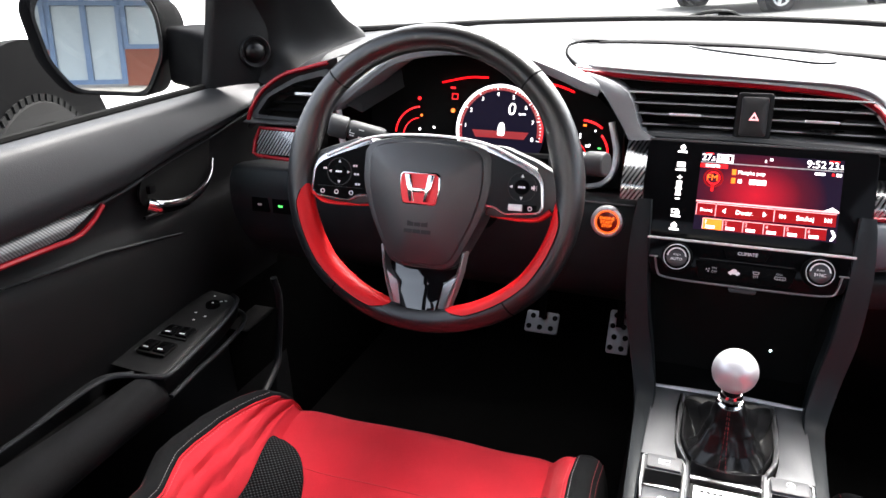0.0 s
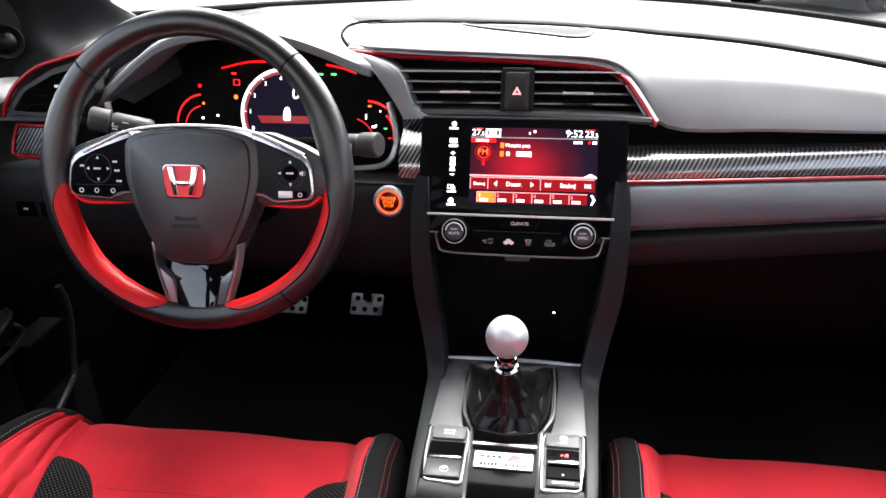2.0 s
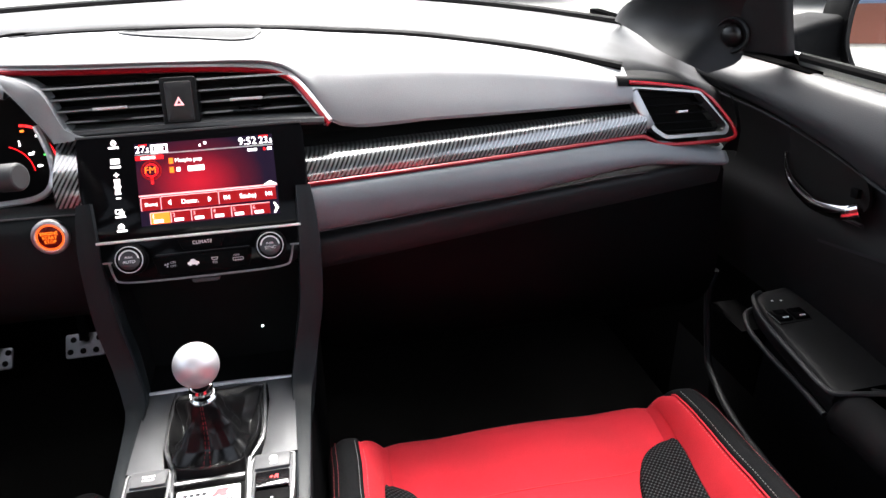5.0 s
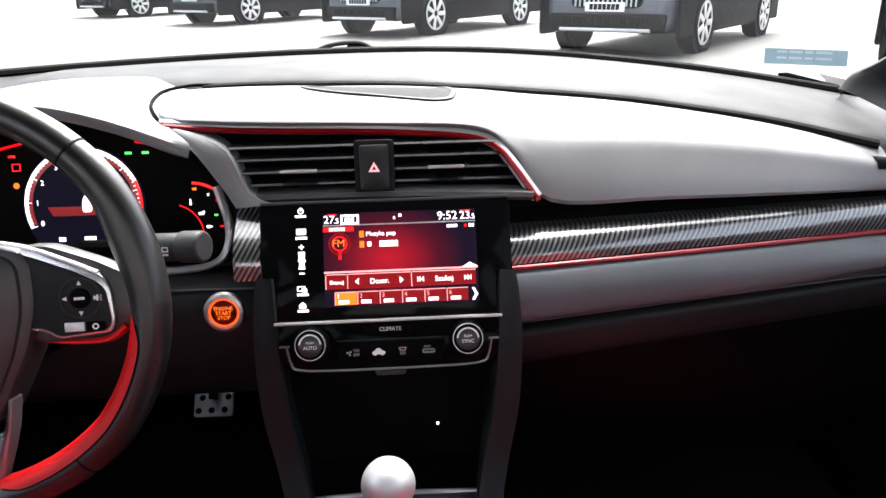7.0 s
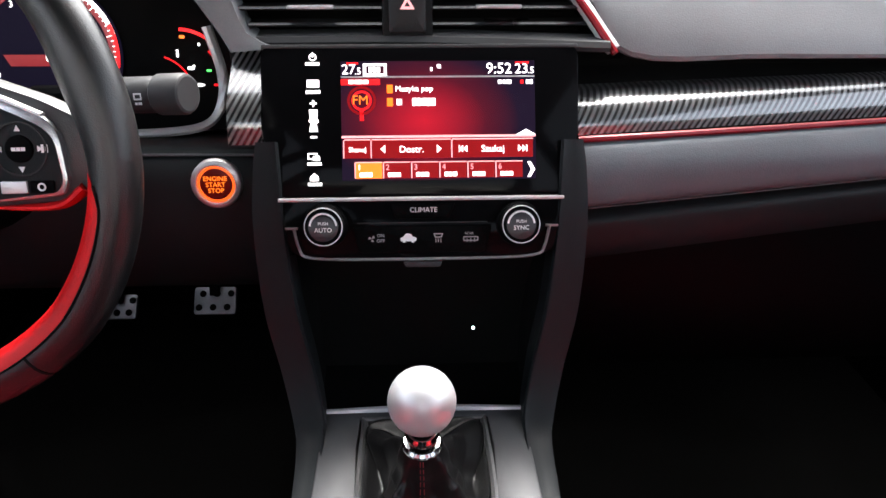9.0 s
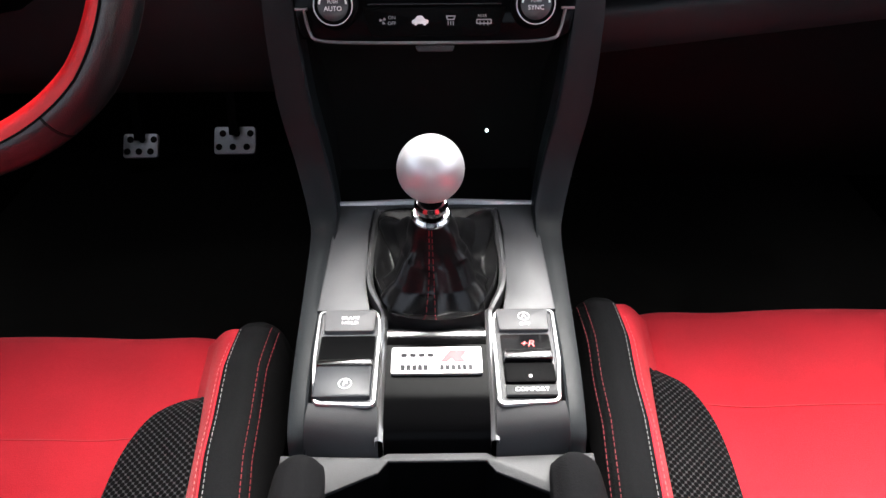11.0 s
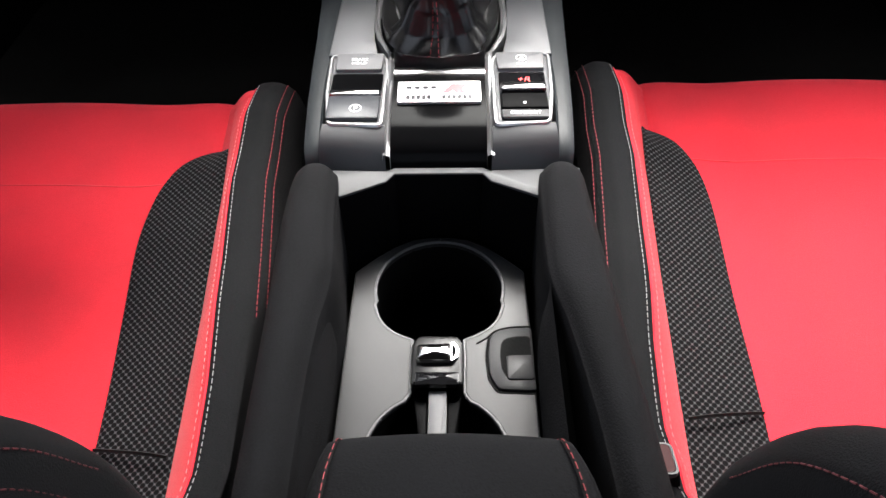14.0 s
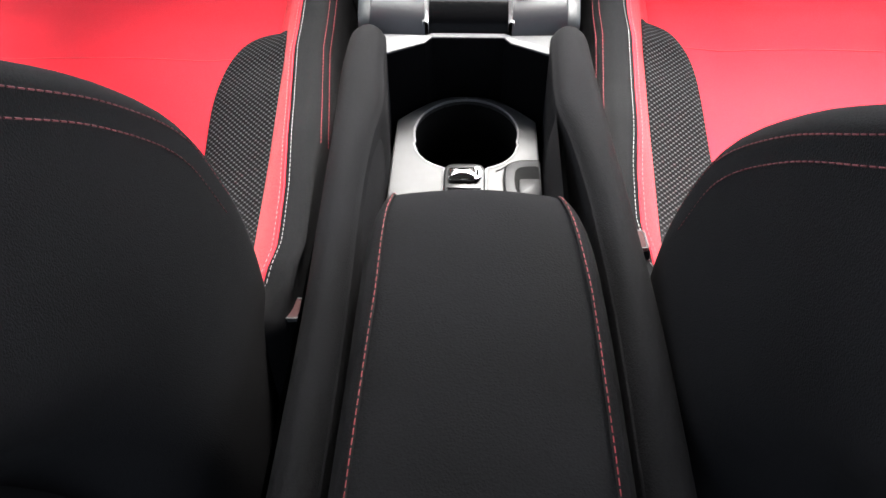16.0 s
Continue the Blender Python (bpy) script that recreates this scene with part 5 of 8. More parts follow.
for s in (-1, 1):
    part("side_tick", slab(rect(s * 0.104 - 0.005, 0.0235, s * 0.104 + 0.005, 0.0255), CP, 0.0, 0.003, 0.0008), M_GUN, clim)
    KP = on(CP, s * 0.077, 0.0265) @ Matrix.Scale(0.93, 4)
    dial = part("dial", turned([(0.0195, 0.0), (0.019, 0.004), (0.0165, 0.006), (0.0162, 0.016), (0.0152, 0.018), (0.0135, 0.0185)], KP), M_HARD, clim, "round black dial with silver ring")
    part("dial_ring", turned([(0.0162, 0.0175), (0.0160, 0.0188), (0.0154, 0.0188), (0.0152, 0.0175)], KP), M_SILVER, dial)
    part("dial_face", turned([(0.0135, 0.018), (0.012, 0.0188), (0.004, 0.019)], KP), mat("dial face", (0.016, 0.016, 0.019), 0.35), dial)
    part("dial_arc", slab([(r * math.cos(radians(a)), r * math.sin(radians(a))) for r, seq in ((0.0118, range(5, 176, 10)), (0.0103, range(175, 4, -10))) for a in seq], KP, 0.0188, 0.0192), M_WHITE, dial)
    part("lettering", writing("AUTO" if s < 0 else "SYNC", on(KP, 0, -0.0028, 0.019), 0.0052), M_WHITE, dial)
    part("lettering", writing("PUSH", on(KP, 0, 0.0026, 0.019), 0.0036), M_WHITE, dial)
part("climate_key", slab([(-0.026, 0.043), (0.026, 0.043), (0.021, 0.031), (-0.021, 0.031)], CP, 0.0, 0.0025, 0.001), M_HARD, clim)
part("lettering", writing("CLIMATE", on(CP, 0.001, 0.038, 0.0025), 0.0055), M_WHITE, clim)
part("lower_keys", slab(rounded([(-0.05, 0.004), (0.05, 0.004), (0.056, 0.026), (-0.056, 0.026)], 0.003), CP, 0.0, 0.002, 0.0008), M_HARD, clim)
M_PRINT = mat("grey print", (0.3, 0.3, 0.3), 0.5)
part("key_divider", slab(rect(-0.052, 0.0275, 0.052, 0.0283), CP, 0.0, 0.0024), M_DASH, clim)
fan = part("fan_symbol", joined([slab(rounded([(-0.0405 + 0.0026 * math.cos(a), 0.0155 + 0.0026 * math.sin(a)), (-0.0405 + 0.0030 * math.cos(a + 0.9), 0.0155 + 0.0030 * math.sin(a + 0.9)), (-0.0405, 0.0155)], 0.0005), CP, 0.002, 0.0023) for a in (0.3, 2.4, 4.5)]), M_PRINT, clim)
part("lettering", writing("ON", on(CP, -0.0335, 0.0178, 0.002), 0.0038), M_PRINT, fan)
part("lettering", writing("OFF", on(CP, -0.0335, 0.0136, 0.002), 0.0038), M_PRINT, fan)
car = part("car_symbol", slab(rounded([(-0.0175, 0.0132), (-0.0052, 0.0132), (-0.0048, 0.0158), (-0.0078, 0.0168), (-0.0098, 0.0192), (-0.0135, 0.0192), (-0.0155, 0.0166), (-0.0178, 0.0158)], 0.0006), CP, 0.002, 0.0023), M_WHITE, clim, "white air recirculation symbol")
for u in (-0.0148, -0.0078):
    part("wheel_mark", slab(circle(u, 0.0132, 0.0013, 10), CP, 0.0021, 0.0025), M_WHITE, car)
scr = part("screen_symbol", hollow(rounded([(0.0085, 0.0192), (0.0165, 0.0192), (0.0152, 0.0158), (0.0098, 0.0158)], 0.0006), rounded([(0.0097, 0.0184), (0.0153, 0.0184), (0.0145, 0.0166), (0.0105, 0.0166)], 0.0004), CP, 0.002, 0.0023), M_PRINT, clim)
for u in (0.0105, 0.0125, 0.0145):
    part("mark", bars(CP, u - 0.0003, 0.0135, (0.0006,), 0.0032, z=0.002), M_PRINT, scr)
rear_ = part("rear_symbol", hollow(rect(0.0325, 0.0128, 0.0445, 0.0165, 0.0008), rect(0.0333, 0.0136, 0.0437, 0.0157, 0.0005), CP, 0.002, 0.0023), M_PRINT, clim)
part("lettering", writing("REAR", on(CP, 0.0372, 0.0188, 0.002), 0.0030), M_PRINT, rear_)
for u in (0.0355, 0.0385, 0.0415):
    part("mark", bars(CP, u - 0.0003, 0.0135, (0.0006,), 0.0034, z=0.0021), M_PRINT, rear_)
part("under_key", slab(rounded([(-0.014, -0.008), (0.014, -0.008), (0.016, -0.003), (-0.016, -0.003)], 0.002), CP, -0.01, 0.001, 0.001), M_SATIN, clim)

# ---- centre console ----
def drift(y):
    """The rear of the console stands a little to the passenger's side."""
    return min(0.013, max(0.0, (-0.16 - y) * 0.05))



con = thing("centre_console", (0, -0.1, 0.12), "black centre console with satin trim between the seats", "centre console")
for s in (-1, 1):
    # the ribbon that falls from the dash and runs back along the deck
    top = [(s * 0.1215, 0.196, 0.7145), (s * 0.122, 0.186, 0.69), (s * 0.1215, 0.172, 0.645), (s * 0.116, 0.158, 0.58), (s * 0.104, 0.143, 0.525), (s * 0.0945, 0.112, 0.49), (s * 0.0925, 0.05, 0.4835), (s * 0.0915, -0.03, 0.481), (s * 0.089, -0.09, 0.474), (s * 0.088, -0.106, 0.46)]
    path = smoothline(top, 5)
    rows = []
    for i, p in enumerate(path):
        t = i / (len(path) - 1)
        w = 0.0085 + 0.006 * math.sin(math.pi * min(1, t * 1.3)) * (1 if t < 0.55 else 0.8) - (0.005 * (t - 0.5) if t > 0.5 else 0)
        d = (path[min(i + 1, len(path) - 1)] - path[max(i - 1, 0)]).normalized()
        nrm = Vector((1, 0, 0)).cross(d)
        nrm = nrm if nrm.y < 0 or nrm.z > 0 else -nrm
        o, n_ = Vector((s * w, 0, 0)), nrm.normalized()
        rows.append([p + o - n_ * 0.045, p + o * 1.0 - n_ * 0.006, p + o * 0.75, p - o * 0.6 + n_ * 0.001, p - o, p - o - n_ * 0.03])
    part("side_ribbon", loft(rows, 2, 1, caps=False), M_RIBBON, con, "charcoal side ribbon")
    rows = [[(s * (0.104 - 0.004 * t), y, z), (s * (0.108 + 0.0 * t), y, z - 0.05), (s * 0.115, y, 0.30), (s * 0.115, y, 0.12)] for t, y, z in ((0, 0.9, 0.46), (0, 0.14, 0.48), (1, 0.0, 0.465), (1, -0.12, 0.45), (1, -0.5, 0.45), (1, -1.0, 0.45))]
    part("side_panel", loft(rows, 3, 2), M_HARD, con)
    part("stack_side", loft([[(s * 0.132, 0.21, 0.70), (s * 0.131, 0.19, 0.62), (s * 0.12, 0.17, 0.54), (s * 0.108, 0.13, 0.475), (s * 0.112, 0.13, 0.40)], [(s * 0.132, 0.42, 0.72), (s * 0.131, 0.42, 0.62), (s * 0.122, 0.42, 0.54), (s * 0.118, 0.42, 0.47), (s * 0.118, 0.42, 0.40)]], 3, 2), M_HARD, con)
# The cubby's sheets carry the shade of the hollow in their black.
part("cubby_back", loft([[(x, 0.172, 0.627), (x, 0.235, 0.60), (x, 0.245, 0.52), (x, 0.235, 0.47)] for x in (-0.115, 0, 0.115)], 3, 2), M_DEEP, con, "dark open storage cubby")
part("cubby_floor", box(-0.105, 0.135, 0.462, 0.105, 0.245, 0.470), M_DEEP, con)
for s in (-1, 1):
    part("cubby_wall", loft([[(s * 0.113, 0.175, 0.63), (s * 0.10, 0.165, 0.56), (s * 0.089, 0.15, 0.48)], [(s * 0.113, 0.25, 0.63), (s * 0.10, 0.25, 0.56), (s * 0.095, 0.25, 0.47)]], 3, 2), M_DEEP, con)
part("lamp", ball((0.049, 0.231, 0.514), 0.0016, seg=10), mat("pale lamp", (0.5, 0.6, 0.6), 0.3, glow=(0.7, 1, 0.95), power=2.0), con, "tiny pale indicator lamp")

DP = face((0, 0, 0.4875), (1, 0, 0), (0, 1, 0.012))
# deck with the hole for the gear lever
outer = [(-0.084, 0.142), (-0.086, 0.1), (-0.087, 0.004), (-0.0485, 0.004), (-0.053, 0.03), (-0.056, 0.10), (-0.054, 0.133), (0.054, 0.133), (0.056, 0.10), (0.053, 0.03), (0.0485, 0.004), (0.087, 0.004), (0.086, 0.1), (0.084, 0.142)]
part("deck", slab(outer, DP, -0.02, -0.001, 0.001), M_DECK, con, "satin grey deck round the gear lever")
part("deck_lip", sweep(smoothline([DP @ Vector(p) for p in ((-0.086, 0.1435, -0.002), (0.0, 0.146, -0.001), (0.086, 0.1435, -0.002))], 6), [(u * 0.003, v * 0.003) for u, v in ring(1, 6)]), M_SILVER, con)
OUT = [(-0.0525, 0.132), (-0.054, 0.06), (-0.0515, 0.028), (-0.042, 0.003), (-0.0395, -0.012), (-0.039, -0.105)]
INN = [(-0.0475, 0.127), (-0.049, 0.06), (-0.0465, 0.028), (-0.038, 0.003), (-0.0345, -0.012), (-0.034, -0.105)]


def drop(p):
    z = 0.0015 if p[1] > -0.075 else 0.0015 - 0.5 * (-0.075 - p[1])
    return DP @ Vector((p[0], p[1], z))


for s in (-1, 1):
    a = smoothline([drop((p[0] * -s, p[1])) for p in OUT], 5)
    b = smoothline([drop((p[0] * -s, p[1])) for p in INN], 5)
    part("boot_frame", loft([[p - Vector((0, 0, 0.012)) for p in a], [p + Vector((0, 0, 0.001)) for p in a], [p.lerp(q, 0.5) + Vector((0, 0, 0.002)) for p, q in zip(a, b)], [p + Vector((0, 0, 0.0005)) for p in b], [p - Vector((0, 0, 0.012)) for p in b]], 1, 1), M_EDGE, con, "satin silver frame round the gaiter")
part("boot_frame", slab(rect(-0.0525, 0.1265, 0.0525, 0.132, 0.002), DP, -0.01, 0.003, 0.0015), M_BANK, con)
# badge bridge in front of the cup bay
rows = [[(x, y, z) for y, z in ((-0.012, 0.483), (-0.02, 0.4905), (-0.028, 0.491), (-0.034, 0.4875))] for x in (-0.034, 0, 0.034)]
part("bridge_top", loft(rows, 3, 2), M_PLATE, con, "satin silver bridge")
rows = [[(x, y, z) for y, z in ((-0.034, 0.488), (-0.066, 0.4845), (-0.085, 0.481), (-0.098, 0.473), (-0.106, 0.455), (-0.107, 0.43))] for x in (-0.034, 0, 0.034)]
part("bridge_front", loft(rows, 4, 2), M_JET, con, "glossy black front")
PL = face((0, -0.049, 0.4872), (1, 0, 0), (0, 1, 0.1))
plate = part("badge_plate", slab(rect(-0.0305, -0.0115, 0.0305, 0.0115, 0.002), PL, -0.002, 0.0016, 0.0006), M_ALU, con, "brushed metal badge plate")
part("lettering", bars(PL, -0.024, 0.004, (0.004, 0.004, 0.004, 0.004), 0.003, gap=0.002, z=0.0016), mat("grey engraving", (0.03, 0.03, 0.032), 0.6, spec=0.1), plate)
part("red_mark", slab([(0.002, -0.002), (0.009, 0.008), (0.021, 0.008), (0.017, 0.002), (0.02, -0.002), (0.012, -0.002), (0.010, 0.001), (0.007, -0.002)], PL, 0.0016, 0.0019), M_REDP, plate, smooth=0)
M_INK = mat("dark engraving", (0.03, 0.03, 0.032), 0.6, spec=0.1)
part("lettering", bars(PL, -0.024, -0.0065, (0.003,) * 5, 0.0045, z=0.0016), M_INK, plate)
part("lettering", bars(PL, 0.002, -0.0065, (0.003,) * 6, 0.0045, z=0.0016), M_INK, plate)
# switch banks either side
for s in (-1, 1):
    bank = part("switch_bank", slab(rounded([(s * 0.0845, 0.003), (s * 0.083, -0.05), (s * 0.0785, -0.086), (s * 0.039, -0.088), (s * 0.039, -0.012), (s * 0.0425, 0.003)], 0.003), DP, -0.012, 0.0, 0.001), M_BANK, con, "satin silver framed switch bank")
    c0 = s * 0.0612
    part("bank_edge", sweep([DP @ Vector((u, v, 0.0)) for u, v in rounded([(s * 0.0835, 0.0), (s * 0.082, -0.05), (s * 0.0775, -0.085), (s * 0.040, -0.087), (s * 0.040, -0.012), (s * 0.043, 0.0)], 0.004)], ring(0.0017, 6), closed=True), M_EDGE, bank)
    part("bank_front", loft([[(s * 0.0815, -0.084, 0.4865), (c0, -0.087, 0.4865), (s * 0.0375, -0.087, 0.4855)], [(s * 0.083, -0.095, 0.482), (c0, -0.098, 0.481), (s * 0.0375, -0.0985, 0.479)], [(s * 0.084, -0.104, 0.466), (c0, -0.1075, 0.464), (s * 0.037, -0.108, 0.462)], [(s * 0.084, -0.108, 0.44), (c0, -0.112, 0.44), (s * 0.037, -0.112, 0.44)]], 3, 3), M_SATIN, bank)
    k = part("key", slab(rounded([(c0 - 0.0185, 0.0005), (c0 - 0.0175, -0.0215), (c0 + 0.0175, -0.0215), (c0 + 0.0185, 0.0005)] if s < 0 else [(c0 - 0.0185, 0.0005), (c0 - 0.0175, -0.0215), (c0 + 0.0175, -0.0215), (c0 + 0.0185, 0.0005)], 0.002), DP, 0.0, 0.003, 0.001), M_BANK, bank, "satin grey push key")
    if s < 0:
        part("lettering", writing("BRAKE", on(DP, c0, -0.0085, 0.003), 0.0043), M_WHITE, k)
        part("lettering", writing("HOLD", on(DP, c0, -0.0135, 0.003), 0.0043), M_WHITE, k)
        # Flat black plate: the shade of the recess is put into its colour.
        part("well", slab(rect(c0 - 0.0188, -0.0495, c0 + 0.0188, -0.0245, 0.002), DP, 0.0, 0.0008), M_JET, bank)
        lev = part("parking_key", slab(rect(c0 - 0.0188, -0.082, c0 + 0.0188, -0.054, 0.002), DP, 0.0, 0.0035, 0.0015), mat("slate plastic", (0.02, 0.022, 0.026), 0.4, spec=0.2), bank, "parking brake key")
        part("chrome_edge", slab(rect(c0 - 0.0188, -0.056, c0 + 0.0188, -0.0495, 0.0015), DP, 0.0, 0.005, 0.002), M_PLATE, bank)
        part("lettering", writing("P", on(DP, c0 + 0.002, -0.071, 0.0035), 0.0062), M_WHITE, lev)
        part("mark", hollow(circle(c0 + 0.002, -0.071, 0.0044, 20), circle(c0 + 0.002, -0.071, 0.0038, 20), DP, 0.0035, 0.0038), M_WHITE, lev)
    else:
        part("lettering", writing("A", on(DP, c0 + 0.001, -0.008, 0.003), 0.0058), M_WHITE, k)
        part("mark", hollow(circle(c0 + 0.001, -0.008, 0.0042, 16), circle(c0 + 0.001, -0.008, 0.0036, 16), DP, 0.003, 0.0033), M_WHITE, k)
        part("lettering", writing("OFF", on(DP, c0 + 0.001, -0.016, 0.003), 0.0045), M_WHITE, k)
        mode = part("mode_panel", slab(rect(c0 - 0.017, -0.082, c0 + 0.017, -0.0245, 0.002), DP, 0.0, 0.001), M_GLOSS, bank, "drive mode switch")
        part("lettering", writing("+R", on(DP, c0 + 0.001, -0.034, 0.001), 0.0085, shear=0.25), G_RED, mode)
        part("rocker", slab(rect(c0 - 0.0168, -0.052, c0 + 0.0168, -0.043, 0.002), DP, 0.0, 0.006, 0.002), M_PLATE, mode)
        part("rocker", slab(rect(c0 - 0.0168, -0.071, c0 + 0.0168, -0.0535, 0.002), DP, 0.0, 0.0035, 0.0015), M_HARD, mode)
        part("mark", bars(DP, c0 - 0.001, -0.066, (0.002,), 0.002, z=0.0035), M_WHITE, mode)
        part("rocker", slab(rect(c0 - 0.0168, -0.0815, c0 + 0.0168, -0.0725, 0.001), DP, 0.0, 0.003, 0.001), M_SATIN, mode)
        part("lettering", writing("COMFORT", on(DP, c0, -0.077, 0.003), 0.0046), M_WHITE, mode)
# front rim of the bay
RIM = [(-0.098, -0.108), (-0.036, -0.110), (-0.031, -0.107), (0.031, -0.107), (0.036, -0.110), (0.098, -0.108), (0.098, -0.146), (0.068, -0.136), (0.036, -0.121), (0.0305, -0.113), (-0.0305, -0.113), (-0.036, -0.121), (-0.068, -0.136), (-0.098, -0.146)]
part("bay_rim", slab(RIM, face((0, 0, 0.4665), (1, 0, 0), (0, 1, 0.03)), -0.004, 0.002, 0.001), M_SATIN, con, "satin silver rim of the cup bay")
wall_top = [(-0.073, -0.55), (-0.071, -0.14), (-0.036, -0.1215), (-0.0305, -0.1135), (0.0305, -0.1135), (0.036, -0.1215), (0.071, -0.14), (0.073, -0.55)]
part("bay_wall", mesh([(x, y, z) for z in (0.464, 0.33) for x, y in wall_top], [(i, i + 1, 8 + i + 1, 8 + i) for i in range(7)]), M_HARD, con, "black bay wall", smooth=0)
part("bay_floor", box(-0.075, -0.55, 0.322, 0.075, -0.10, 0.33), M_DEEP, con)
for s in (-1, 1):
    # padded rails beside the bay
    rows = []
    for y, z, wi, wo in ((-0.113, 0.462, 0.076, 0.092), (-0.1165, 0.476, 0.070, 0.097), (-0.13, 0.4835, 0.0675, 0.0985), (-0.17, 0.4855, 0.0655, 0.0995), (-0.215, 0.4855, 0.0635, 0.1), (-0.25, 0.4865, 0.068, 0.1), (-0.29, 0.488, 0.0715, 0.1005), (-0.34, 0.49, 0.0735, 0.101), (-0.45, 0.492, 0.0745, 0.102), (-0.70, 0.494, 0.0745, 0.102), (-0.98, 0.49, 0.0745, 0.102)):
        mid = (wi + wo) / 2
        rows.append([(s * (wi + 0.001), y, 0.36), (s * wi, y, z - 0.022), (s * (wi + 0.002), y, z - 0.008), (s * (wi + 0.008), y, z - 0.0005), (s * mid, y, z + 0.001), (s * (wo - 0.008), y, z - 0.0015), (s * (wo - 0.001), y, z - 0.01), (s * (wo + 0.001), y, z - 0.03), (s * (wo + 0.004), y, 0.36)])
        rows[-1] = [(x_ + drift(y), y_, z_) for x_, y_, z_ in rows[-1]]
    part("side_pad", loft(rows, 3, 4), M_SUEDE, con, "black suede padded rail")
    part("pocket", loft([[(s * 0.0665, y, 0.475), (s * (0.0645 - d), y, 0.455), (s * (0.064 - d), y, 0.43)] for y, d in ((-0.222, -0.002), (-0.24, 0.003), (-0.30, 0.004), (-0.38, 0.002))], 3, 3), M_SUEDE, con)
# lidded armrest at the rear
arm = thing("armrest", (0, -0.6, 0.40), "black suede armrest lid with red stitching", "armrest")
rows = []
for y, z, w, h in ((-0.334, 0.478, 0.057, 0.0), (-0.3345, 0.492, 0.0615, 0.004), (-0.342, 0.5035, 0.0645, 0.007), (-0.38, 0.5105, 0.068, 0.008), (-0.48, 0.515, 0.070, 0.008), (-0.64, 0.517, 0.071, 0.008), (-0.85, 0.515, 0.071, 0.008), (-0.90, 0.505, 0.069, 0.006)):
    rows.append([(-w - 0.001, y, 0.44), (-w, y, z - 0.018), (-w + 0.003, y, z - 0.006), (-w * 0.86, y, z), (-w * 0.45, y, z + h * 0.7), (0, y, z + h), (w * 0.45, y, z + h * 0.7), (w * 0.86, y, z), (w - 0.003, y, z - 0.006), (w, y, z - 0.018), (w + 0.001, y, 0.44)])
    rows[-1] = [(x_ * (0.93 if y > -0.36 else 0.97) + drift(y), y_, z_) for x_, y_, z_ in rows[-1]]
part("lid", loft(rows, 3, 4), M_SUEDE, arm, "black suede lid")
part("base", box(-0.068, -0.92, 0.33, 0.068, -0.342, 0.45), M_DEEP, arm)
for s in (-1, 1):
    line = smoothline([(s * 0.0495, -0.3355, 0.4965), (s * 0.0525, -0.343, 0.506), (s * 0.0565, -0.38, 0.5145), (s * 0.059, -0.48, 0.5195), (s * 0.06, -0.64, 0.5215), (s * 0.06, -0.85, 0.52)], 8)
    line = [Vector((p.x * 0.97 + drift(p.y), p.y, p.z + 0.0005)) for p in line]
    part("stitching", stitches(line, 0.0030, 0.0015, 0.0003), M_THREAD, arm, "red thread stitching")
    part("seam", sweep(line, [(-0.0012, -0.0005), (0.0012, -0.0005), (0.0, 0.0002)]), M_DEEP, arm)
# cup tray: one opening runs from the front cup through a slot to the rear cup
tray = thing("cup_tray", (0, -0.2, 0.40), "satin silver tray with a round cup hole", "cup holder")
TP = face((0, 0, 0.408), (1, 0, 0), (0, 1, 0))
for s in (-1, 1):
    front = [(0.0445 * math.sin(radians(a)), -0.168 + 0.0445 * math.cos(radians(a))) for a in range(0, 106, 7)]
    corner = [tuple(p)[:2] for p in smoothline([(0.0438, -0.1835, 0), (0.0405, -0.1945, 0), (0.034, -0.2035, 0), (0.0255, -0.2095, 0), (0.0172, -0.2130, 0)], 3)]
    rear = [(0.043 * math.sin(radians(a)), -0.297 + 0.043 * math.cos(radians(a))) for a in range(28, 96, 8)]
    inner = front + corner + [(0.0172, -0.235), (0.0168, -0.2535)] + [p for p in rear if p[0] > 0.0168] + [(0.0425, -0.34)]
    outer = [(0.0615, -0.34), (0.0608, -0.20), (0.0600, -0.1535), (0.0575, -0.1505), (0.045, -0.1385), (0.033, -0.1285), (0.020, -0.1215), (0.008, -0.1192), (0.0, -0.1190)]
    part("tray_top", slab([(s * u, v) for u, v in inner + outer], TP, -0.006, 0.0, 0.0012), M_TRAY, tray, "satin grey tray", smooth=0)
    lip = smoothline([(s * u, v, 0.4072) for u, v in inner[:-1]], 1)
    # Lighter grey than the tray: the edge highlight is put into its colour.
    part("cup_lip", sweep(lip, ring(0.0011, 6)), M_BANK, tray)
    part("tray_side", loft([[(s * 0.0602, -0.154, 0.4065), (s * 0.0612, -0.22, 0.4065), (s * 0.0618, -0.34, 0.4065)], [(s * 0.0605, -0.154, 0.37), (s * 0.0615, -0.22, 0.37), (s * 0.062, -0.34, 0.37)]], 2, 2), M_GLOSS, tray)
# Cup walls and floor are blackened: the shade inside is in the colour.
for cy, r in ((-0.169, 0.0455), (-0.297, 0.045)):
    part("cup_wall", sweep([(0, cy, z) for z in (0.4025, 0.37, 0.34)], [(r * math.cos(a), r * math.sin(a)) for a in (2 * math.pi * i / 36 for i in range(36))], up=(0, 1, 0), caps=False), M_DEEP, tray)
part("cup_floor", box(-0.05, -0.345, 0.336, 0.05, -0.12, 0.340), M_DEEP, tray)
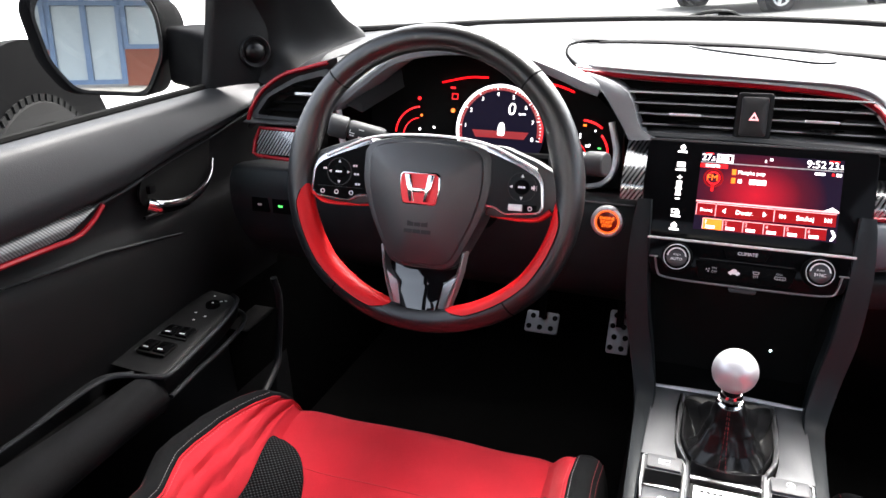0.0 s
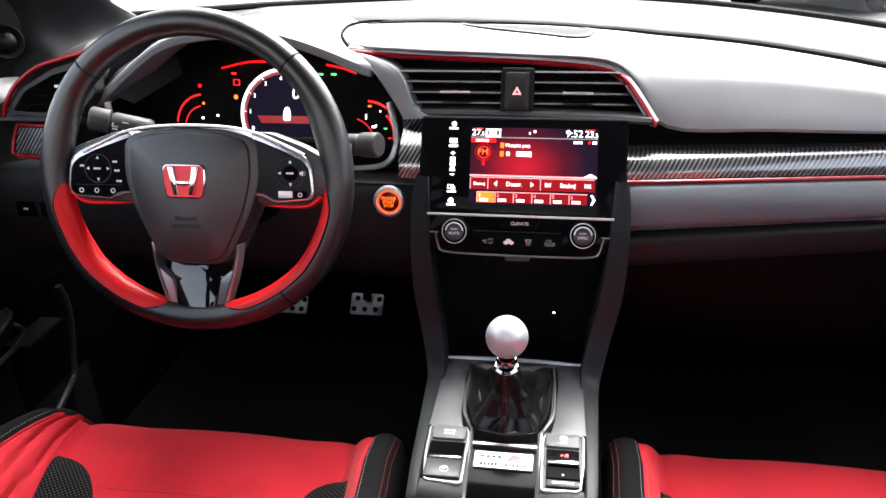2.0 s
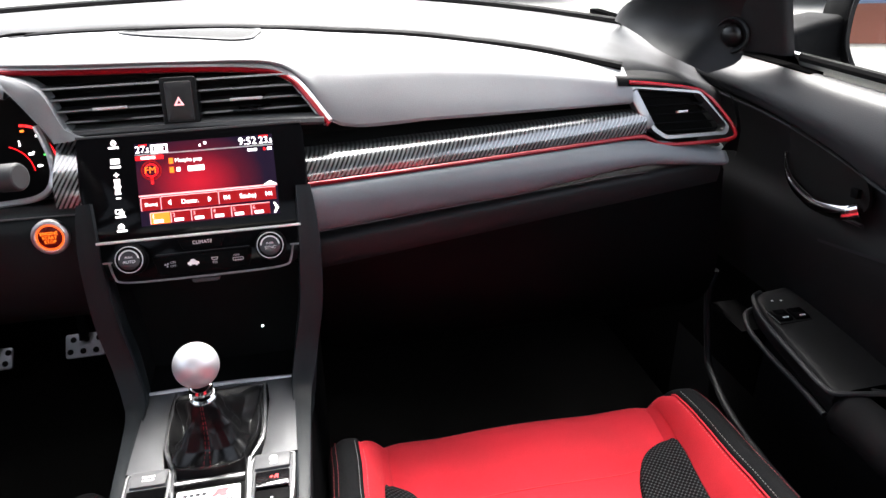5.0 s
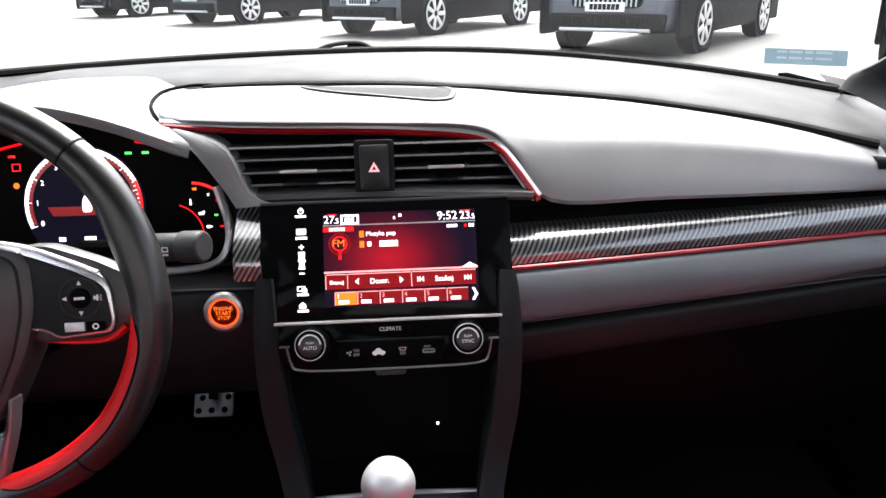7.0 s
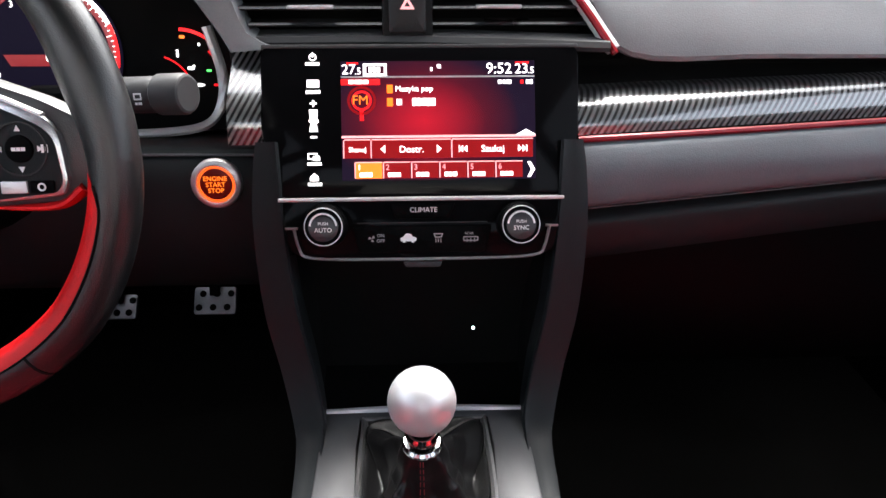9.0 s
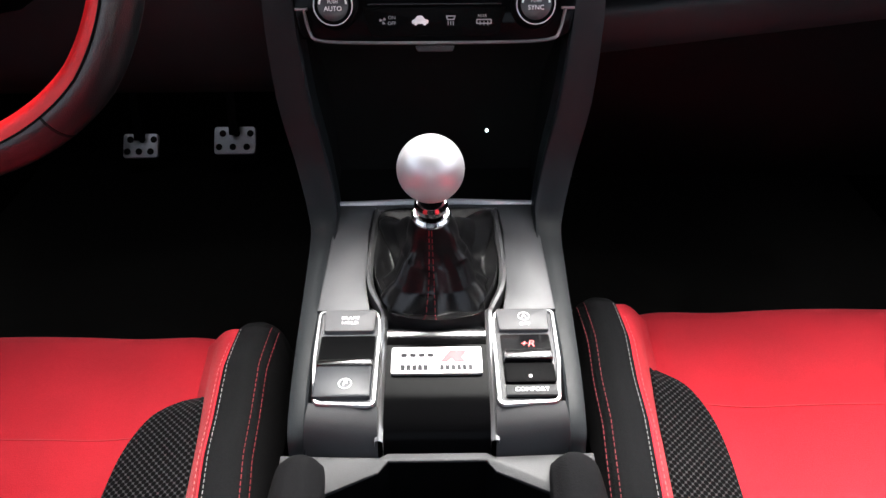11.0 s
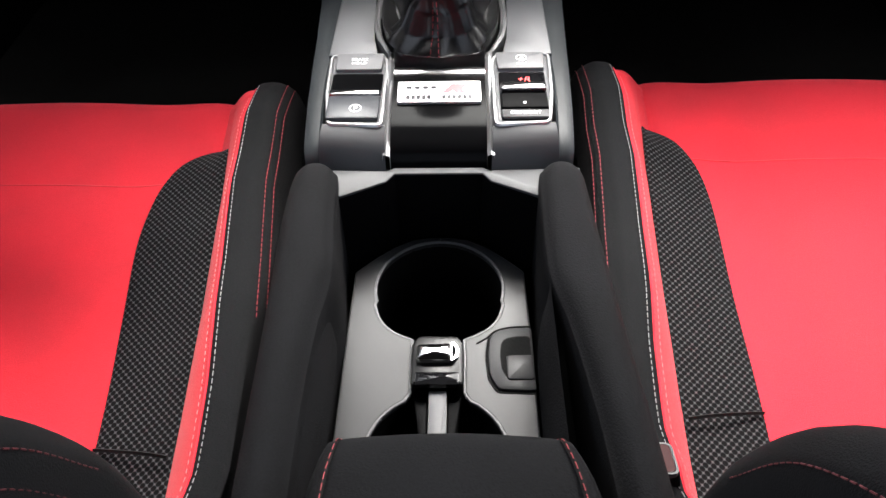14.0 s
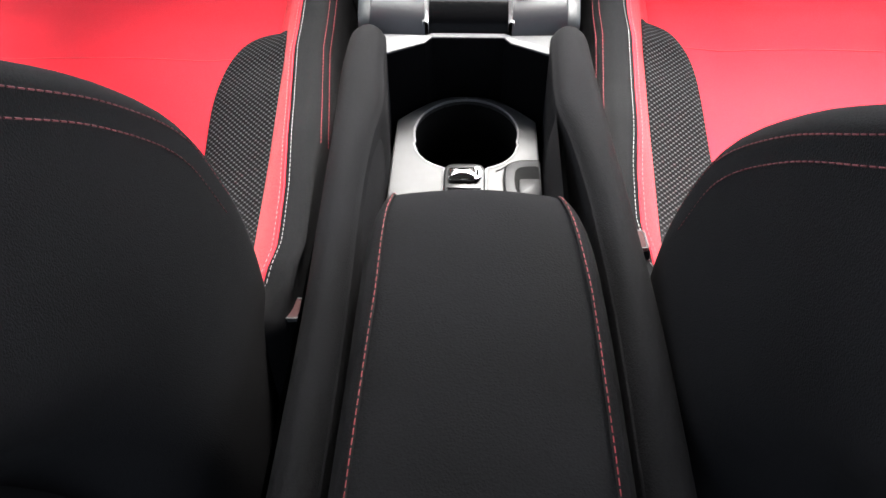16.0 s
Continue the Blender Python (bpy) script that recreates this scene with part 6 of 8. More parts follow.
part("slider", slab(rounded([(-0.0168, -0.2535), (0.0164, -0.2535), (0.0166, -0.221), (0.0125, -0.2155), (-0.0125, -0.2155), (-0.0168, -0.221)], 0.003), TP, -0.03, 0.0085, 0.003), M_LEATHER, tray, "black sliding cup divider")
part("slider_step", slab(rounded([(-0.0150, -0.2535), (0.0146, -0.2535), (0.0146, -0.243), (-0.0150, -0.243)], 0.002), TP, 0.0, 0.0088, 0.002), M_GLOSS, tray)
clip_ = part("clip", slab(rounded([(-0.0135, -0.2385), (0.0085, -0.2385), (0.0105, -0.233), (0.0085, -0.2245), (-0.0135, -0.2255)], 0.003), TP, 0.006, 0.0135, 0.003, dome=0.0012), M_CHROME, tray, "chrome clip")
part("clip_end", hollow(rounded([(0.0085, -0.2385), (0.0125, -0.2355), (0.0135, -0.230), (0.0110, -0.2245), (0.0085, -0.2245)], 0.001), rounded([(0.0092, -0.2368), (0.0112, -0.2345), (0.0118, -0.230), (0.0105, -0.2265), (0.0092, -0.2262)], 0.001), TP, 0.006, 0.0125), M_CHROME, clip_)
part("stem", slab(rounded([(-0.0054, -0.36), (0.0058, -0.36), (0.0058, -0.254), (-0.0054, -0.254)], 0.001), TP, -0.012, 0.003, 0.001), M_BANK, tray, "satin grey rail of the divider")
for s in (-1, 1):
    part("stem_cheek", slab([(s * 0.0062, -0.36), (s * 0.0062, -0.254), (s * 0.0150, -0.254), (s * 0.0112, -0.28), (s * 0.0105, -0.36)], TP, -0.02, -0.002, 0.001), M_HARD, tray)
OUTL = [(0.0612, -0.2045), (0.046, -0.2052), (0.0375, -0.2075), (0.0335, -0.213), (0.0318, -0.227), (0.0328, -0.243), (0.0378, -0.2525), (0.0612, -0.2535)]
ctr = (0.056, -0.229)


def shrink(pts, k):
    return [(min(0.0612, ctr[0] + (u - ctr[0]) * k), ctr[1] + (v - ctr[1]) * k) for u, v in pts]


part("latch_groove", slab(rounded(shrink(OUTL, 1.07), 0.003), TP, -0.001, 0.0004), M_DEEP, tray)
part("latch_frame", slab(rounded(OUTL, 0.003), TP, 0.0, 0.0024, 0.0012), M_TRAY, tray, "rounded satin grey latch frame")
# Flat dark sheet on top of the frame paints the shade of its cavity.
part("latch_pit_shade", slab(rounded(shrink(OUTL, 0.68), 0.003), TP, 0.002, 0.0027), M_DEEP, tray)
part("latch_key", slab(rounded([(0.0435, -0.246), (0.0435, -0.228), (0.0606, -0.2275), (0.0606, -0.246)], 0.002), TP, 0.002, 0.0036, 0.001), M_TRAY, tray)
part("parting_line", sweep(smoothline([(0.025, -0.2165, 0.4082), (0.031, -0.2125, 0.4082), (0.0375, -0.2065, 0.4082), (0.047, -0.2035, 0.4082), (0.0605, -0.2028, 0.4082)], 5), ring(0.0006, 5)), M_DEEP, tray)

# ---- gear lever ----
gear = thing("gear_lever", (-0.002, 0.04, 0.49), "gear lever with a round metal knob and leather gaiter", "gear lever")
part("knob", ball((-0.003, 0.03, 0.590), 0.0231, sz=1.02, seg=40), M_KNOB, gear, "satin aluminium ball knob")
part("collar", turned([(0.0085, 0.0), (0.0115, 0.001), (0.012, 0.005), (0.0105, 0.008), (0.009, 0.0085)], face((-0.003, 0.033, 0.5555), (1, 0, 0), (0, 1, 0.15))), M_CHROME, gear)
part("stem", sweep([(-0.003, 0.034, 0.545), (-0.003, 0.030, 0.572)], ring(0.0085, 16)), M_HARD, gear)
part("collar", turned([(0.0125, 0.0), (0.0142, 0.002), (0.0142, 0.004), (0.0125, 0.006)], face((-0.003, 0.0335, 0.5475), (1, 0, 0), (0, 1, 0.15))), M_CHROME, gear, "chrome ring")
base = smoothline([(x, y, 0) for x, y in ((-0.046, 0.124), (0.0, 0.127), (0.046, 0.124), (0.0485, 0.08), (0.046, 0.035), (0.036, 0.002), (0.033, -0.014), (0.0, -0.022), (-0.033, -0.014), (-0.036, 0.002), (-0.046, 0.035), (-0.0485, 0.08))], 8, True)
rows, steps = [], 36
CORNERS = [math.atan2(y - 0.05, x) for x, y in ((0.046, 0.122), (-0.046, 0.122), (0.038, 0.006), (-0.038, 0.006))]


def between(t, *pts):
    for (t0, v0), (t1, v1) in zip(pts, pts[1:]):
        if t <= t1:
            k = (t - t0) / (t1 - t0)
            return v0 + (v1 - v0) * (3 * k * k - 2 * k ** 3)
    return pts[-1][1]


for k in range(steps + 1):
    t = k / steps
    f = between(t, (0, 1.0), (0.12, 0.99), (0.26, 0.86), (0.42, 0.66), (0.6, 0.50), (0.8, 0.38), (1.0, 0.27))
    z = between(t, (0, 0.484), (0.12, 0.4985), (0.26, 0.4905), (0.42, 0.4985), (0.6, 0.515), (1.0, 0.549))
    r = []
    for p in base:
        a = math.atan2(p.y - 0.05, p.x)
        n1 = noise.noise(Vector((math.cos(a) * 1.5, math.sin(a) * 1.5, t * 1.6 + 3)))
        ridge = sum(math.exp(-(min(abs(a - c), 2 * math.pi - abs(a - c)) / 0.26) ** 2) for c in CORNERS)
        amp = between(t, (0, 0.0), (0.10, 0.0), (0.3, 1.0), (0.6, 0.8), (1.0, 0.0))
        twist = a + 0.5 * t + 0.5 * n1
        pleat = 1 - 2 * abs(math.sin(2.5 * twist + 0.7))
        crease = 1 - 2.8 * abs(noise.noise(Vector((math.cos(a) * 1.6 + 7, math.sin(a) * 1.6, t * 2.0))))
        g = f * (1 + amp * (0.16 * n1 + 0.36 * ridge - 0.08 + 0.08 * pleat + 0.045 * crease))
        round_ = Vector((0.05 * math.cos(a), 0.05 * math.sin(a), 0))
        q = Vector((p.x, p.y - 0.05, 0)).lerp(round_, min(1, t * 1.2))
        r.append((-0.003 * t + q.x * g, 0.05 - 0.0165 * t + q.y * g, z + amp * (0.009 * ridge + 0.003 * n1 + 0.002 * pleat + 0.0015 * crease)))
    rows.append(r)
part("gaiter", loft(rows, 1, 1, close=True), M_LEATHER, gear, "creased black leather gaiter", smooth=60)
for s in (-1, 1):
    col = min((i for i, p in enumerate(base) if p.y < 0), key=lambda i: abs(base[i].x + 0.003 - s * 0.0045))
    line = [Vector(r[col]) + Vector((0, -0.0006, 0.0007)) for r in rows[4:35:2]]
    part("stitching", stitches(smoothline(line, 3), 0.003, 0.0014, 0.00035, (0, -0.6, 0.8)), M_THREAD, gear)

# ---- pedals ----
# Dimmed below bare aluminium: the footwell's shade is put into the colour.
M_PEDAL = mat("dimmed drilled aluminium", (0.32, 0.32, 0.33), 0.45, metal=0.9)
for nm, x, y, z, w, h, ang in (("clutch_pedal", -0.561, 0.845, 0.168, 0.066, 0.046, 42), ("brake_pedal", -0.381, 0.845, 0.178, 0.078, 0.052, 42), ("throttle_pedal", -0.2015, 0.845, 0.182, 0.05, 0.10, 35)):
    pd = thing(nm, (x, y, z), "drilled aluminium " + nm.replace("_", " ") + " with dark round holes", "pedal", "pedals")
    pp = face((x, y, z), (1, 0, 0), (0, math.sin(radians(ang)), math.cos(radians(ang))))
    part("pad", slab(rect(-w / 2, -h / 2, w / 2, h / 2, 0.006), pp, -0.004, 0.003, 0.0015), M_PEDAL, pd)
    part("arm", sweep([(x, y + 0.006, z + 0.01), (x, y + 0.04, z + 0.10), (x, y + 0.07, z + 0.22), (x, 0.935, z + 0.30)], rect(-0.008, -0.012, 0.008, 0.012)), M_HARD, pd)
    nr, nc = (2, 3) if h < 0.06 else (4, 2)
    for i in range(nr):
        for j in range(nc):
            # Raised matt-black discs paint the dark inside of the drilled holes.
            part("hole_disc", slab(circle(-w / 2 + w * (j + 0.5 + 0.25 * (i % 2 - 0.5)) / nc, -h / 2 + h * (i + 0.5) / nr, 0.0064, 14), pp, 0.003, 0.0045, 0.001), M_DEEP, pd)

# ---- seats ----
def lerp_table(y, table):
    """A value off a table of (y, value), falling y."""
    if y >= table[0][0]:
        return table[0][1]
    for (y0, v0), (y1, v1) in zip(table, table[1:]):
        if y >= y1:
            return v0 + (v1 - v0) * (y0 - y) / (y0 - y1)
    return table[-1][1]


M_NETF = weave("black mesh fabric", (0.0018, 0.0018, 0.0019), (0.058, 0.058, 0.061), 0.0040, (0, 0, 45), 0.8, kind="net", spec=0.05)


def seat(at, label, back, low=1.0, outer_side=0, flare=0.0, sweep_out=0.0):
    """A bucket seat, built about its own centre line. flare: how far the door-side bolster leans out; sweep_out: how far its foot follows at the front."""
    s_ = thing("front_seat", (0, 0, 0.12), label, "car seat", "front seats")
    CU = [(0.096, 0.245), (0.104, 0.315), (0.097, 0.366), (0.072, 0.389), (0.02, 0.381), (-0.045, 0.3665), (-0.16, 0.351), (-0.30, 0.342), (-0.40, 0.345), (-0.46, 0.36)]

    def z_at(y):
        top = CU[3:]
        for (y0, z0), (y1, z1) in zip(top, top[1:]):
            if y1 <= y <= y0:
                return z0 + (z1 - z0) * (y0 - y) / (y0 - y1)
        return top[0][1] if y > top[0][0] else top[-1][1]

    slack = 0.0 if outer_side < 0 else 0.007

    def crest_out(y):
        return lerp_table(y, ((0.086, -0.02), (0.066, -0.004), (0.045, -0.002), (0.0, -0.003), (-0.08, 0.001), (-0.14, 0.0087), (-0.20, 0.0168), (-0.26, 0.025), (-0.32, 0.030), (-0.355, 0.026), (-0.385, 0.010), (-0.42, -0.03), (-0.45, -0.06))) - slack * max(0.0, min(1.0, (-0.04 - y) / 0.18))

    def crest_up(y):
        return lerp_table(y, ((0.092, -0.085), (0.086, -0.04), (0.078, -0.004), (0.066, 0.024), (0.045, 0.042), (0.0, 0.055), (-0.08, 0.065), (-0.20, 0.080), (-0.34, 0.085), (-0.385, 0.072), (-0.42, 0.03), (-0.45, -0.02)))

    def foot(y, s):
        x = lerp_table(y, ((0.09, 0.176), (0.034, 0.178), (0.0, 0.180), (-0.08, 0.184), (-0.16, 0.188), (-0.25, 0.193), (-0.36, 0.198), (-0.45, 0.20)))
        return x + (sweep_out * max(0.0, min(1.0, (y + 0.09) / 0.11)) if s == outer_side else 0.0)
    # the door-side bolster bulges out in its middle
    LEAN = ((0.06, 0.1), (0.045, 0.3), (0.02, 0.52), (-0.034, 0.92), (-0.082, 1.0), (-0.11, 0.92), (-0.14, 0.62), (-0.171, 0.28), (-0.24, 0.0))
    cols = (-0.175, -0.15, -0.10, -0.05, 0, 0.05, 0.10, 0.15, 0.175)
    crown = [0.0, 0.004, 0.0015, 0.0035, 0.0045, 0.0035, 0.0015, 0.004, 0.0]
    rows = []
    for i, (y, z) in enumerate(CU):
        wide = 1 + (sweep_out / 0.175 if y > -0.05 else sweep_out / 0.35 if y > -0.2 else 0.0)
        rows.append([(x * (wide if x * outer_side > 0 else 1.0), y - 0.10 * x * x, z + c - (0.004 if abs(x) < 0.13 and i > 4 else 0)) for x, c in zip(cols, crown)])
    top_mesh = loft(rows, 3, 5)
    tree = BVHTree.FromPolygons([v.co.copy() for v in top_mesh.vertices], [tuple(p.vertices) for p in top_mesh.polygons])
    part("cushion", top_mesh, M_RED, s_, "red suede seat cushion")
    # the cross seam lies in the cloth
    seam = [tree.ray_cast(Vector((x, -0.018, 0.6)), Vector((0, 0, -1)))[0] for x in (0.012 * k for k in range(-12, 13))]
    part("seam", sweep(seam, [(-0.0009, -0.001), (0.0009, -0.001), (0.0005, 0.0002), (-0.0005, 0.0002)]), mat("dark red seam", (0.34, 0.012, 0.018), 0.9), s_)
    for s in (-1, 1):
        rows = []
        for y, w, k in ((0.018, 0.010, 0.0), (0.012, 0.028, 0.4), (-0.002, 0.047, 0.8), (-0.025, 0.060, 1), (-0.05, 0.067, 1), (-0.09, 0.070, 1), (-0.16, 0.067, 1), (-0.25, 0.062, 1), (-0.36, 0.058, 1), (-0.45, 0.055, 1)):
            zz, xo = z_at(y), foot(y, s)
            w -= 0.012 * max(0.0, min(1.0, (y + 0.25) / 0.15)) * (w > 0.02 and slack > 0 and s != outer_side)
            xi, k = xo - w, k * (1 - 0.4 * max(0.0, min(1.0, (-0.1 - y) / 0.12)))
            rows.append([(s * (xi - 0.001), y, zz - 0.004), (s * (xi + 0.002), y, zz + 0.006 * k), (s * (xi + w * 0.3), y, zz + 0.011 * k), (s * (xi + w * 0.65), y, zz + 0.016 * k), (s * (xo - 0.003), y, zz + 0.020 * k + 0.002), (s * (xo + 0.001), y, zz + 0.017 * k)])
        part("mesh_insert", loft(rows, 3, 4), M_NETF, s_, "black mesh fabric insert")
        crease = [(s * (foot(-0.262, s) - w), -0.262 - 0.004 * k, z_at(-0.262) + h) for k, (w, h) in enumerate(((0.060, 0.008), (0.04, 0.0135), (0.02, 0.018), (0.003, 0.021)))]
        part("crease", sweep(smoothline(crease, 4), [(-0.0014, -0.001), (0.0014, -0.001), (0.0, 0.0006)]), M_DEEP, s_)
        red, blk, crest, st1, st0, st2 = [], [], [], [], [], []
        for i in range(91):
            y = 0.09 - 0.54 * (i / 90) ** 1.25
            lean = flare * lerp_table(y, LEAN) if s == outer_side else 0.0
            zz, h, o, f = z_at(y), crest_up(y), crest_out(y) + lean, foot(y, s)
            c = 0.2045 + o
            gap = 0.0045
            lo = min(0.012, h * 0.5)
            slope = [(s * (f - 0.026), y, zz - 0.014)]
            for k in range(13):
                t = k / 12
                bulge, fold = 0.006 * math.sin(math.pi * t), 0.0
                if s == outer_side and flare > 0.02:
                    # slack cloth on the door-side bolster gathers in long folds that fan out from its tip
                    fold = 0.010 * (1 - abs(math.sin(math.pi * (2.6 * t + 0.2 + 0.22 * math.sin(y * 24 + 4 * t))))) ** 2 * math.sin(math.pi * t) ** 0.5 * max(0.0, min(1.0, (0.08 - y) / 0.03)) * max(0.25, min(1.0, (y + 0.26) / 0.14))
                q = f - 0.003 + (c - f + 0.003) * t
                slope.append((s * (q + 0.6 * fold), y, zz + lo + (h - lo) * t + bulge - 0.8 * fold))
            red.append(slope)
            e = min(0.0, 0.262 - (0.247 + o)) if s != outer_side else 0.0
            w = 1 + 3 * lean
            blk.append([(s * (c - 0.001), y, zz + h - 0.001), (s * (c + gap * 0.6), y, zz + h + 0.0055), (s * (c + (gap + 0.006) * w), y, zz + h + 0.008), (s * (c + 0.022 * w), y, zz + h + 0.007), (s * (c + 0.034 * w + e), y, zz + h - 0.006), (s * (c + 0.0415 * w + e), y, zz + h * 0.5 - 0.03), (s * (c + 0.0425 * w + e), y, zz - 0.075), (s * (c + 0.03 * w + e), y, zz - 0.14)])
            crest.append((s * c, y, zz + h + 0.0012))
            st0.append((s * (c - 0.004), y, zz + h - 0.0008))
            st1.append((s * (c + gap), y, zz + h + 0.0072))
            st2.append((s * (c + 0.028), y, zz + h + 0.0048))
        part("red_bolster", loft(red, 2, 1), M_RED, s_, "red suede bolster face")
        part("black_bolster", loft(blk, 4, 1), M_BLACKF, s_, "black suede bolster")
        part("piping", sweep(crest[11:], ring(0.0013, 6)), M_RED, s_)
        part("stitching", stitches(st0[15:], 0.0024, 0.0018, 0.00022), mat("pink thread", (0.5, 0.12, 0.12), 0.7), s_, "pale red stitching")
        part("stitching", stitches(st1[13:], 0.0026, 0.0014, 0.00028), M_WTHREAD, s_, "pale grey stitching")
        for d in (0.0, 0.0065):
            line = [(x + s * d * 0.8, y, z - d * 0.9) for x, y, z in st2 if 0.055 > y > -0.22]
            part("stitching", stitches(line, 0.0027, 0.0014, 0.0003, (s * 0.6, 0, 0.8)), M_THREAD, s_, "red stitching")
    # backrest
    B = [(y + back, 0.36 + (z - 0.36) * low) for y, z in ((-0.354, 0.36), (-0.347, 0.417), (-0.344, 0.474), (-0.353, 0.53), (-0.378, 0.593), (-0.424, 0.65), (-0.475, 0.697), (-0.53, 0.745), (-0.62, 0.82), (-0.70, 0.88))]
    for s in (-1, 1):
        rows = []
        for i, (y, z) in enumerate(B):
            o = 0.2365 - 0.012 * max(0, (z - 0.60) / 0.25) - 0.04 * max(0, (z - 0.75) / 0.12)
            rows.append([(s * 0.155, y - 0.055, z), (s * 0.19, y - 0.01, z), (s * 0.214, y, z), (s * 0.230, y - 0.006, z - 0.002), (s * o, y - 0.024, z - 0.006), (s * (o + 0.003), y - 0.10, z - 0.02), (s * (o - 0.006), y - 0.15, z - 0.02), (s * 0.19, y - 0.18, z - 0.02)])
        part("back_bolster", loft(rows, 4, 4), M_BLACKF, s_, "black suede backrest bolster")
        for d in (0.0, 0.014):
            part("stitching", stitches(smoothline([(s * (0.2345 + 0.14 * d), y - 0.012 - d, z - 0.003) for y, z in B[3:8]], 6), 0.003, 0.0014, 0.00034, (s, 0, 0.1)), M_THREAD_SHADE, s_, "red stitching")
    rows = [[(x, y - 0.055 + 0.02 * abs(x) / 0.16, z) for x in (-0.165, -0.08, 0, 0.08, 0.165)] for y, z in B]
    part("back_cushion", loft(rows, 3, 3), M_RED, s_, "red suede backrest")
    part("back_shell", loft([[(x, y - 0.19, z - 0.02) for x in (-0.2, -0.1, 0, 0.1, 0.2)] for y, z in B], 2, 3), M_HARD, s_, "black seat back shell")
    part("seat_base", box(-0.2, -0.42, 0.12, 0.2, 0.03, 0.29), M_DEEP, s_)
    s_.location = at
    return s_


seat((-0.366, 0.0, 0.12), "red and black suede bucket seat before the wheel", 0.0, 1.0, -1, 0.050, 0.028)
seat((0.356, 0.028, 0.12), "red and black suede bucket seat beside the console", -0.028, 0.96, 1, 0.006, 0.012)
for x, y, z in ((-0.113, -0.368, 0.405), (0.1215, -0.316, 0.424)):
    bk = thing("belt_buckle", (x, y, z), "black seat belt buckle with a pale edge beside the console", "belt buckle", "belt buckles")
    bp_ = face((x, y, z), (0, -1, 0.2), (0, 0.3, 1))
    part("casing", slab(rounded([(-0.012, -0.06), (0.012, -0.06), (0.012, 0.006), (0.008, 0.012), (-0.008, 0.012), (-0.012, 0.006)], 0.003), bp_, -0.007, 0.007, 0.002), M_HARD, bk)
    top_ = face(bp_ @ Vector((0, 0.0125, 0)), (0, -1, 0.2), bp_.to_3x3() @ Vector((0, 0, 1)))
    part("rim", hollow(rect(-0.0105, -0.0062, 0.0105, 0.0062, 0.004), rect(-0.0094, -0.005, 0.0094, 0.005, 0.0035), top_, -0.002, 0.0012), M_SATIN, bk, "pale worn edge")
    part("release", slab(rect(-0.009, -0.0046, 0.009, 0.0046, 0.003), top_, -0.002, 0.0004), mat("dark red plastic", (0.022, 0.002, 0.0025), 0.6, spec=0.1), bk)

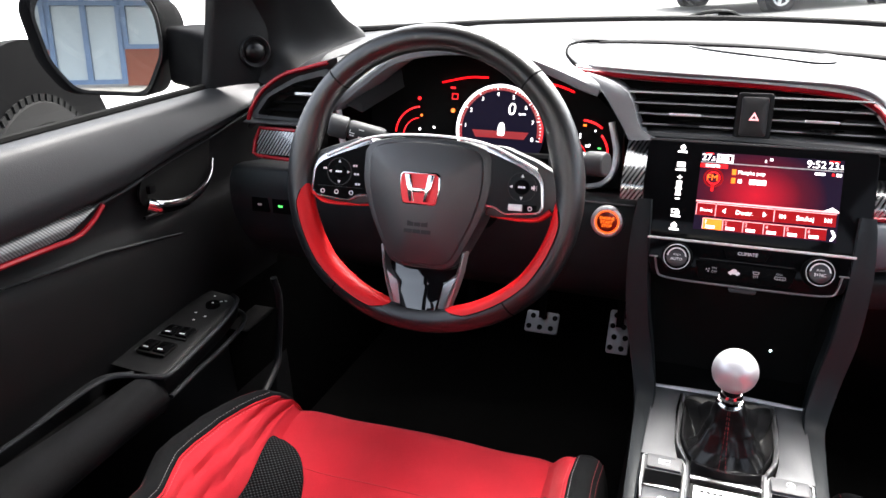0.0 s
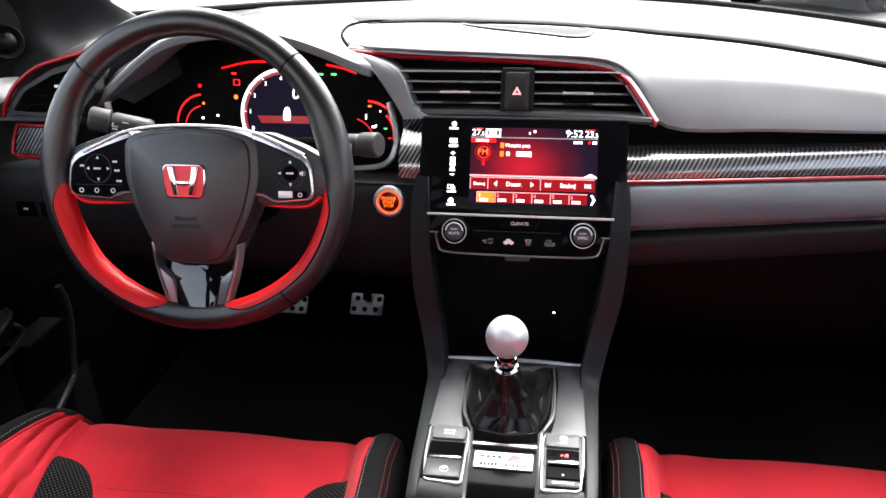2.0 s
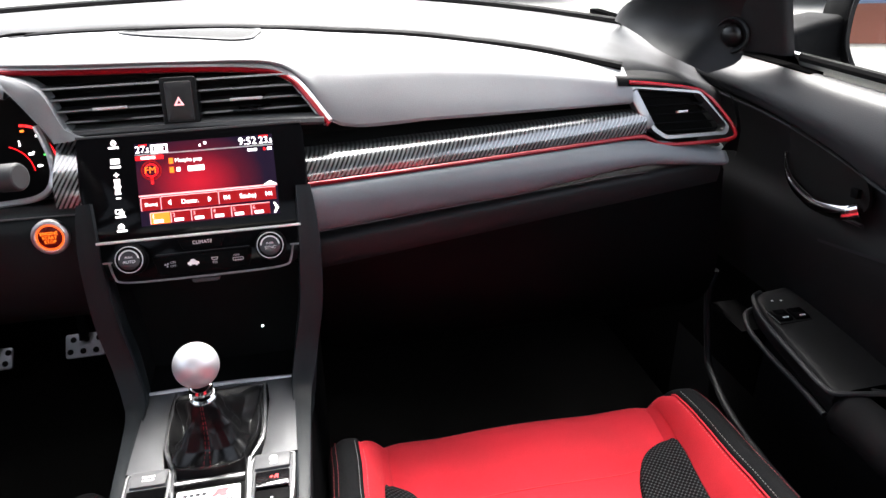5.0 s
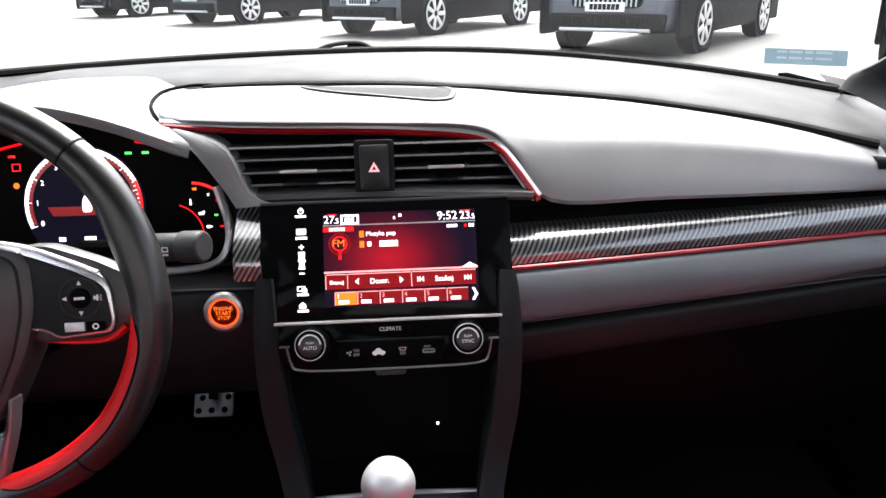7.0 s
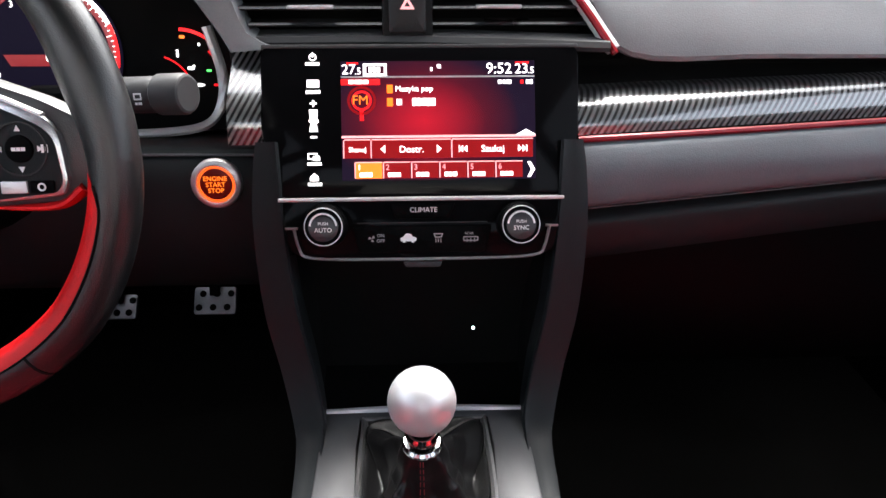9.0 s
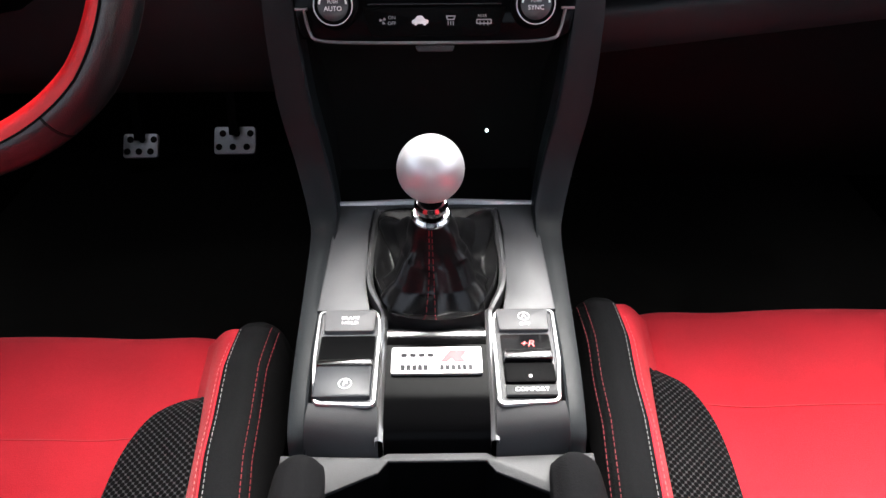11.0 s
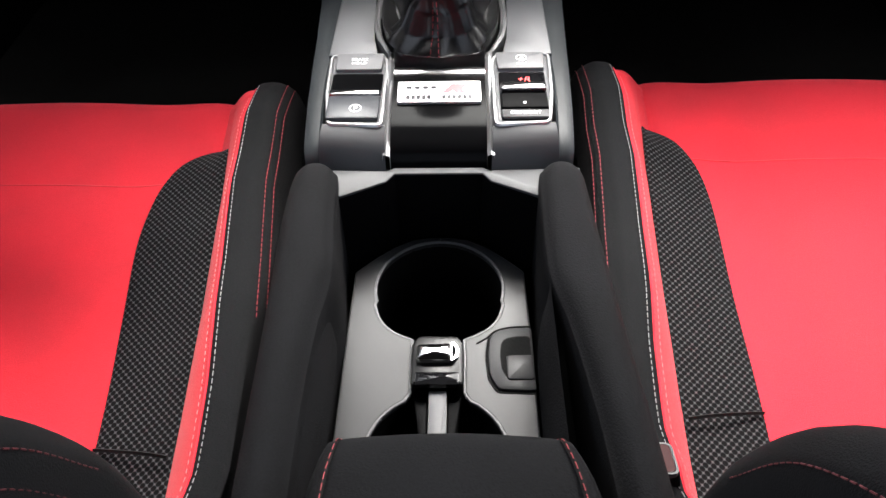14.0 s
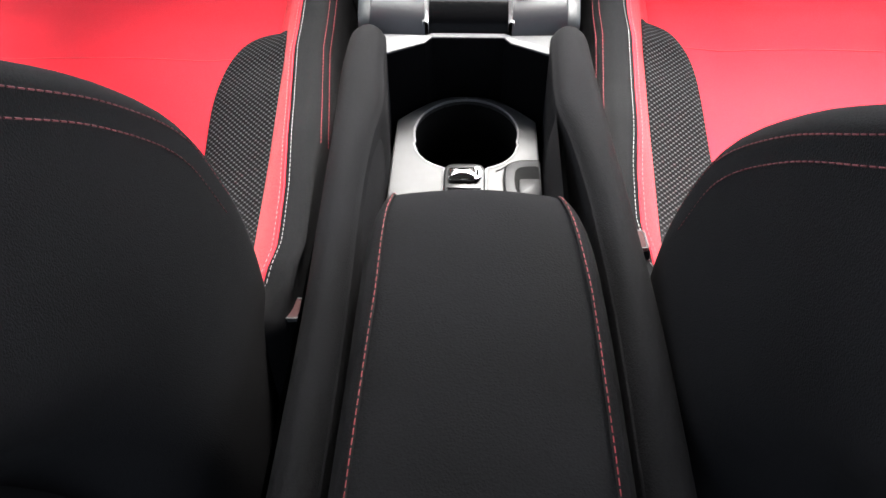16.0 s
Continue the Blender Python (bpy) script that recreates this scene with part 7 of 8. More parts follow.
# ---- doors ----
def door(s, switches):
    d = thing("front_door", (s * 0.76, 0.0, 0.3), "black door lining with " + ("window switches and a chrome handle beside the wheel" if s < 0 else "a chrome handle beside the passenger seat"), "car door", "front doors")
    dz = 0.0 if s < 0 else -0.02
    YS = (-0.95, -0.6, -0.35, -0.15, 0.0, 0.1, 0.2, 0.275, 0.36) + ((0.44,) if s > 0 else ())

    def ledge(y):
        pts = ((-2.0, 0.724), (-0.1, 0.722), (0.0, 0.731), (0.09, 0.746), (0.14, 0.754), (0.22, 0.763), (0.36, 0.792))
        if s > 0:
            pts = ((-2.0, 0.722), (-0.1, 0.722), (0.0, 0.732), (0.146, 0.760), (0.266, 0.770), (0.44, 0.777))
        for (y0, z0), (y1, z1) in zip(pts, pts[1:]):
            if y <= y1:
                return z0 + (z1 - z0) * (y - y0) / (y1 - y0) + dz
        return pts[-1][1] + dz

    def off(y):
        return max(0.0, y - 0.24) * (0.1 if s < 0 else 0.02)
    rows = [[(s * (0.80 + off(y)), y, 0.80 - off(y) + dz * 0.6), (s * 0.785, y, 0.8095 + dz * 0.6), (s * 0.772, y, 0.8105 + dz * 0.6), (s * (0.752 + off(y)), y, 0.803 - off(y) + dz * 0.6), (s * (0.736 + off(y)), y, ledge(y) * 0.45 + 0.44 - off(y)), (s * (0.7315 + off(y)), y, ledge(y) * 0.7 + 0.24 - off(y)), (s * (0.7345 + off(y)), y, ledge(y) + 0.009 - off(y)), (s * (0.7395 + off(y)), y, ledge(y) - off(y)), (s * (0.752 + off(y)), y, ledge(y) - 0.003 - off(y))] for y in YS]
    part("upper_ledge", loft(rows, 4, 3), M_SOFT, d, "soft grey-black door top")
    rows = [[(s * 0.75, y, ledge(y) - 0.004), (s * 0.764, y, ledge(y) - 0.02), (s * 0.766, y, 0.675 + dz), (s * 0.755, y, 0.645 + dz), (s * 0.752, y, 0.60), (s * 0.757, y, 0.54), (s * 0.77, y, 0.48), (s * 0.775, y, 0.40), (s * 0.77, y, 0.30), (s * 0.765, y, 0.15)] for y in YS]
    part("lining", loft(rows, 3, 3), M_LINING, d, "black door lining")
    part("ledge_roll", sweep(smoothline([(s * (0.7575 + off(y)), y, ledge(y) - 0.0145 - off(y)) for y in YS[3:]], 4), ring(0.0028, 8)), M_SOFT, d, "thin rolled edge below the door top")
    part("carbon_strip", loft([[(s * 0.752, y, h + dz), (s * 0.744, y, 0.5 * h + 0.5 * z - 0.002 + dz), (s * 0.742, y, z + dz)] for y, h, z in ((-0.9, 0.724, 0.704), (-0.5, 0.724, 0.704), (-0.25, 0.7235, 0.703), (-0.12, 0.722, 0.699), (-0.088, 0.7215, 0.702), (-0.048, 0.724, 0.718))], 3, 2), M_CARBOND, d, "grey carbon-fibre strip")
    part("red_trim", sweep(smoothline([(s * 0.739, y, z + dz) for y, z in ((-0.9, 0.70), (-0.5, 0.70), (-0.25, 0.6995), (-0.14, 0.6965), (-0.088, 0.6945), (-0.06, 0.704), (-0.038, 0.7195))], 5), ring(0.0034, 8)), M_REDG, d, "thin glossy red trim line")
    part("crease", sweep([(s * 0.7535, -0.5, 0.683 + dz), (s * 0.7535, -0.185, 0.668 + dz), (s * 0.7535, -0.041, 0.655 + dz), (s * 0.7535, 0.107, 0.629 + dz)], [(-0.0015, -0.002), (0.002, 0), (-0.0015, 0.002)]), M_SOFT, d)
    # handle in its dish
    dish = [(s * 0.757, y, z + dz) for y, z in ((0.045, 0.69), (0.05, 0.724), (0.09, 0.737), (0.15, 0.749), (0.198, 0.755), (0.19, 0.722), (0.172, 0.692), (0.11, 0.676))]
    # Flat dark plate before the lining paints the shade inside the dish.
    part("handle_dish_shade", slab([(p.y, p.z) for p in smoothline(dish, 4, True)], face((s * 0.757, 0, 0), (0, 1, 0), (0, 0, 1)), -0.002, 0.002), M_DEEP, d)
    part("dish_rim", sweep(smoothline([(s * 0.757, y, z + dz) for y, z in ((0.202, 0.716), (0.196, 0.697), (0.172, 0.681), (0.11, 0.669), (0.045, 0.672))], 4), ring(0.0024, 6), up=(1, 0, 0)), M_SOFT, d)
    part("handle", sweep(smoothline([(s * 0.752, 0.05, 0.690 + dz), (s * 0.742, 0.065, 0.683 + dz), (s * 0.736, 0.10, 0.679 + dz), (s * 0.736, 0.135, 0.683 + dz), (s * 0.74, 0.163, 0.690 + dz), (s * 0.747, 0.184, 0.700 + dz), (s * 0.755, 0.200, 0.714 + dz)], 5), [(u * 0.004, v * 0.0085) for u, v in ring(1, 10)], size=lambda t: 1.15 - 0.8 * t), M_CHROME, d, "chrome inner door handle")
    part("lock_tab", slab(rect(-0.006, -0.005, 0.006, 0.006, 0.002), face((s * 0.75, 0.055, 0.71 + dz), (0, -s, 0), (0, 0, 1)), 0, 0.006, 0.001), M_HARD, d)
    # armrest with switches
    rows = []
    for y, zi, xi in ((0.172, 0.498, 0.735), (0.166, 0.507, 0.718), (0.14, 0.511, 0.703), (0.10, 0.510, 0.694), (0.03, 0.505, 0.687), (-0.03, 0.498, 0.683), (-0.05, 0.496, 0.682)):
        rows.append([(s * 0.775, y, zi + 0.004), (s * 0.75, y, zi + 0.001), (s * (xi + 0.012), y, zi - 0.001), (s * (xi + 0.003), y, zi - 0.004), (s * xi, y, zi - 0.012), (s * (xi + 0.006), y, zi - 0.035), (s * (xi + 0.03), y, zi - 0.06)])
    part("switch_pod", loft(rows, 3, 4), M_LINING, d, "black switch pod")
    edge = [(s * 0.728, 0.168, 0.506), (s * 0.708, 0.152, 0.509), (s * 0.694, 0.122, 0.508), (s * 0.684, 0.08, 0.5065), (s * 0.679, 0.02, 0.502), (s * 0.6765, -0.03, 0.4975), (s * 0.681, -0.049, 0.4955), (s * 0.70, -0.056, 0.4955), (s * 0.742, -0.072, 0.4965), (s * 0.7535, -0.108, 0.4955), (s * 0.757, -0.195, 0.491), (s * 0.765, -0.26, 0.486)]
    part("pod_edge", sweep(smoothline(edge, 5), [(u * 0.0036, v * 0.003) for u, v in ring(1, 8)]), M_SOFT, d, "soft rolled edge of the switch pod")
    part("pod_rail", sweep(smoothline([(s * 0.742, 0.19, 0.468), (s * 0.716, 0.175, 0.468), (s * 0.698, 0.135, 0.467), (s * 0.689, 0.07, 0.466), (s * 0.685, 0.01, 0.465), (s * 0.680, -0.045, 0.463)], 5), [(u * 0.004, v * 0.0032) for u, v in ring(1, 8)]), M_SOFT, d)
    rows = [[(s * (0.725 + 0.008 * k), y, z - 0.01), (s * 0.717, y, z), (s * 0.70, y, z + 0.002), (s * 0.684, y, z - 0.006), (s * 0.678, y, z - 0.025), (s * 0.69, y, z - 0.05), (s * 0.73, y, z - 0.06)] for y, z, k in ((-0.051, 0.487, 0), (-0.06, 0.492, 0.2), (-0.12, 0.492, 1), (-0.20, 0.49, 2), (-0.4, 0.485, 5), (-0.7, 0.475, 6))]
    part("arm_pad", loft(rows, 3, 3), M_SUEDE, d, "black suede arm pad")
    part("grab_well", loft([[(s * 0.785, y, 0.47), (s * 0.76, y, 0.455), (s * 0.73, y, 0.46), (s * 0.722, y, 0.478)] for y in (-0.06, -0.15, -0.24)], 3, 2), M_DEEP, d)
    part("well_edge", sweep(smoothline([(s * 0.725, -0.056, 0.495), (s * 0.758, -0.075, 0.493), (s * 0.766, -0.12, 0.490), (s * 0.775, -0.21, 0.484), (s * 0.779, -0.25, 0.482)], 5), [(u * 0.005, v * 0.003) for u, v in ring(1, 8)]), M_SOFT, d)
    SPl = face((s * 0.728, 0.05, 0.507), (1, 0, 0), (0, 1, 0.05))
    for u, v in switches:
        # a dark well with two rocker keys
        k = part("window_switch", slab(rounded([(u - 0.024, v - 0.0155), (u + 0.022, v - 0.0155), (u + 0.022, v + 0.0155), (u - 0.024, v + 0.0155)], 0.002), SPl, -0.002, 0.0012, 0.0005), M_DEEP, d, "black well with two window keys")
        part("edge", sweep([on(SPl, u - 0.025, v + 0.016, 0.0014).translation, on(SPl, u - 0.025, v - 0.016, 0.0014).translation], ring(0.0006, 5)), M_SATIN, k)
        for a in (-0.0125, 0.0115):
            part("key", slab(rect(u + a - 0.0105, v - 0.0115, u + a + 0.0095, v + 0.012, 0.002), SPl, 0.0008, 0.0045, 0.002), M_JET, k)
            part("mark", bars(SPl, u + a - 0.004, v - 0.0075, (0.0042, 0.003), 0.002, gap=0.0006, z=0.0047), M_WHITE, k)
    if s < 0:
        part("mirror_dial", turned([(0.011, 0.0), (0.010, 0.005), (0.006, 0.0055)], on(SPl, 0.001, 0.0684)), M_GLOSS, d)
        for u, v in ((-0.0125, 0.0433), (-0.002, 0.0243), (0.008, 0.0375), (0.000, 0.0684), (-0.0165, 0.0951), (0.010, 0.0862), (0.004, 0.083)):
            part("mark", bars(SPl, u, v, (0.0035,), 0.0025, z=0.006 if v == 0.0684 else 0.0008), M_WHITE, d)
    else:
        for u, v in ((0.004, 0.08), (-0.008, 0.082)):
            part("mark", bars(SPl, u, v, (0.003,), 0.0025, z=0.0012), M_WHITE, d)
    # pocket
    lip = smoothline([(s * 0.73, 0.285, 0.485), (s * 0.728, 0.292, 0.44), (s * 0.728, 0.275, 0.36), (s * 0.72, 0.24, 0.325), (s * 0.70, 0.1, 0.305), (s * 0.70, -0.2, 0.30), (s * 0.70, -0.6, 0.30)], 5)
    part("pocket_lip", sweep(lip, [(u * 0.006, v * 0.006) for u, v in ring(1, 8)], up=(s, 0, 0)), M_SOFT, d)
    part("pocket_wall", loft([[(p.x, p.y, p.z - 0.004) for p in lip[14:]], [(p.x + s * 0.02, p.y, 0.14) for p in lip[14:]]], 1, 2), M_HARD, d)
    part("pocket_shelf", box(min(s * 0.725, s * 0.775), 0.19, 0.425, max(s * 0.725, s * 0.775), 0.28, 0.43), M_HARD, d)
    # window frame, sail panel and tweeter
    k = 0.0 if s < 0 else 0.022
    rows = [[(s * 0.79, 0.24, 0.81), (s * 0.775, 0.245, 0.81), (s * 0.755, 0.27, 0.812), (s * 0.735, 0.31, 0.81), (s * 0.73, 0.38, 0.80), (s * 0.735, 0.46, 0.79)], [(s * 0.78, 0.245, 0.87), (s * 0.765, 0.25, 0.87), (s * 0.742, 0.28, 0.87), (s * 0.722, 0.325, 0.87), (s * 0.715, 0.40, 0.87), (s * 0.715, 0.46, 0.875)],
            [(s * 0.765, 0.245, 0.96), (s * 0.75, 0.25, 0.96), (s * 0.725, 0.28, 0.965), (s * 0.705, 0.32, 0.97), (s * 0.69, 0.37, 0.98), (s * 0.685, 0.42, 0.985)], [(s * 0.72, 0.17, 1.09), (s * 0.70, 0.18, 1.09), (s * 0.67, 0.21, 1.1), (s * 0.65, 0.25, 1.1), (s * 0.645, 0.29, 1.1), (s * 0.64, 0.30, 1.1)]]
    rows = [[(x_, y_ + k, z_) for x_, y_, z_ in r] for r in rows]
    part("sail_panel", loft(rows, 3, 4), M_PILLAR, d, "black corner panel")
    tw = face((s * 0.7295, 0.302, 0.86) if s < 0 else (0.7295, 0.322, 0.832), (0.45, -s * 0.62, 0), (0, 0, 1)) @ Matrix.Scale(0.92, 4)
    tp = part("tweeter", turned([(0.027, -0.004), (0.027, 0.003), (0.0245, 0.006), (0.022, 0.004), (0.018, 0.0), (0.004, 0.0)], tw), M_PILLAR, d, "small round tweeter")
    part("dome", turned([(0.018, 0.0), (0.015, 0.006), (0.010, 0.0095), (0.003, 0.011)], tw), M_LEATHER, tp)
    part("outer_skin", loft([[(s * 0.793, y, 0.812), (s * 0.815, y, 0.808), (s * 0.85, y, 0.775), (s * 0.87, y, 0.70), (s * 0.87, y, 0.40)] for y in (-0.95, -0.3, 0.3, 0.5, 0.9)], 3, 2), M_BODY, d, "white outer door skin")
    part("window_seal", sweep(smoothline([(s * 0.787, -0.95, 0.812), (s * 0.787, 0.0, 0.812), (s * 0.787, 0.245, 0.812)], 4), [(u * 0.004, v * 0.006) for u, v in ring(1, 8)]), M_DEEP, d)
    g = part("window_pane", loft([[(s * 0.79, y, 0.80) for y in (-0.9, -0.3, 0.25)], [(s * 0.73, y, 1.0) for y in (-0.9, -0.3, 0.24)], [(s * 0.62, y, 1.2) for y in (-0.85, -0.3, 0.12)]], 3, 3), M_GLASS, d, "clear door window")
    g.visible_shadow = False
    return d


door(-1, ((-0.001, -0.053), (0.002, -0.011)))
door(1, ((-0.004, 0.045),))

# ---- outside ----
M_GROUND = mat("pale paving", (0.098, 0.095, 0.087), 0.9, bump=0.4, scale=60, vary=0.2)
tagged(part("ground", mesh([(-800, -800, 0), (800, -800, 0), (800, 2000, 0), (-800, 2000, 0)], [(0, 1, 2, 3)]), M_GROUND, None, smooth=0), "pale grey paved parking ground", "ground", kind="structure")
# Dark paint raised to blue-grey: glare in the windscreen is put into it.
M_PAINT = mat("dark car paint with glare in its colour", (0.055, 0.064, 0.08), 0.2, spec=0.5, coat=0.5, vary=0.05)
M_PAINTW = mat("white car paint", (0.72, 0.72, 0.72), 0.3, coat=0.6, vary=0.03)
M_TYRE = mat("tyre rubber", (0.006, 0.006, 0.006), 0.85, spec=0.05, bump=0.4, scale=200)
M_TINT = mat("dark car glass", (0.01, 0.012, 0.014), 0.05, vary=0)
M_CLAD = mat("grey bumper plastic", (0.004, 0.004, 0.0043), 0.7, spec=0.06, bump=0.2, scale=200)
hood = thing("bonnet", (0, 1.3, 0.7), "white bonnet of the car beyond the windscreen", "bonnet")
rows = [[(x, glass_y(x) * k + y, glass_z(x) - dz - 0.03 * x * x) for x in (-0.7, -0.5, -0.25, 0, 0.25, 0.5, 0.7)] for y, dz, k in ((0.05, 0.03, 1.0), (0.2, 0.03, 1.0), (0.6, 0.06, 0.9), (1.0, 0.14, 0.8))]
part("panel", loft(rows, 3, 4), M_PAINTW, hood)
wip = thing("wiper", (-0.06, 0.92, 0.86), "black windscreen wiper arm at rest", "wiper")
part("arm", sweep(smoothline([(-0.14, 0.91, 0.862), (-0.10, 0.92, 0.876), (-0.05, 0.92, 0.879), (-0.02, 0.92, 0.866)], 5), [(u * 0.010, v * 0.004) for u, v in ring(1, 8)]), M_DEEP, wip)
part("blade", sweep([(-0.07, 0.92, 0.872), (-0.02, 0.92, 0.866)], [(u * 0.012, v * 0.006) for u, v in ring(1, 8)]), M_DEEP, wip)
tag = thing("parking_card", (0.55, 0.47, 0.886), "pale blue printed card behind the windscreen", "card")
tm = face((0.552, 0.47, 0.886), (1, -0.35, -0.03), (0.0, 0.4, 1))
part("sheet", slab(rect(-0.05, -0.012, 0.05, 0.008, 0.001), tm, 0, 0.001), mat("blue print", (0.3, 0.45, 0.5), 0.5), tag)
for k in range(2):
    part("lettering", bars(tm, -0.035, 0.004 - 0.008 * k, (0.012, 0.016, 0.01, 0.02), 0.003, gap=0.003, z=0.001), mat("pale blue print", (0.55, 0.66, 0.7), 0.5), tag)


def parked(at, yaw, paint, label, tall=1.0, R=0.36, clad=True):
    """A parked car with its nose towards its own -y and its left front wheel's foot at the origin."""
    m = pose(*at, 0, 0, yaw) @ Matrix.Translation((-0.86, 0, 0))
    c = thing("parked_car", (0, 0, 0), label, "car", "parked cars")

    def put(verts):
        return [m @ Vector(v) for v in verts]
    W = 0.93
    rows = []
    for y, z0, z1, w in ((-0.88, 0.42, 0.62, 0.62), (-0.84, 0.30, 0.82, 0.78), (-0.72, 0.27, 0.93, 0.88), (-0.3, 0.25, 1.02, W), (0.6, 0.25, 1.08, W), (1.5, 0.25, 1.10, W), (2.6, 0.25, 1.10, W), (3.4, 0.27, 1.10, 0.92), (3.72, 0.35, 1.06, 0.84)):
        z1 *= tall
        h = z1 - z0
        rows.append(put([(-w * 0.75, y, z0), (0, y, z0), (w * 0.75, y, z0), (w * 0.97, y, z0 + h * 0.12), (w, y, z0 + h * 0.5), (w * 0.94, y, z0 + h * 0.88), (w * 0.7, y, z1), (0, y, z1 + 0.03), (-w * 0.7, y, z1), (-w * 0.94, y, z0 + h * 0.88), (-w, y, z0 + h * 0.5), (-w * 0.97, y, z0 + h * 0.12)]))
    part("body", loft(rows, 3, 4, close=True, caps=True), paint, c)
    rows = []
    for y, z, w in ((0.55, 1.06, 0.72), (0.95, 1.36, 0.68), (1.35, 1.56, 0.62), (2.2, 1.62, 0.6), (3.0, 1.56, 0.6), (3.55, 1.08, 0.7)):
        rows.append(put([(-w, y, 1.02 * tall), (-w * 0.9, y, z * tall), (0, y, (z + 0.04) * tall), (w * 0.9, y, z * tall), (w, y, 1.02 * tall)]))
    part("cabin", loft(rows, 3, 4), M_TINT, c, "dark glazed cabin")
    nose = m @ face((0, -0.86, 0.62), (1, 0, 0), (0, 0.12, 1))
    gr = part("grille", slab(rounded([(-0.48, 0.0), (-0.42, 0.17), (0.42, 0.17), (0.48, 0.0), (0.4, -0.06), (-0.4, -0.06)], 0.04), nose, -0.1, 0.05, 0.02), M_DEEP, c, "dark grille")
    for k in range(14):
        u = -0.4 + 0.8 * k / 13
        part("bar", slab(rect(u - 0.008, -0.04, u + 0.008, 0.15), nose, 0.05, 0.07, 0.004), M_SILVER, gr)
    low = part("bumper", slab(rounded([(-0.74, -0.33), (-0.78, -0.12), (0.78, -0.12), (0.74, -0.33)], 0.05), nose, -0.15, 0.03, 0.02), M_CLAD, c, "grey lower bumper")
    for k in range(22):
        u = -0.55 + 1.1 * k / 21
        part("bar", slab(rect(u - 0.01, -0.26, u + 0.01, -0.17), nose, 0.03, 0.045, 0.004), M_DEEP, low)
    part("skid_bar", slab(rect(-0.6, -0.335, 0.6, -0.295, 0.01), nose, 0.0, 0.07, 0.01), M_SILVER, low)
    plate_ = part("number_plate", slab(rect(-0.26, -0.10, 0.26, 0.01, 0.01), nose, 0.05, 0.075, 0.004), M_WHITE, c)
    part("mark", bars(nose, -0.2, -0.045, (0.05,) * 7, 0.07, gap=0.008, z=0.075), M_DEEP, plate_)
    for s in (-1, 1):
        hl = m @ face((s * 0.68, -0.74, 0.80), (1, s * 0.35, 0), (0, 0.2, 1))
        part("headlight", slab(rounded([(-0.17, -0.05), (-0.17, 0.05), (0.17, 0.08), (0.19, 0.0)], 0.03), hl, -0.05, 0.03, 0.02), mat("lamp glass", (0.5, 0.52, 0.55), 0.1, metal=0.4, vary=0.03), c)
        part("fog_bar", slab(rect(-0.13, -0.012, 0.13, 0.012, 0.005), m @ face((s * 0.68, -0.76, 0.50), (1, s * 0.3, 0), (0, 0.1, 1)), 0, 0.03, 0.008), M_SILVER, c)
        if clad:
            part('sill_cladding', slab(rect(-2.3, -0.27, 2.3, 0.22, 0.05), m @ face((s * 0.9, 1.42, 0.5), (0, s, 0), (0, 0, 1)), 0.0, 0.045, 0.02), M_CLAD, c)
        for y in (0.0, 2.85):
            wm = m @ face((s * 0.80, y, R), (0, s, 0), (0, 0, 1))
            arch = part("arch", slab(circle(0, 0, R + (0.07 if clad else 0.14), 64), wm, 0.0, 0.145), M_CLAD if clad else M_SHELL, c)
            whl = part("wheel", turned([(R - 0.1, -0.1), (R - 0.01, -0.09), (R, -0.06), (R, 0.12), (R - 0.02, 0.155), (R - 0.07, 0.165), (R - 0.09, 0.15)], wm, 56), M_TYRE, c)
            part("tread", joined([slab([(R * math.cos(a) * k, R * math.sin(a) * k) for a, k in ((g, 0.95), (g + 0.06, 0.95), (g + 0.06, 1.008), (g, 1.008))], wm, -0.06, 0.15) for g in (2 * math.pi * i / 64 for i in range(64))]), M_TYRE, whl)
            part("rim", turned([(R - 0.09, 0.12), (R - 0.085, 0.16), (R - 0.115, 0.16), (R - 0.12, 0.125), (0.02, 0.125)], wm), M_SILVER, whl)
            for k in range(7):
                a = 2 * math.pi * k / 7
                d = Vector((math.cos(a), math.sin(a)))
                q = Vector((-d.y, d.x))
                part("spoke", slab([tuple(d * 0.05 + q * 0.03), tuple(d * 0.05 - q * 0.03), tuple(d * (R - 0.1) - q * 0.04), tuple(d * (R - 0.1) + q * 0.04)], wm, 0.125, 0.162, 0.006), M_ALU, whl)
    return c


parked((3.87, 9.07, 0), -40, M_PAINT, "dark off-road car with a slatted bumper on pale paving")
parked((0.68, 12.96, 0), -40, M_PAINT, "dark off-road car parked in the row ahead")
parked((-3.3, 17.5, 0), -40, M_PAINT, "dark car parked farther along the row")
parked((-7.3, 22.4, 0), -40, M_PAINT, "dark car at the far end of the row")
parked((6.9, 6.6, 0), -40, M_PAINTW, "white car parked at the side of the paving")
parked((-1.785, 0.69, 0), 20, M_PAINTW, "white car parked alongside with black wheel arches", 0.95, 0.335, False)

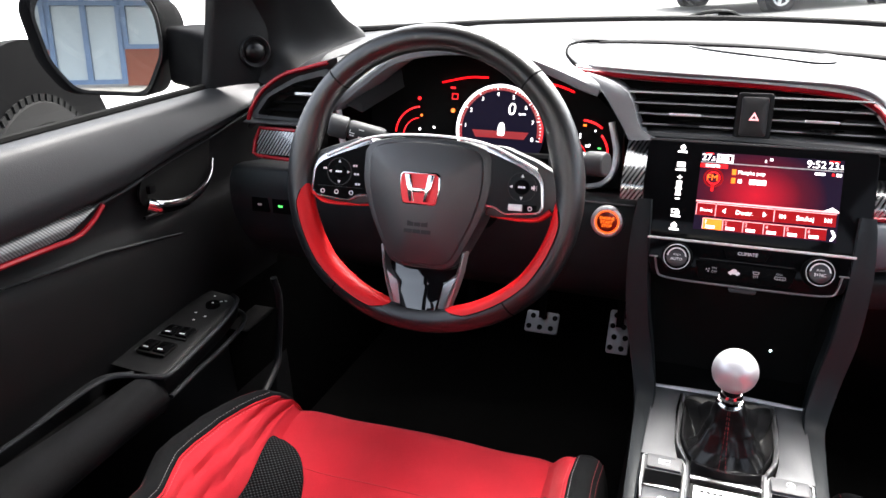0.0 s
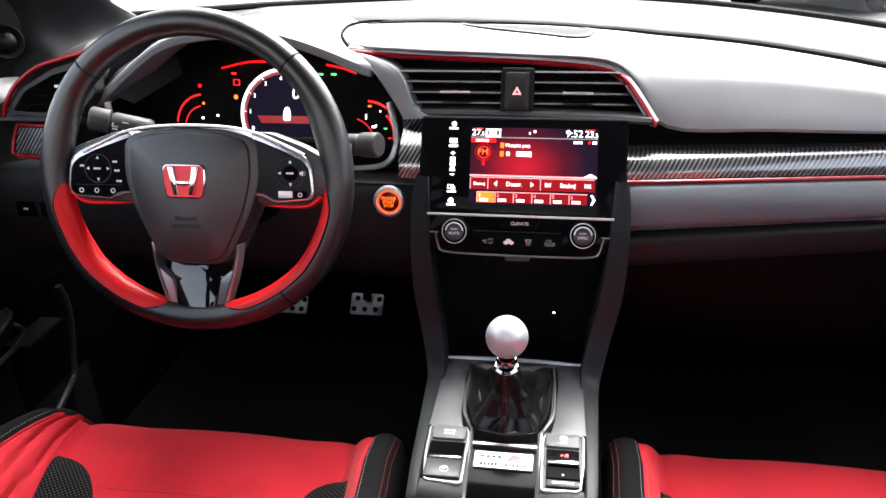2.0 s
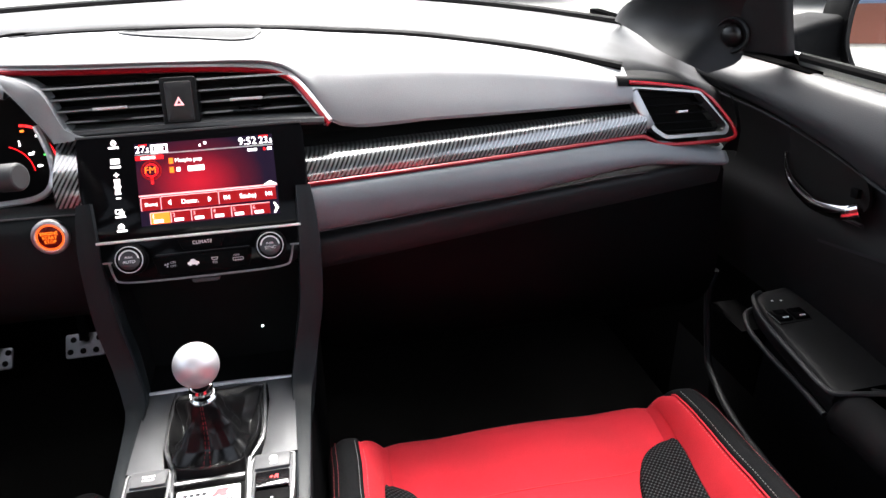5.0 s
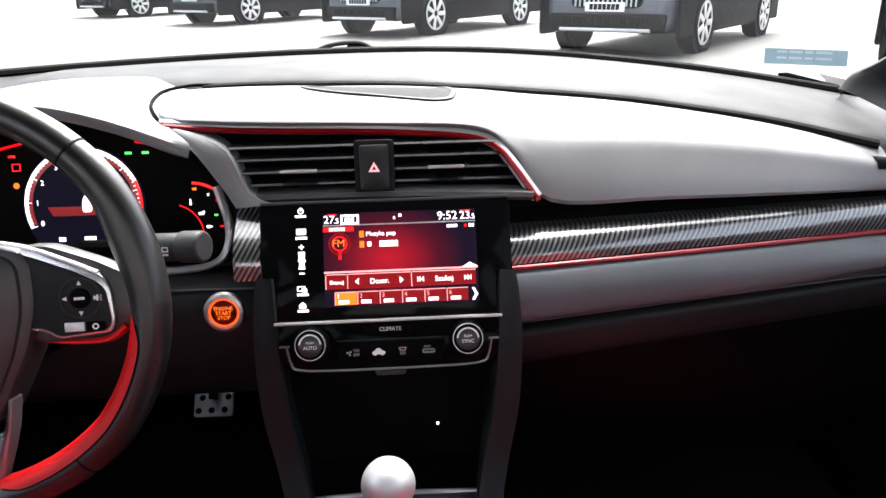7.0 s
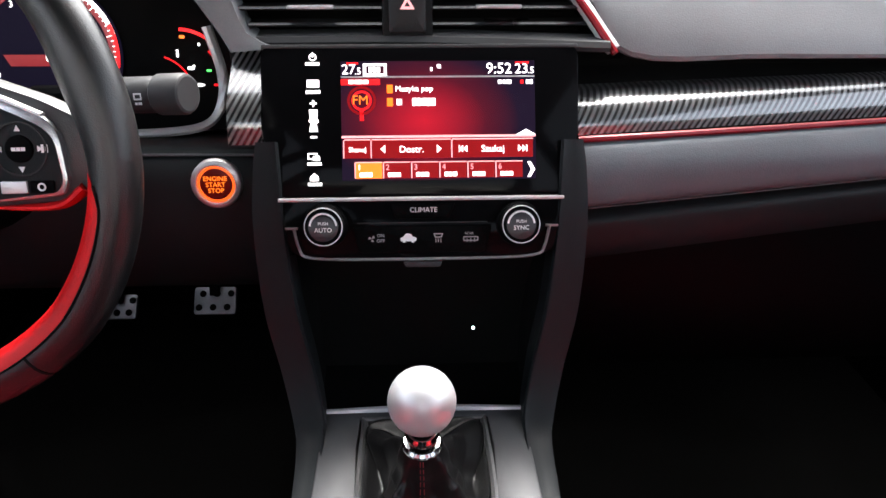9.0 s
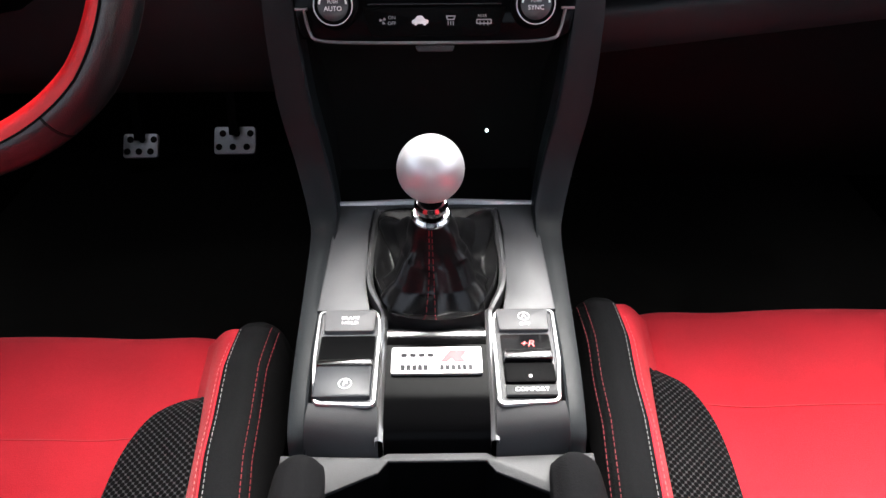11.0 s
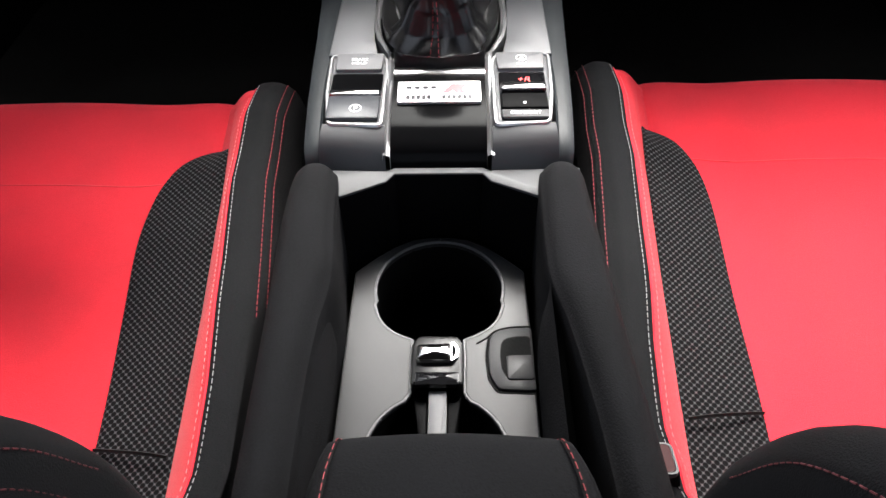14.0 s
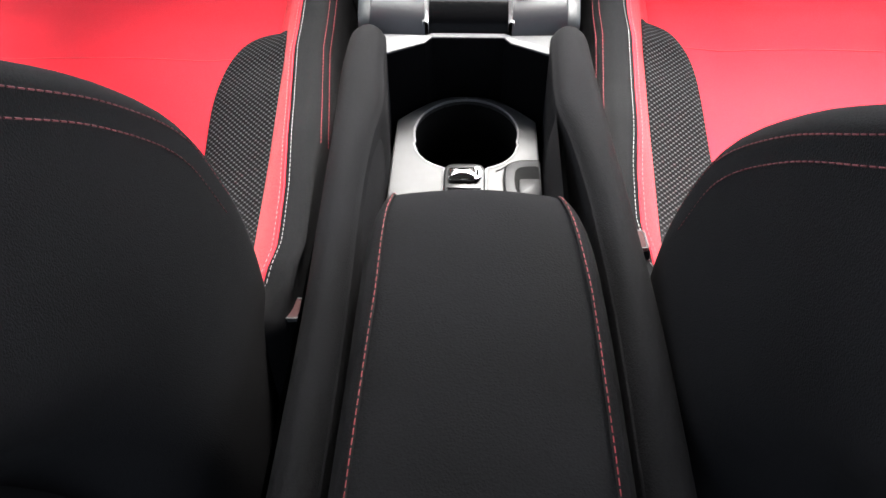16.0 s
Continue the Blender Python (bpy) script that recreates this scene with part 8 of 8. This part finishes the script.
# ---- door mirrors ----
for s in (-1, 1):
    mi = thing("door_mirror", (s * 0.95, 0.34, 0.85), "black door mirror outside the side window", "door mirror", "door mirrors")
    n_ = Vector((-s * 0.30, -0.95, 0.06)).normalized()
    mp_ = face((s * (1.055 if s < 0 else 1.045), 0.335, 0.845 if s < 0 else 0.80), n_.cross(Vector((0, 0, 1))) * -1, Vector((0, 0, 1)) - n_ * n_.z)
    OUTL = rounded([(1.08 * u, 1.22 * v) for u, v in ((-0.10, 0.055), (-0.085, 0.078), (0.075, 0.078), (0.092, 0.05), (0.095, 0.0), (0.062, -0.055), (-0.05, -0.05), (-0.085, -0.01))], 0.02)
    if s > 0:
        OUTL = [(-u, v) for u, v in OUTL]
    part("housing", slab([(u * 1.1 + (0.0 if u * s < 0 else s * 0.022), v * 1.14) for u, v in OUTL], mp_, -0.06, 0.012, 0.010), M_SHELL, mi, "black shell")
    part("glass_rim", hollow([(u * 1.06, v * 1.08) for u, v in OUTL], [(u * 1.005, v * 1.005) for u, v in OUTL], mp_, 0.0, 0.0135), M_LINING, mi)
    part("back", slab([(u * 0.9, v * 0.9) for u, v in OUTL], mp_, -0.14, -0.08, 0.0), M_SHELL, mi)
    part("mirror_glass", slab(OUTL, mp_, 0.0, 0.0125), M_MIRROR, mi, "mirror glass", smooth=0)
    lo = 0.0 if s < 0 else -0.045
    part("foot", sweep([(s * 0.94, 0.41, 0.85 + lo), (s * 0.87, 0.38, 0.848 + lo), (s * 0.79, 0.34, 0.843 + lo)], rounded([(-0.04, -0.062), (0.04, -0.062), (0.04, 0.036), (-0.04, 0.036)], 0.014)), M_SHELL, mi)

# ---- building behind, seen in the mirror ----
bl = thing("shop_front", (-5, -20, 0), "brick building with blue framed glass doors", "building")
M_BRICK = mat("orange brick", (0.08, 0.022, 0.012), 0.85, bump=0.4, scale=80, vary=0.2)
M_BLUE = mat("blue window frame", (0.015, 0.045, 0.10), 0.45)
M_RENDER = mat("pale wall", (0.62, 0.6, 0.56), 0.8)
M_SHOP = mat("reflecting shop glass", (0.12, 0.15, 0.17), 0.4, metal=0.0, vary=0.1)
Y0 = -20.0
part("wall", box(-30, Y0 - 0.3, 2.9, 8, Y0, 5.5), M_RENDER, bl)
part("canopy", box(-30, Y0 - 0.3, 3.0, 8, Y0 + 3.5, 3.2), M_RENDER, bl)
for x0, x1, door_ in ((-30, -22, 0), (-22, -19, 1), (-19, -16, 0), (-16, -13, 0), (-13, -10.2, 0), (-10.2, -8.4, 1), (-8.4, -5.6, 0), (-5.6, -3.8, 1), (-3.8, -1, 0), (-1, 2, 0), (2, 8, 0)):
    if not door_:
        part("brick_panel", box(x0, Y0 - 0.25, 0, x1, Y0, 0.95), M_BRICK, bl)
    z0 = 0.05 if door_ else 0.95
    w_ = part("glazing", box(x0 + 0.05, Y0 - 0.12, z0, x1 - 0.05, Y0 - 0.08, 2.9), M_SHOP, bl)
    for xx in (x0 + 0.06, (x0 + x1) / 2, x1 - 0.06):
        part("mullion", box(xx - 0.07, Y0 - 0.14, z0, xx + 0.07, Y0 + 0.03, 2.9), M_BLUE, w_)
    for zz in (z0 + 0.06, 2.1, 2.85):
        part("transom", box(x0, Y0 - 0.14, zz - 0.06, x1, Y0 + 0.02, zz + 0.06), M_BLUE, w_)
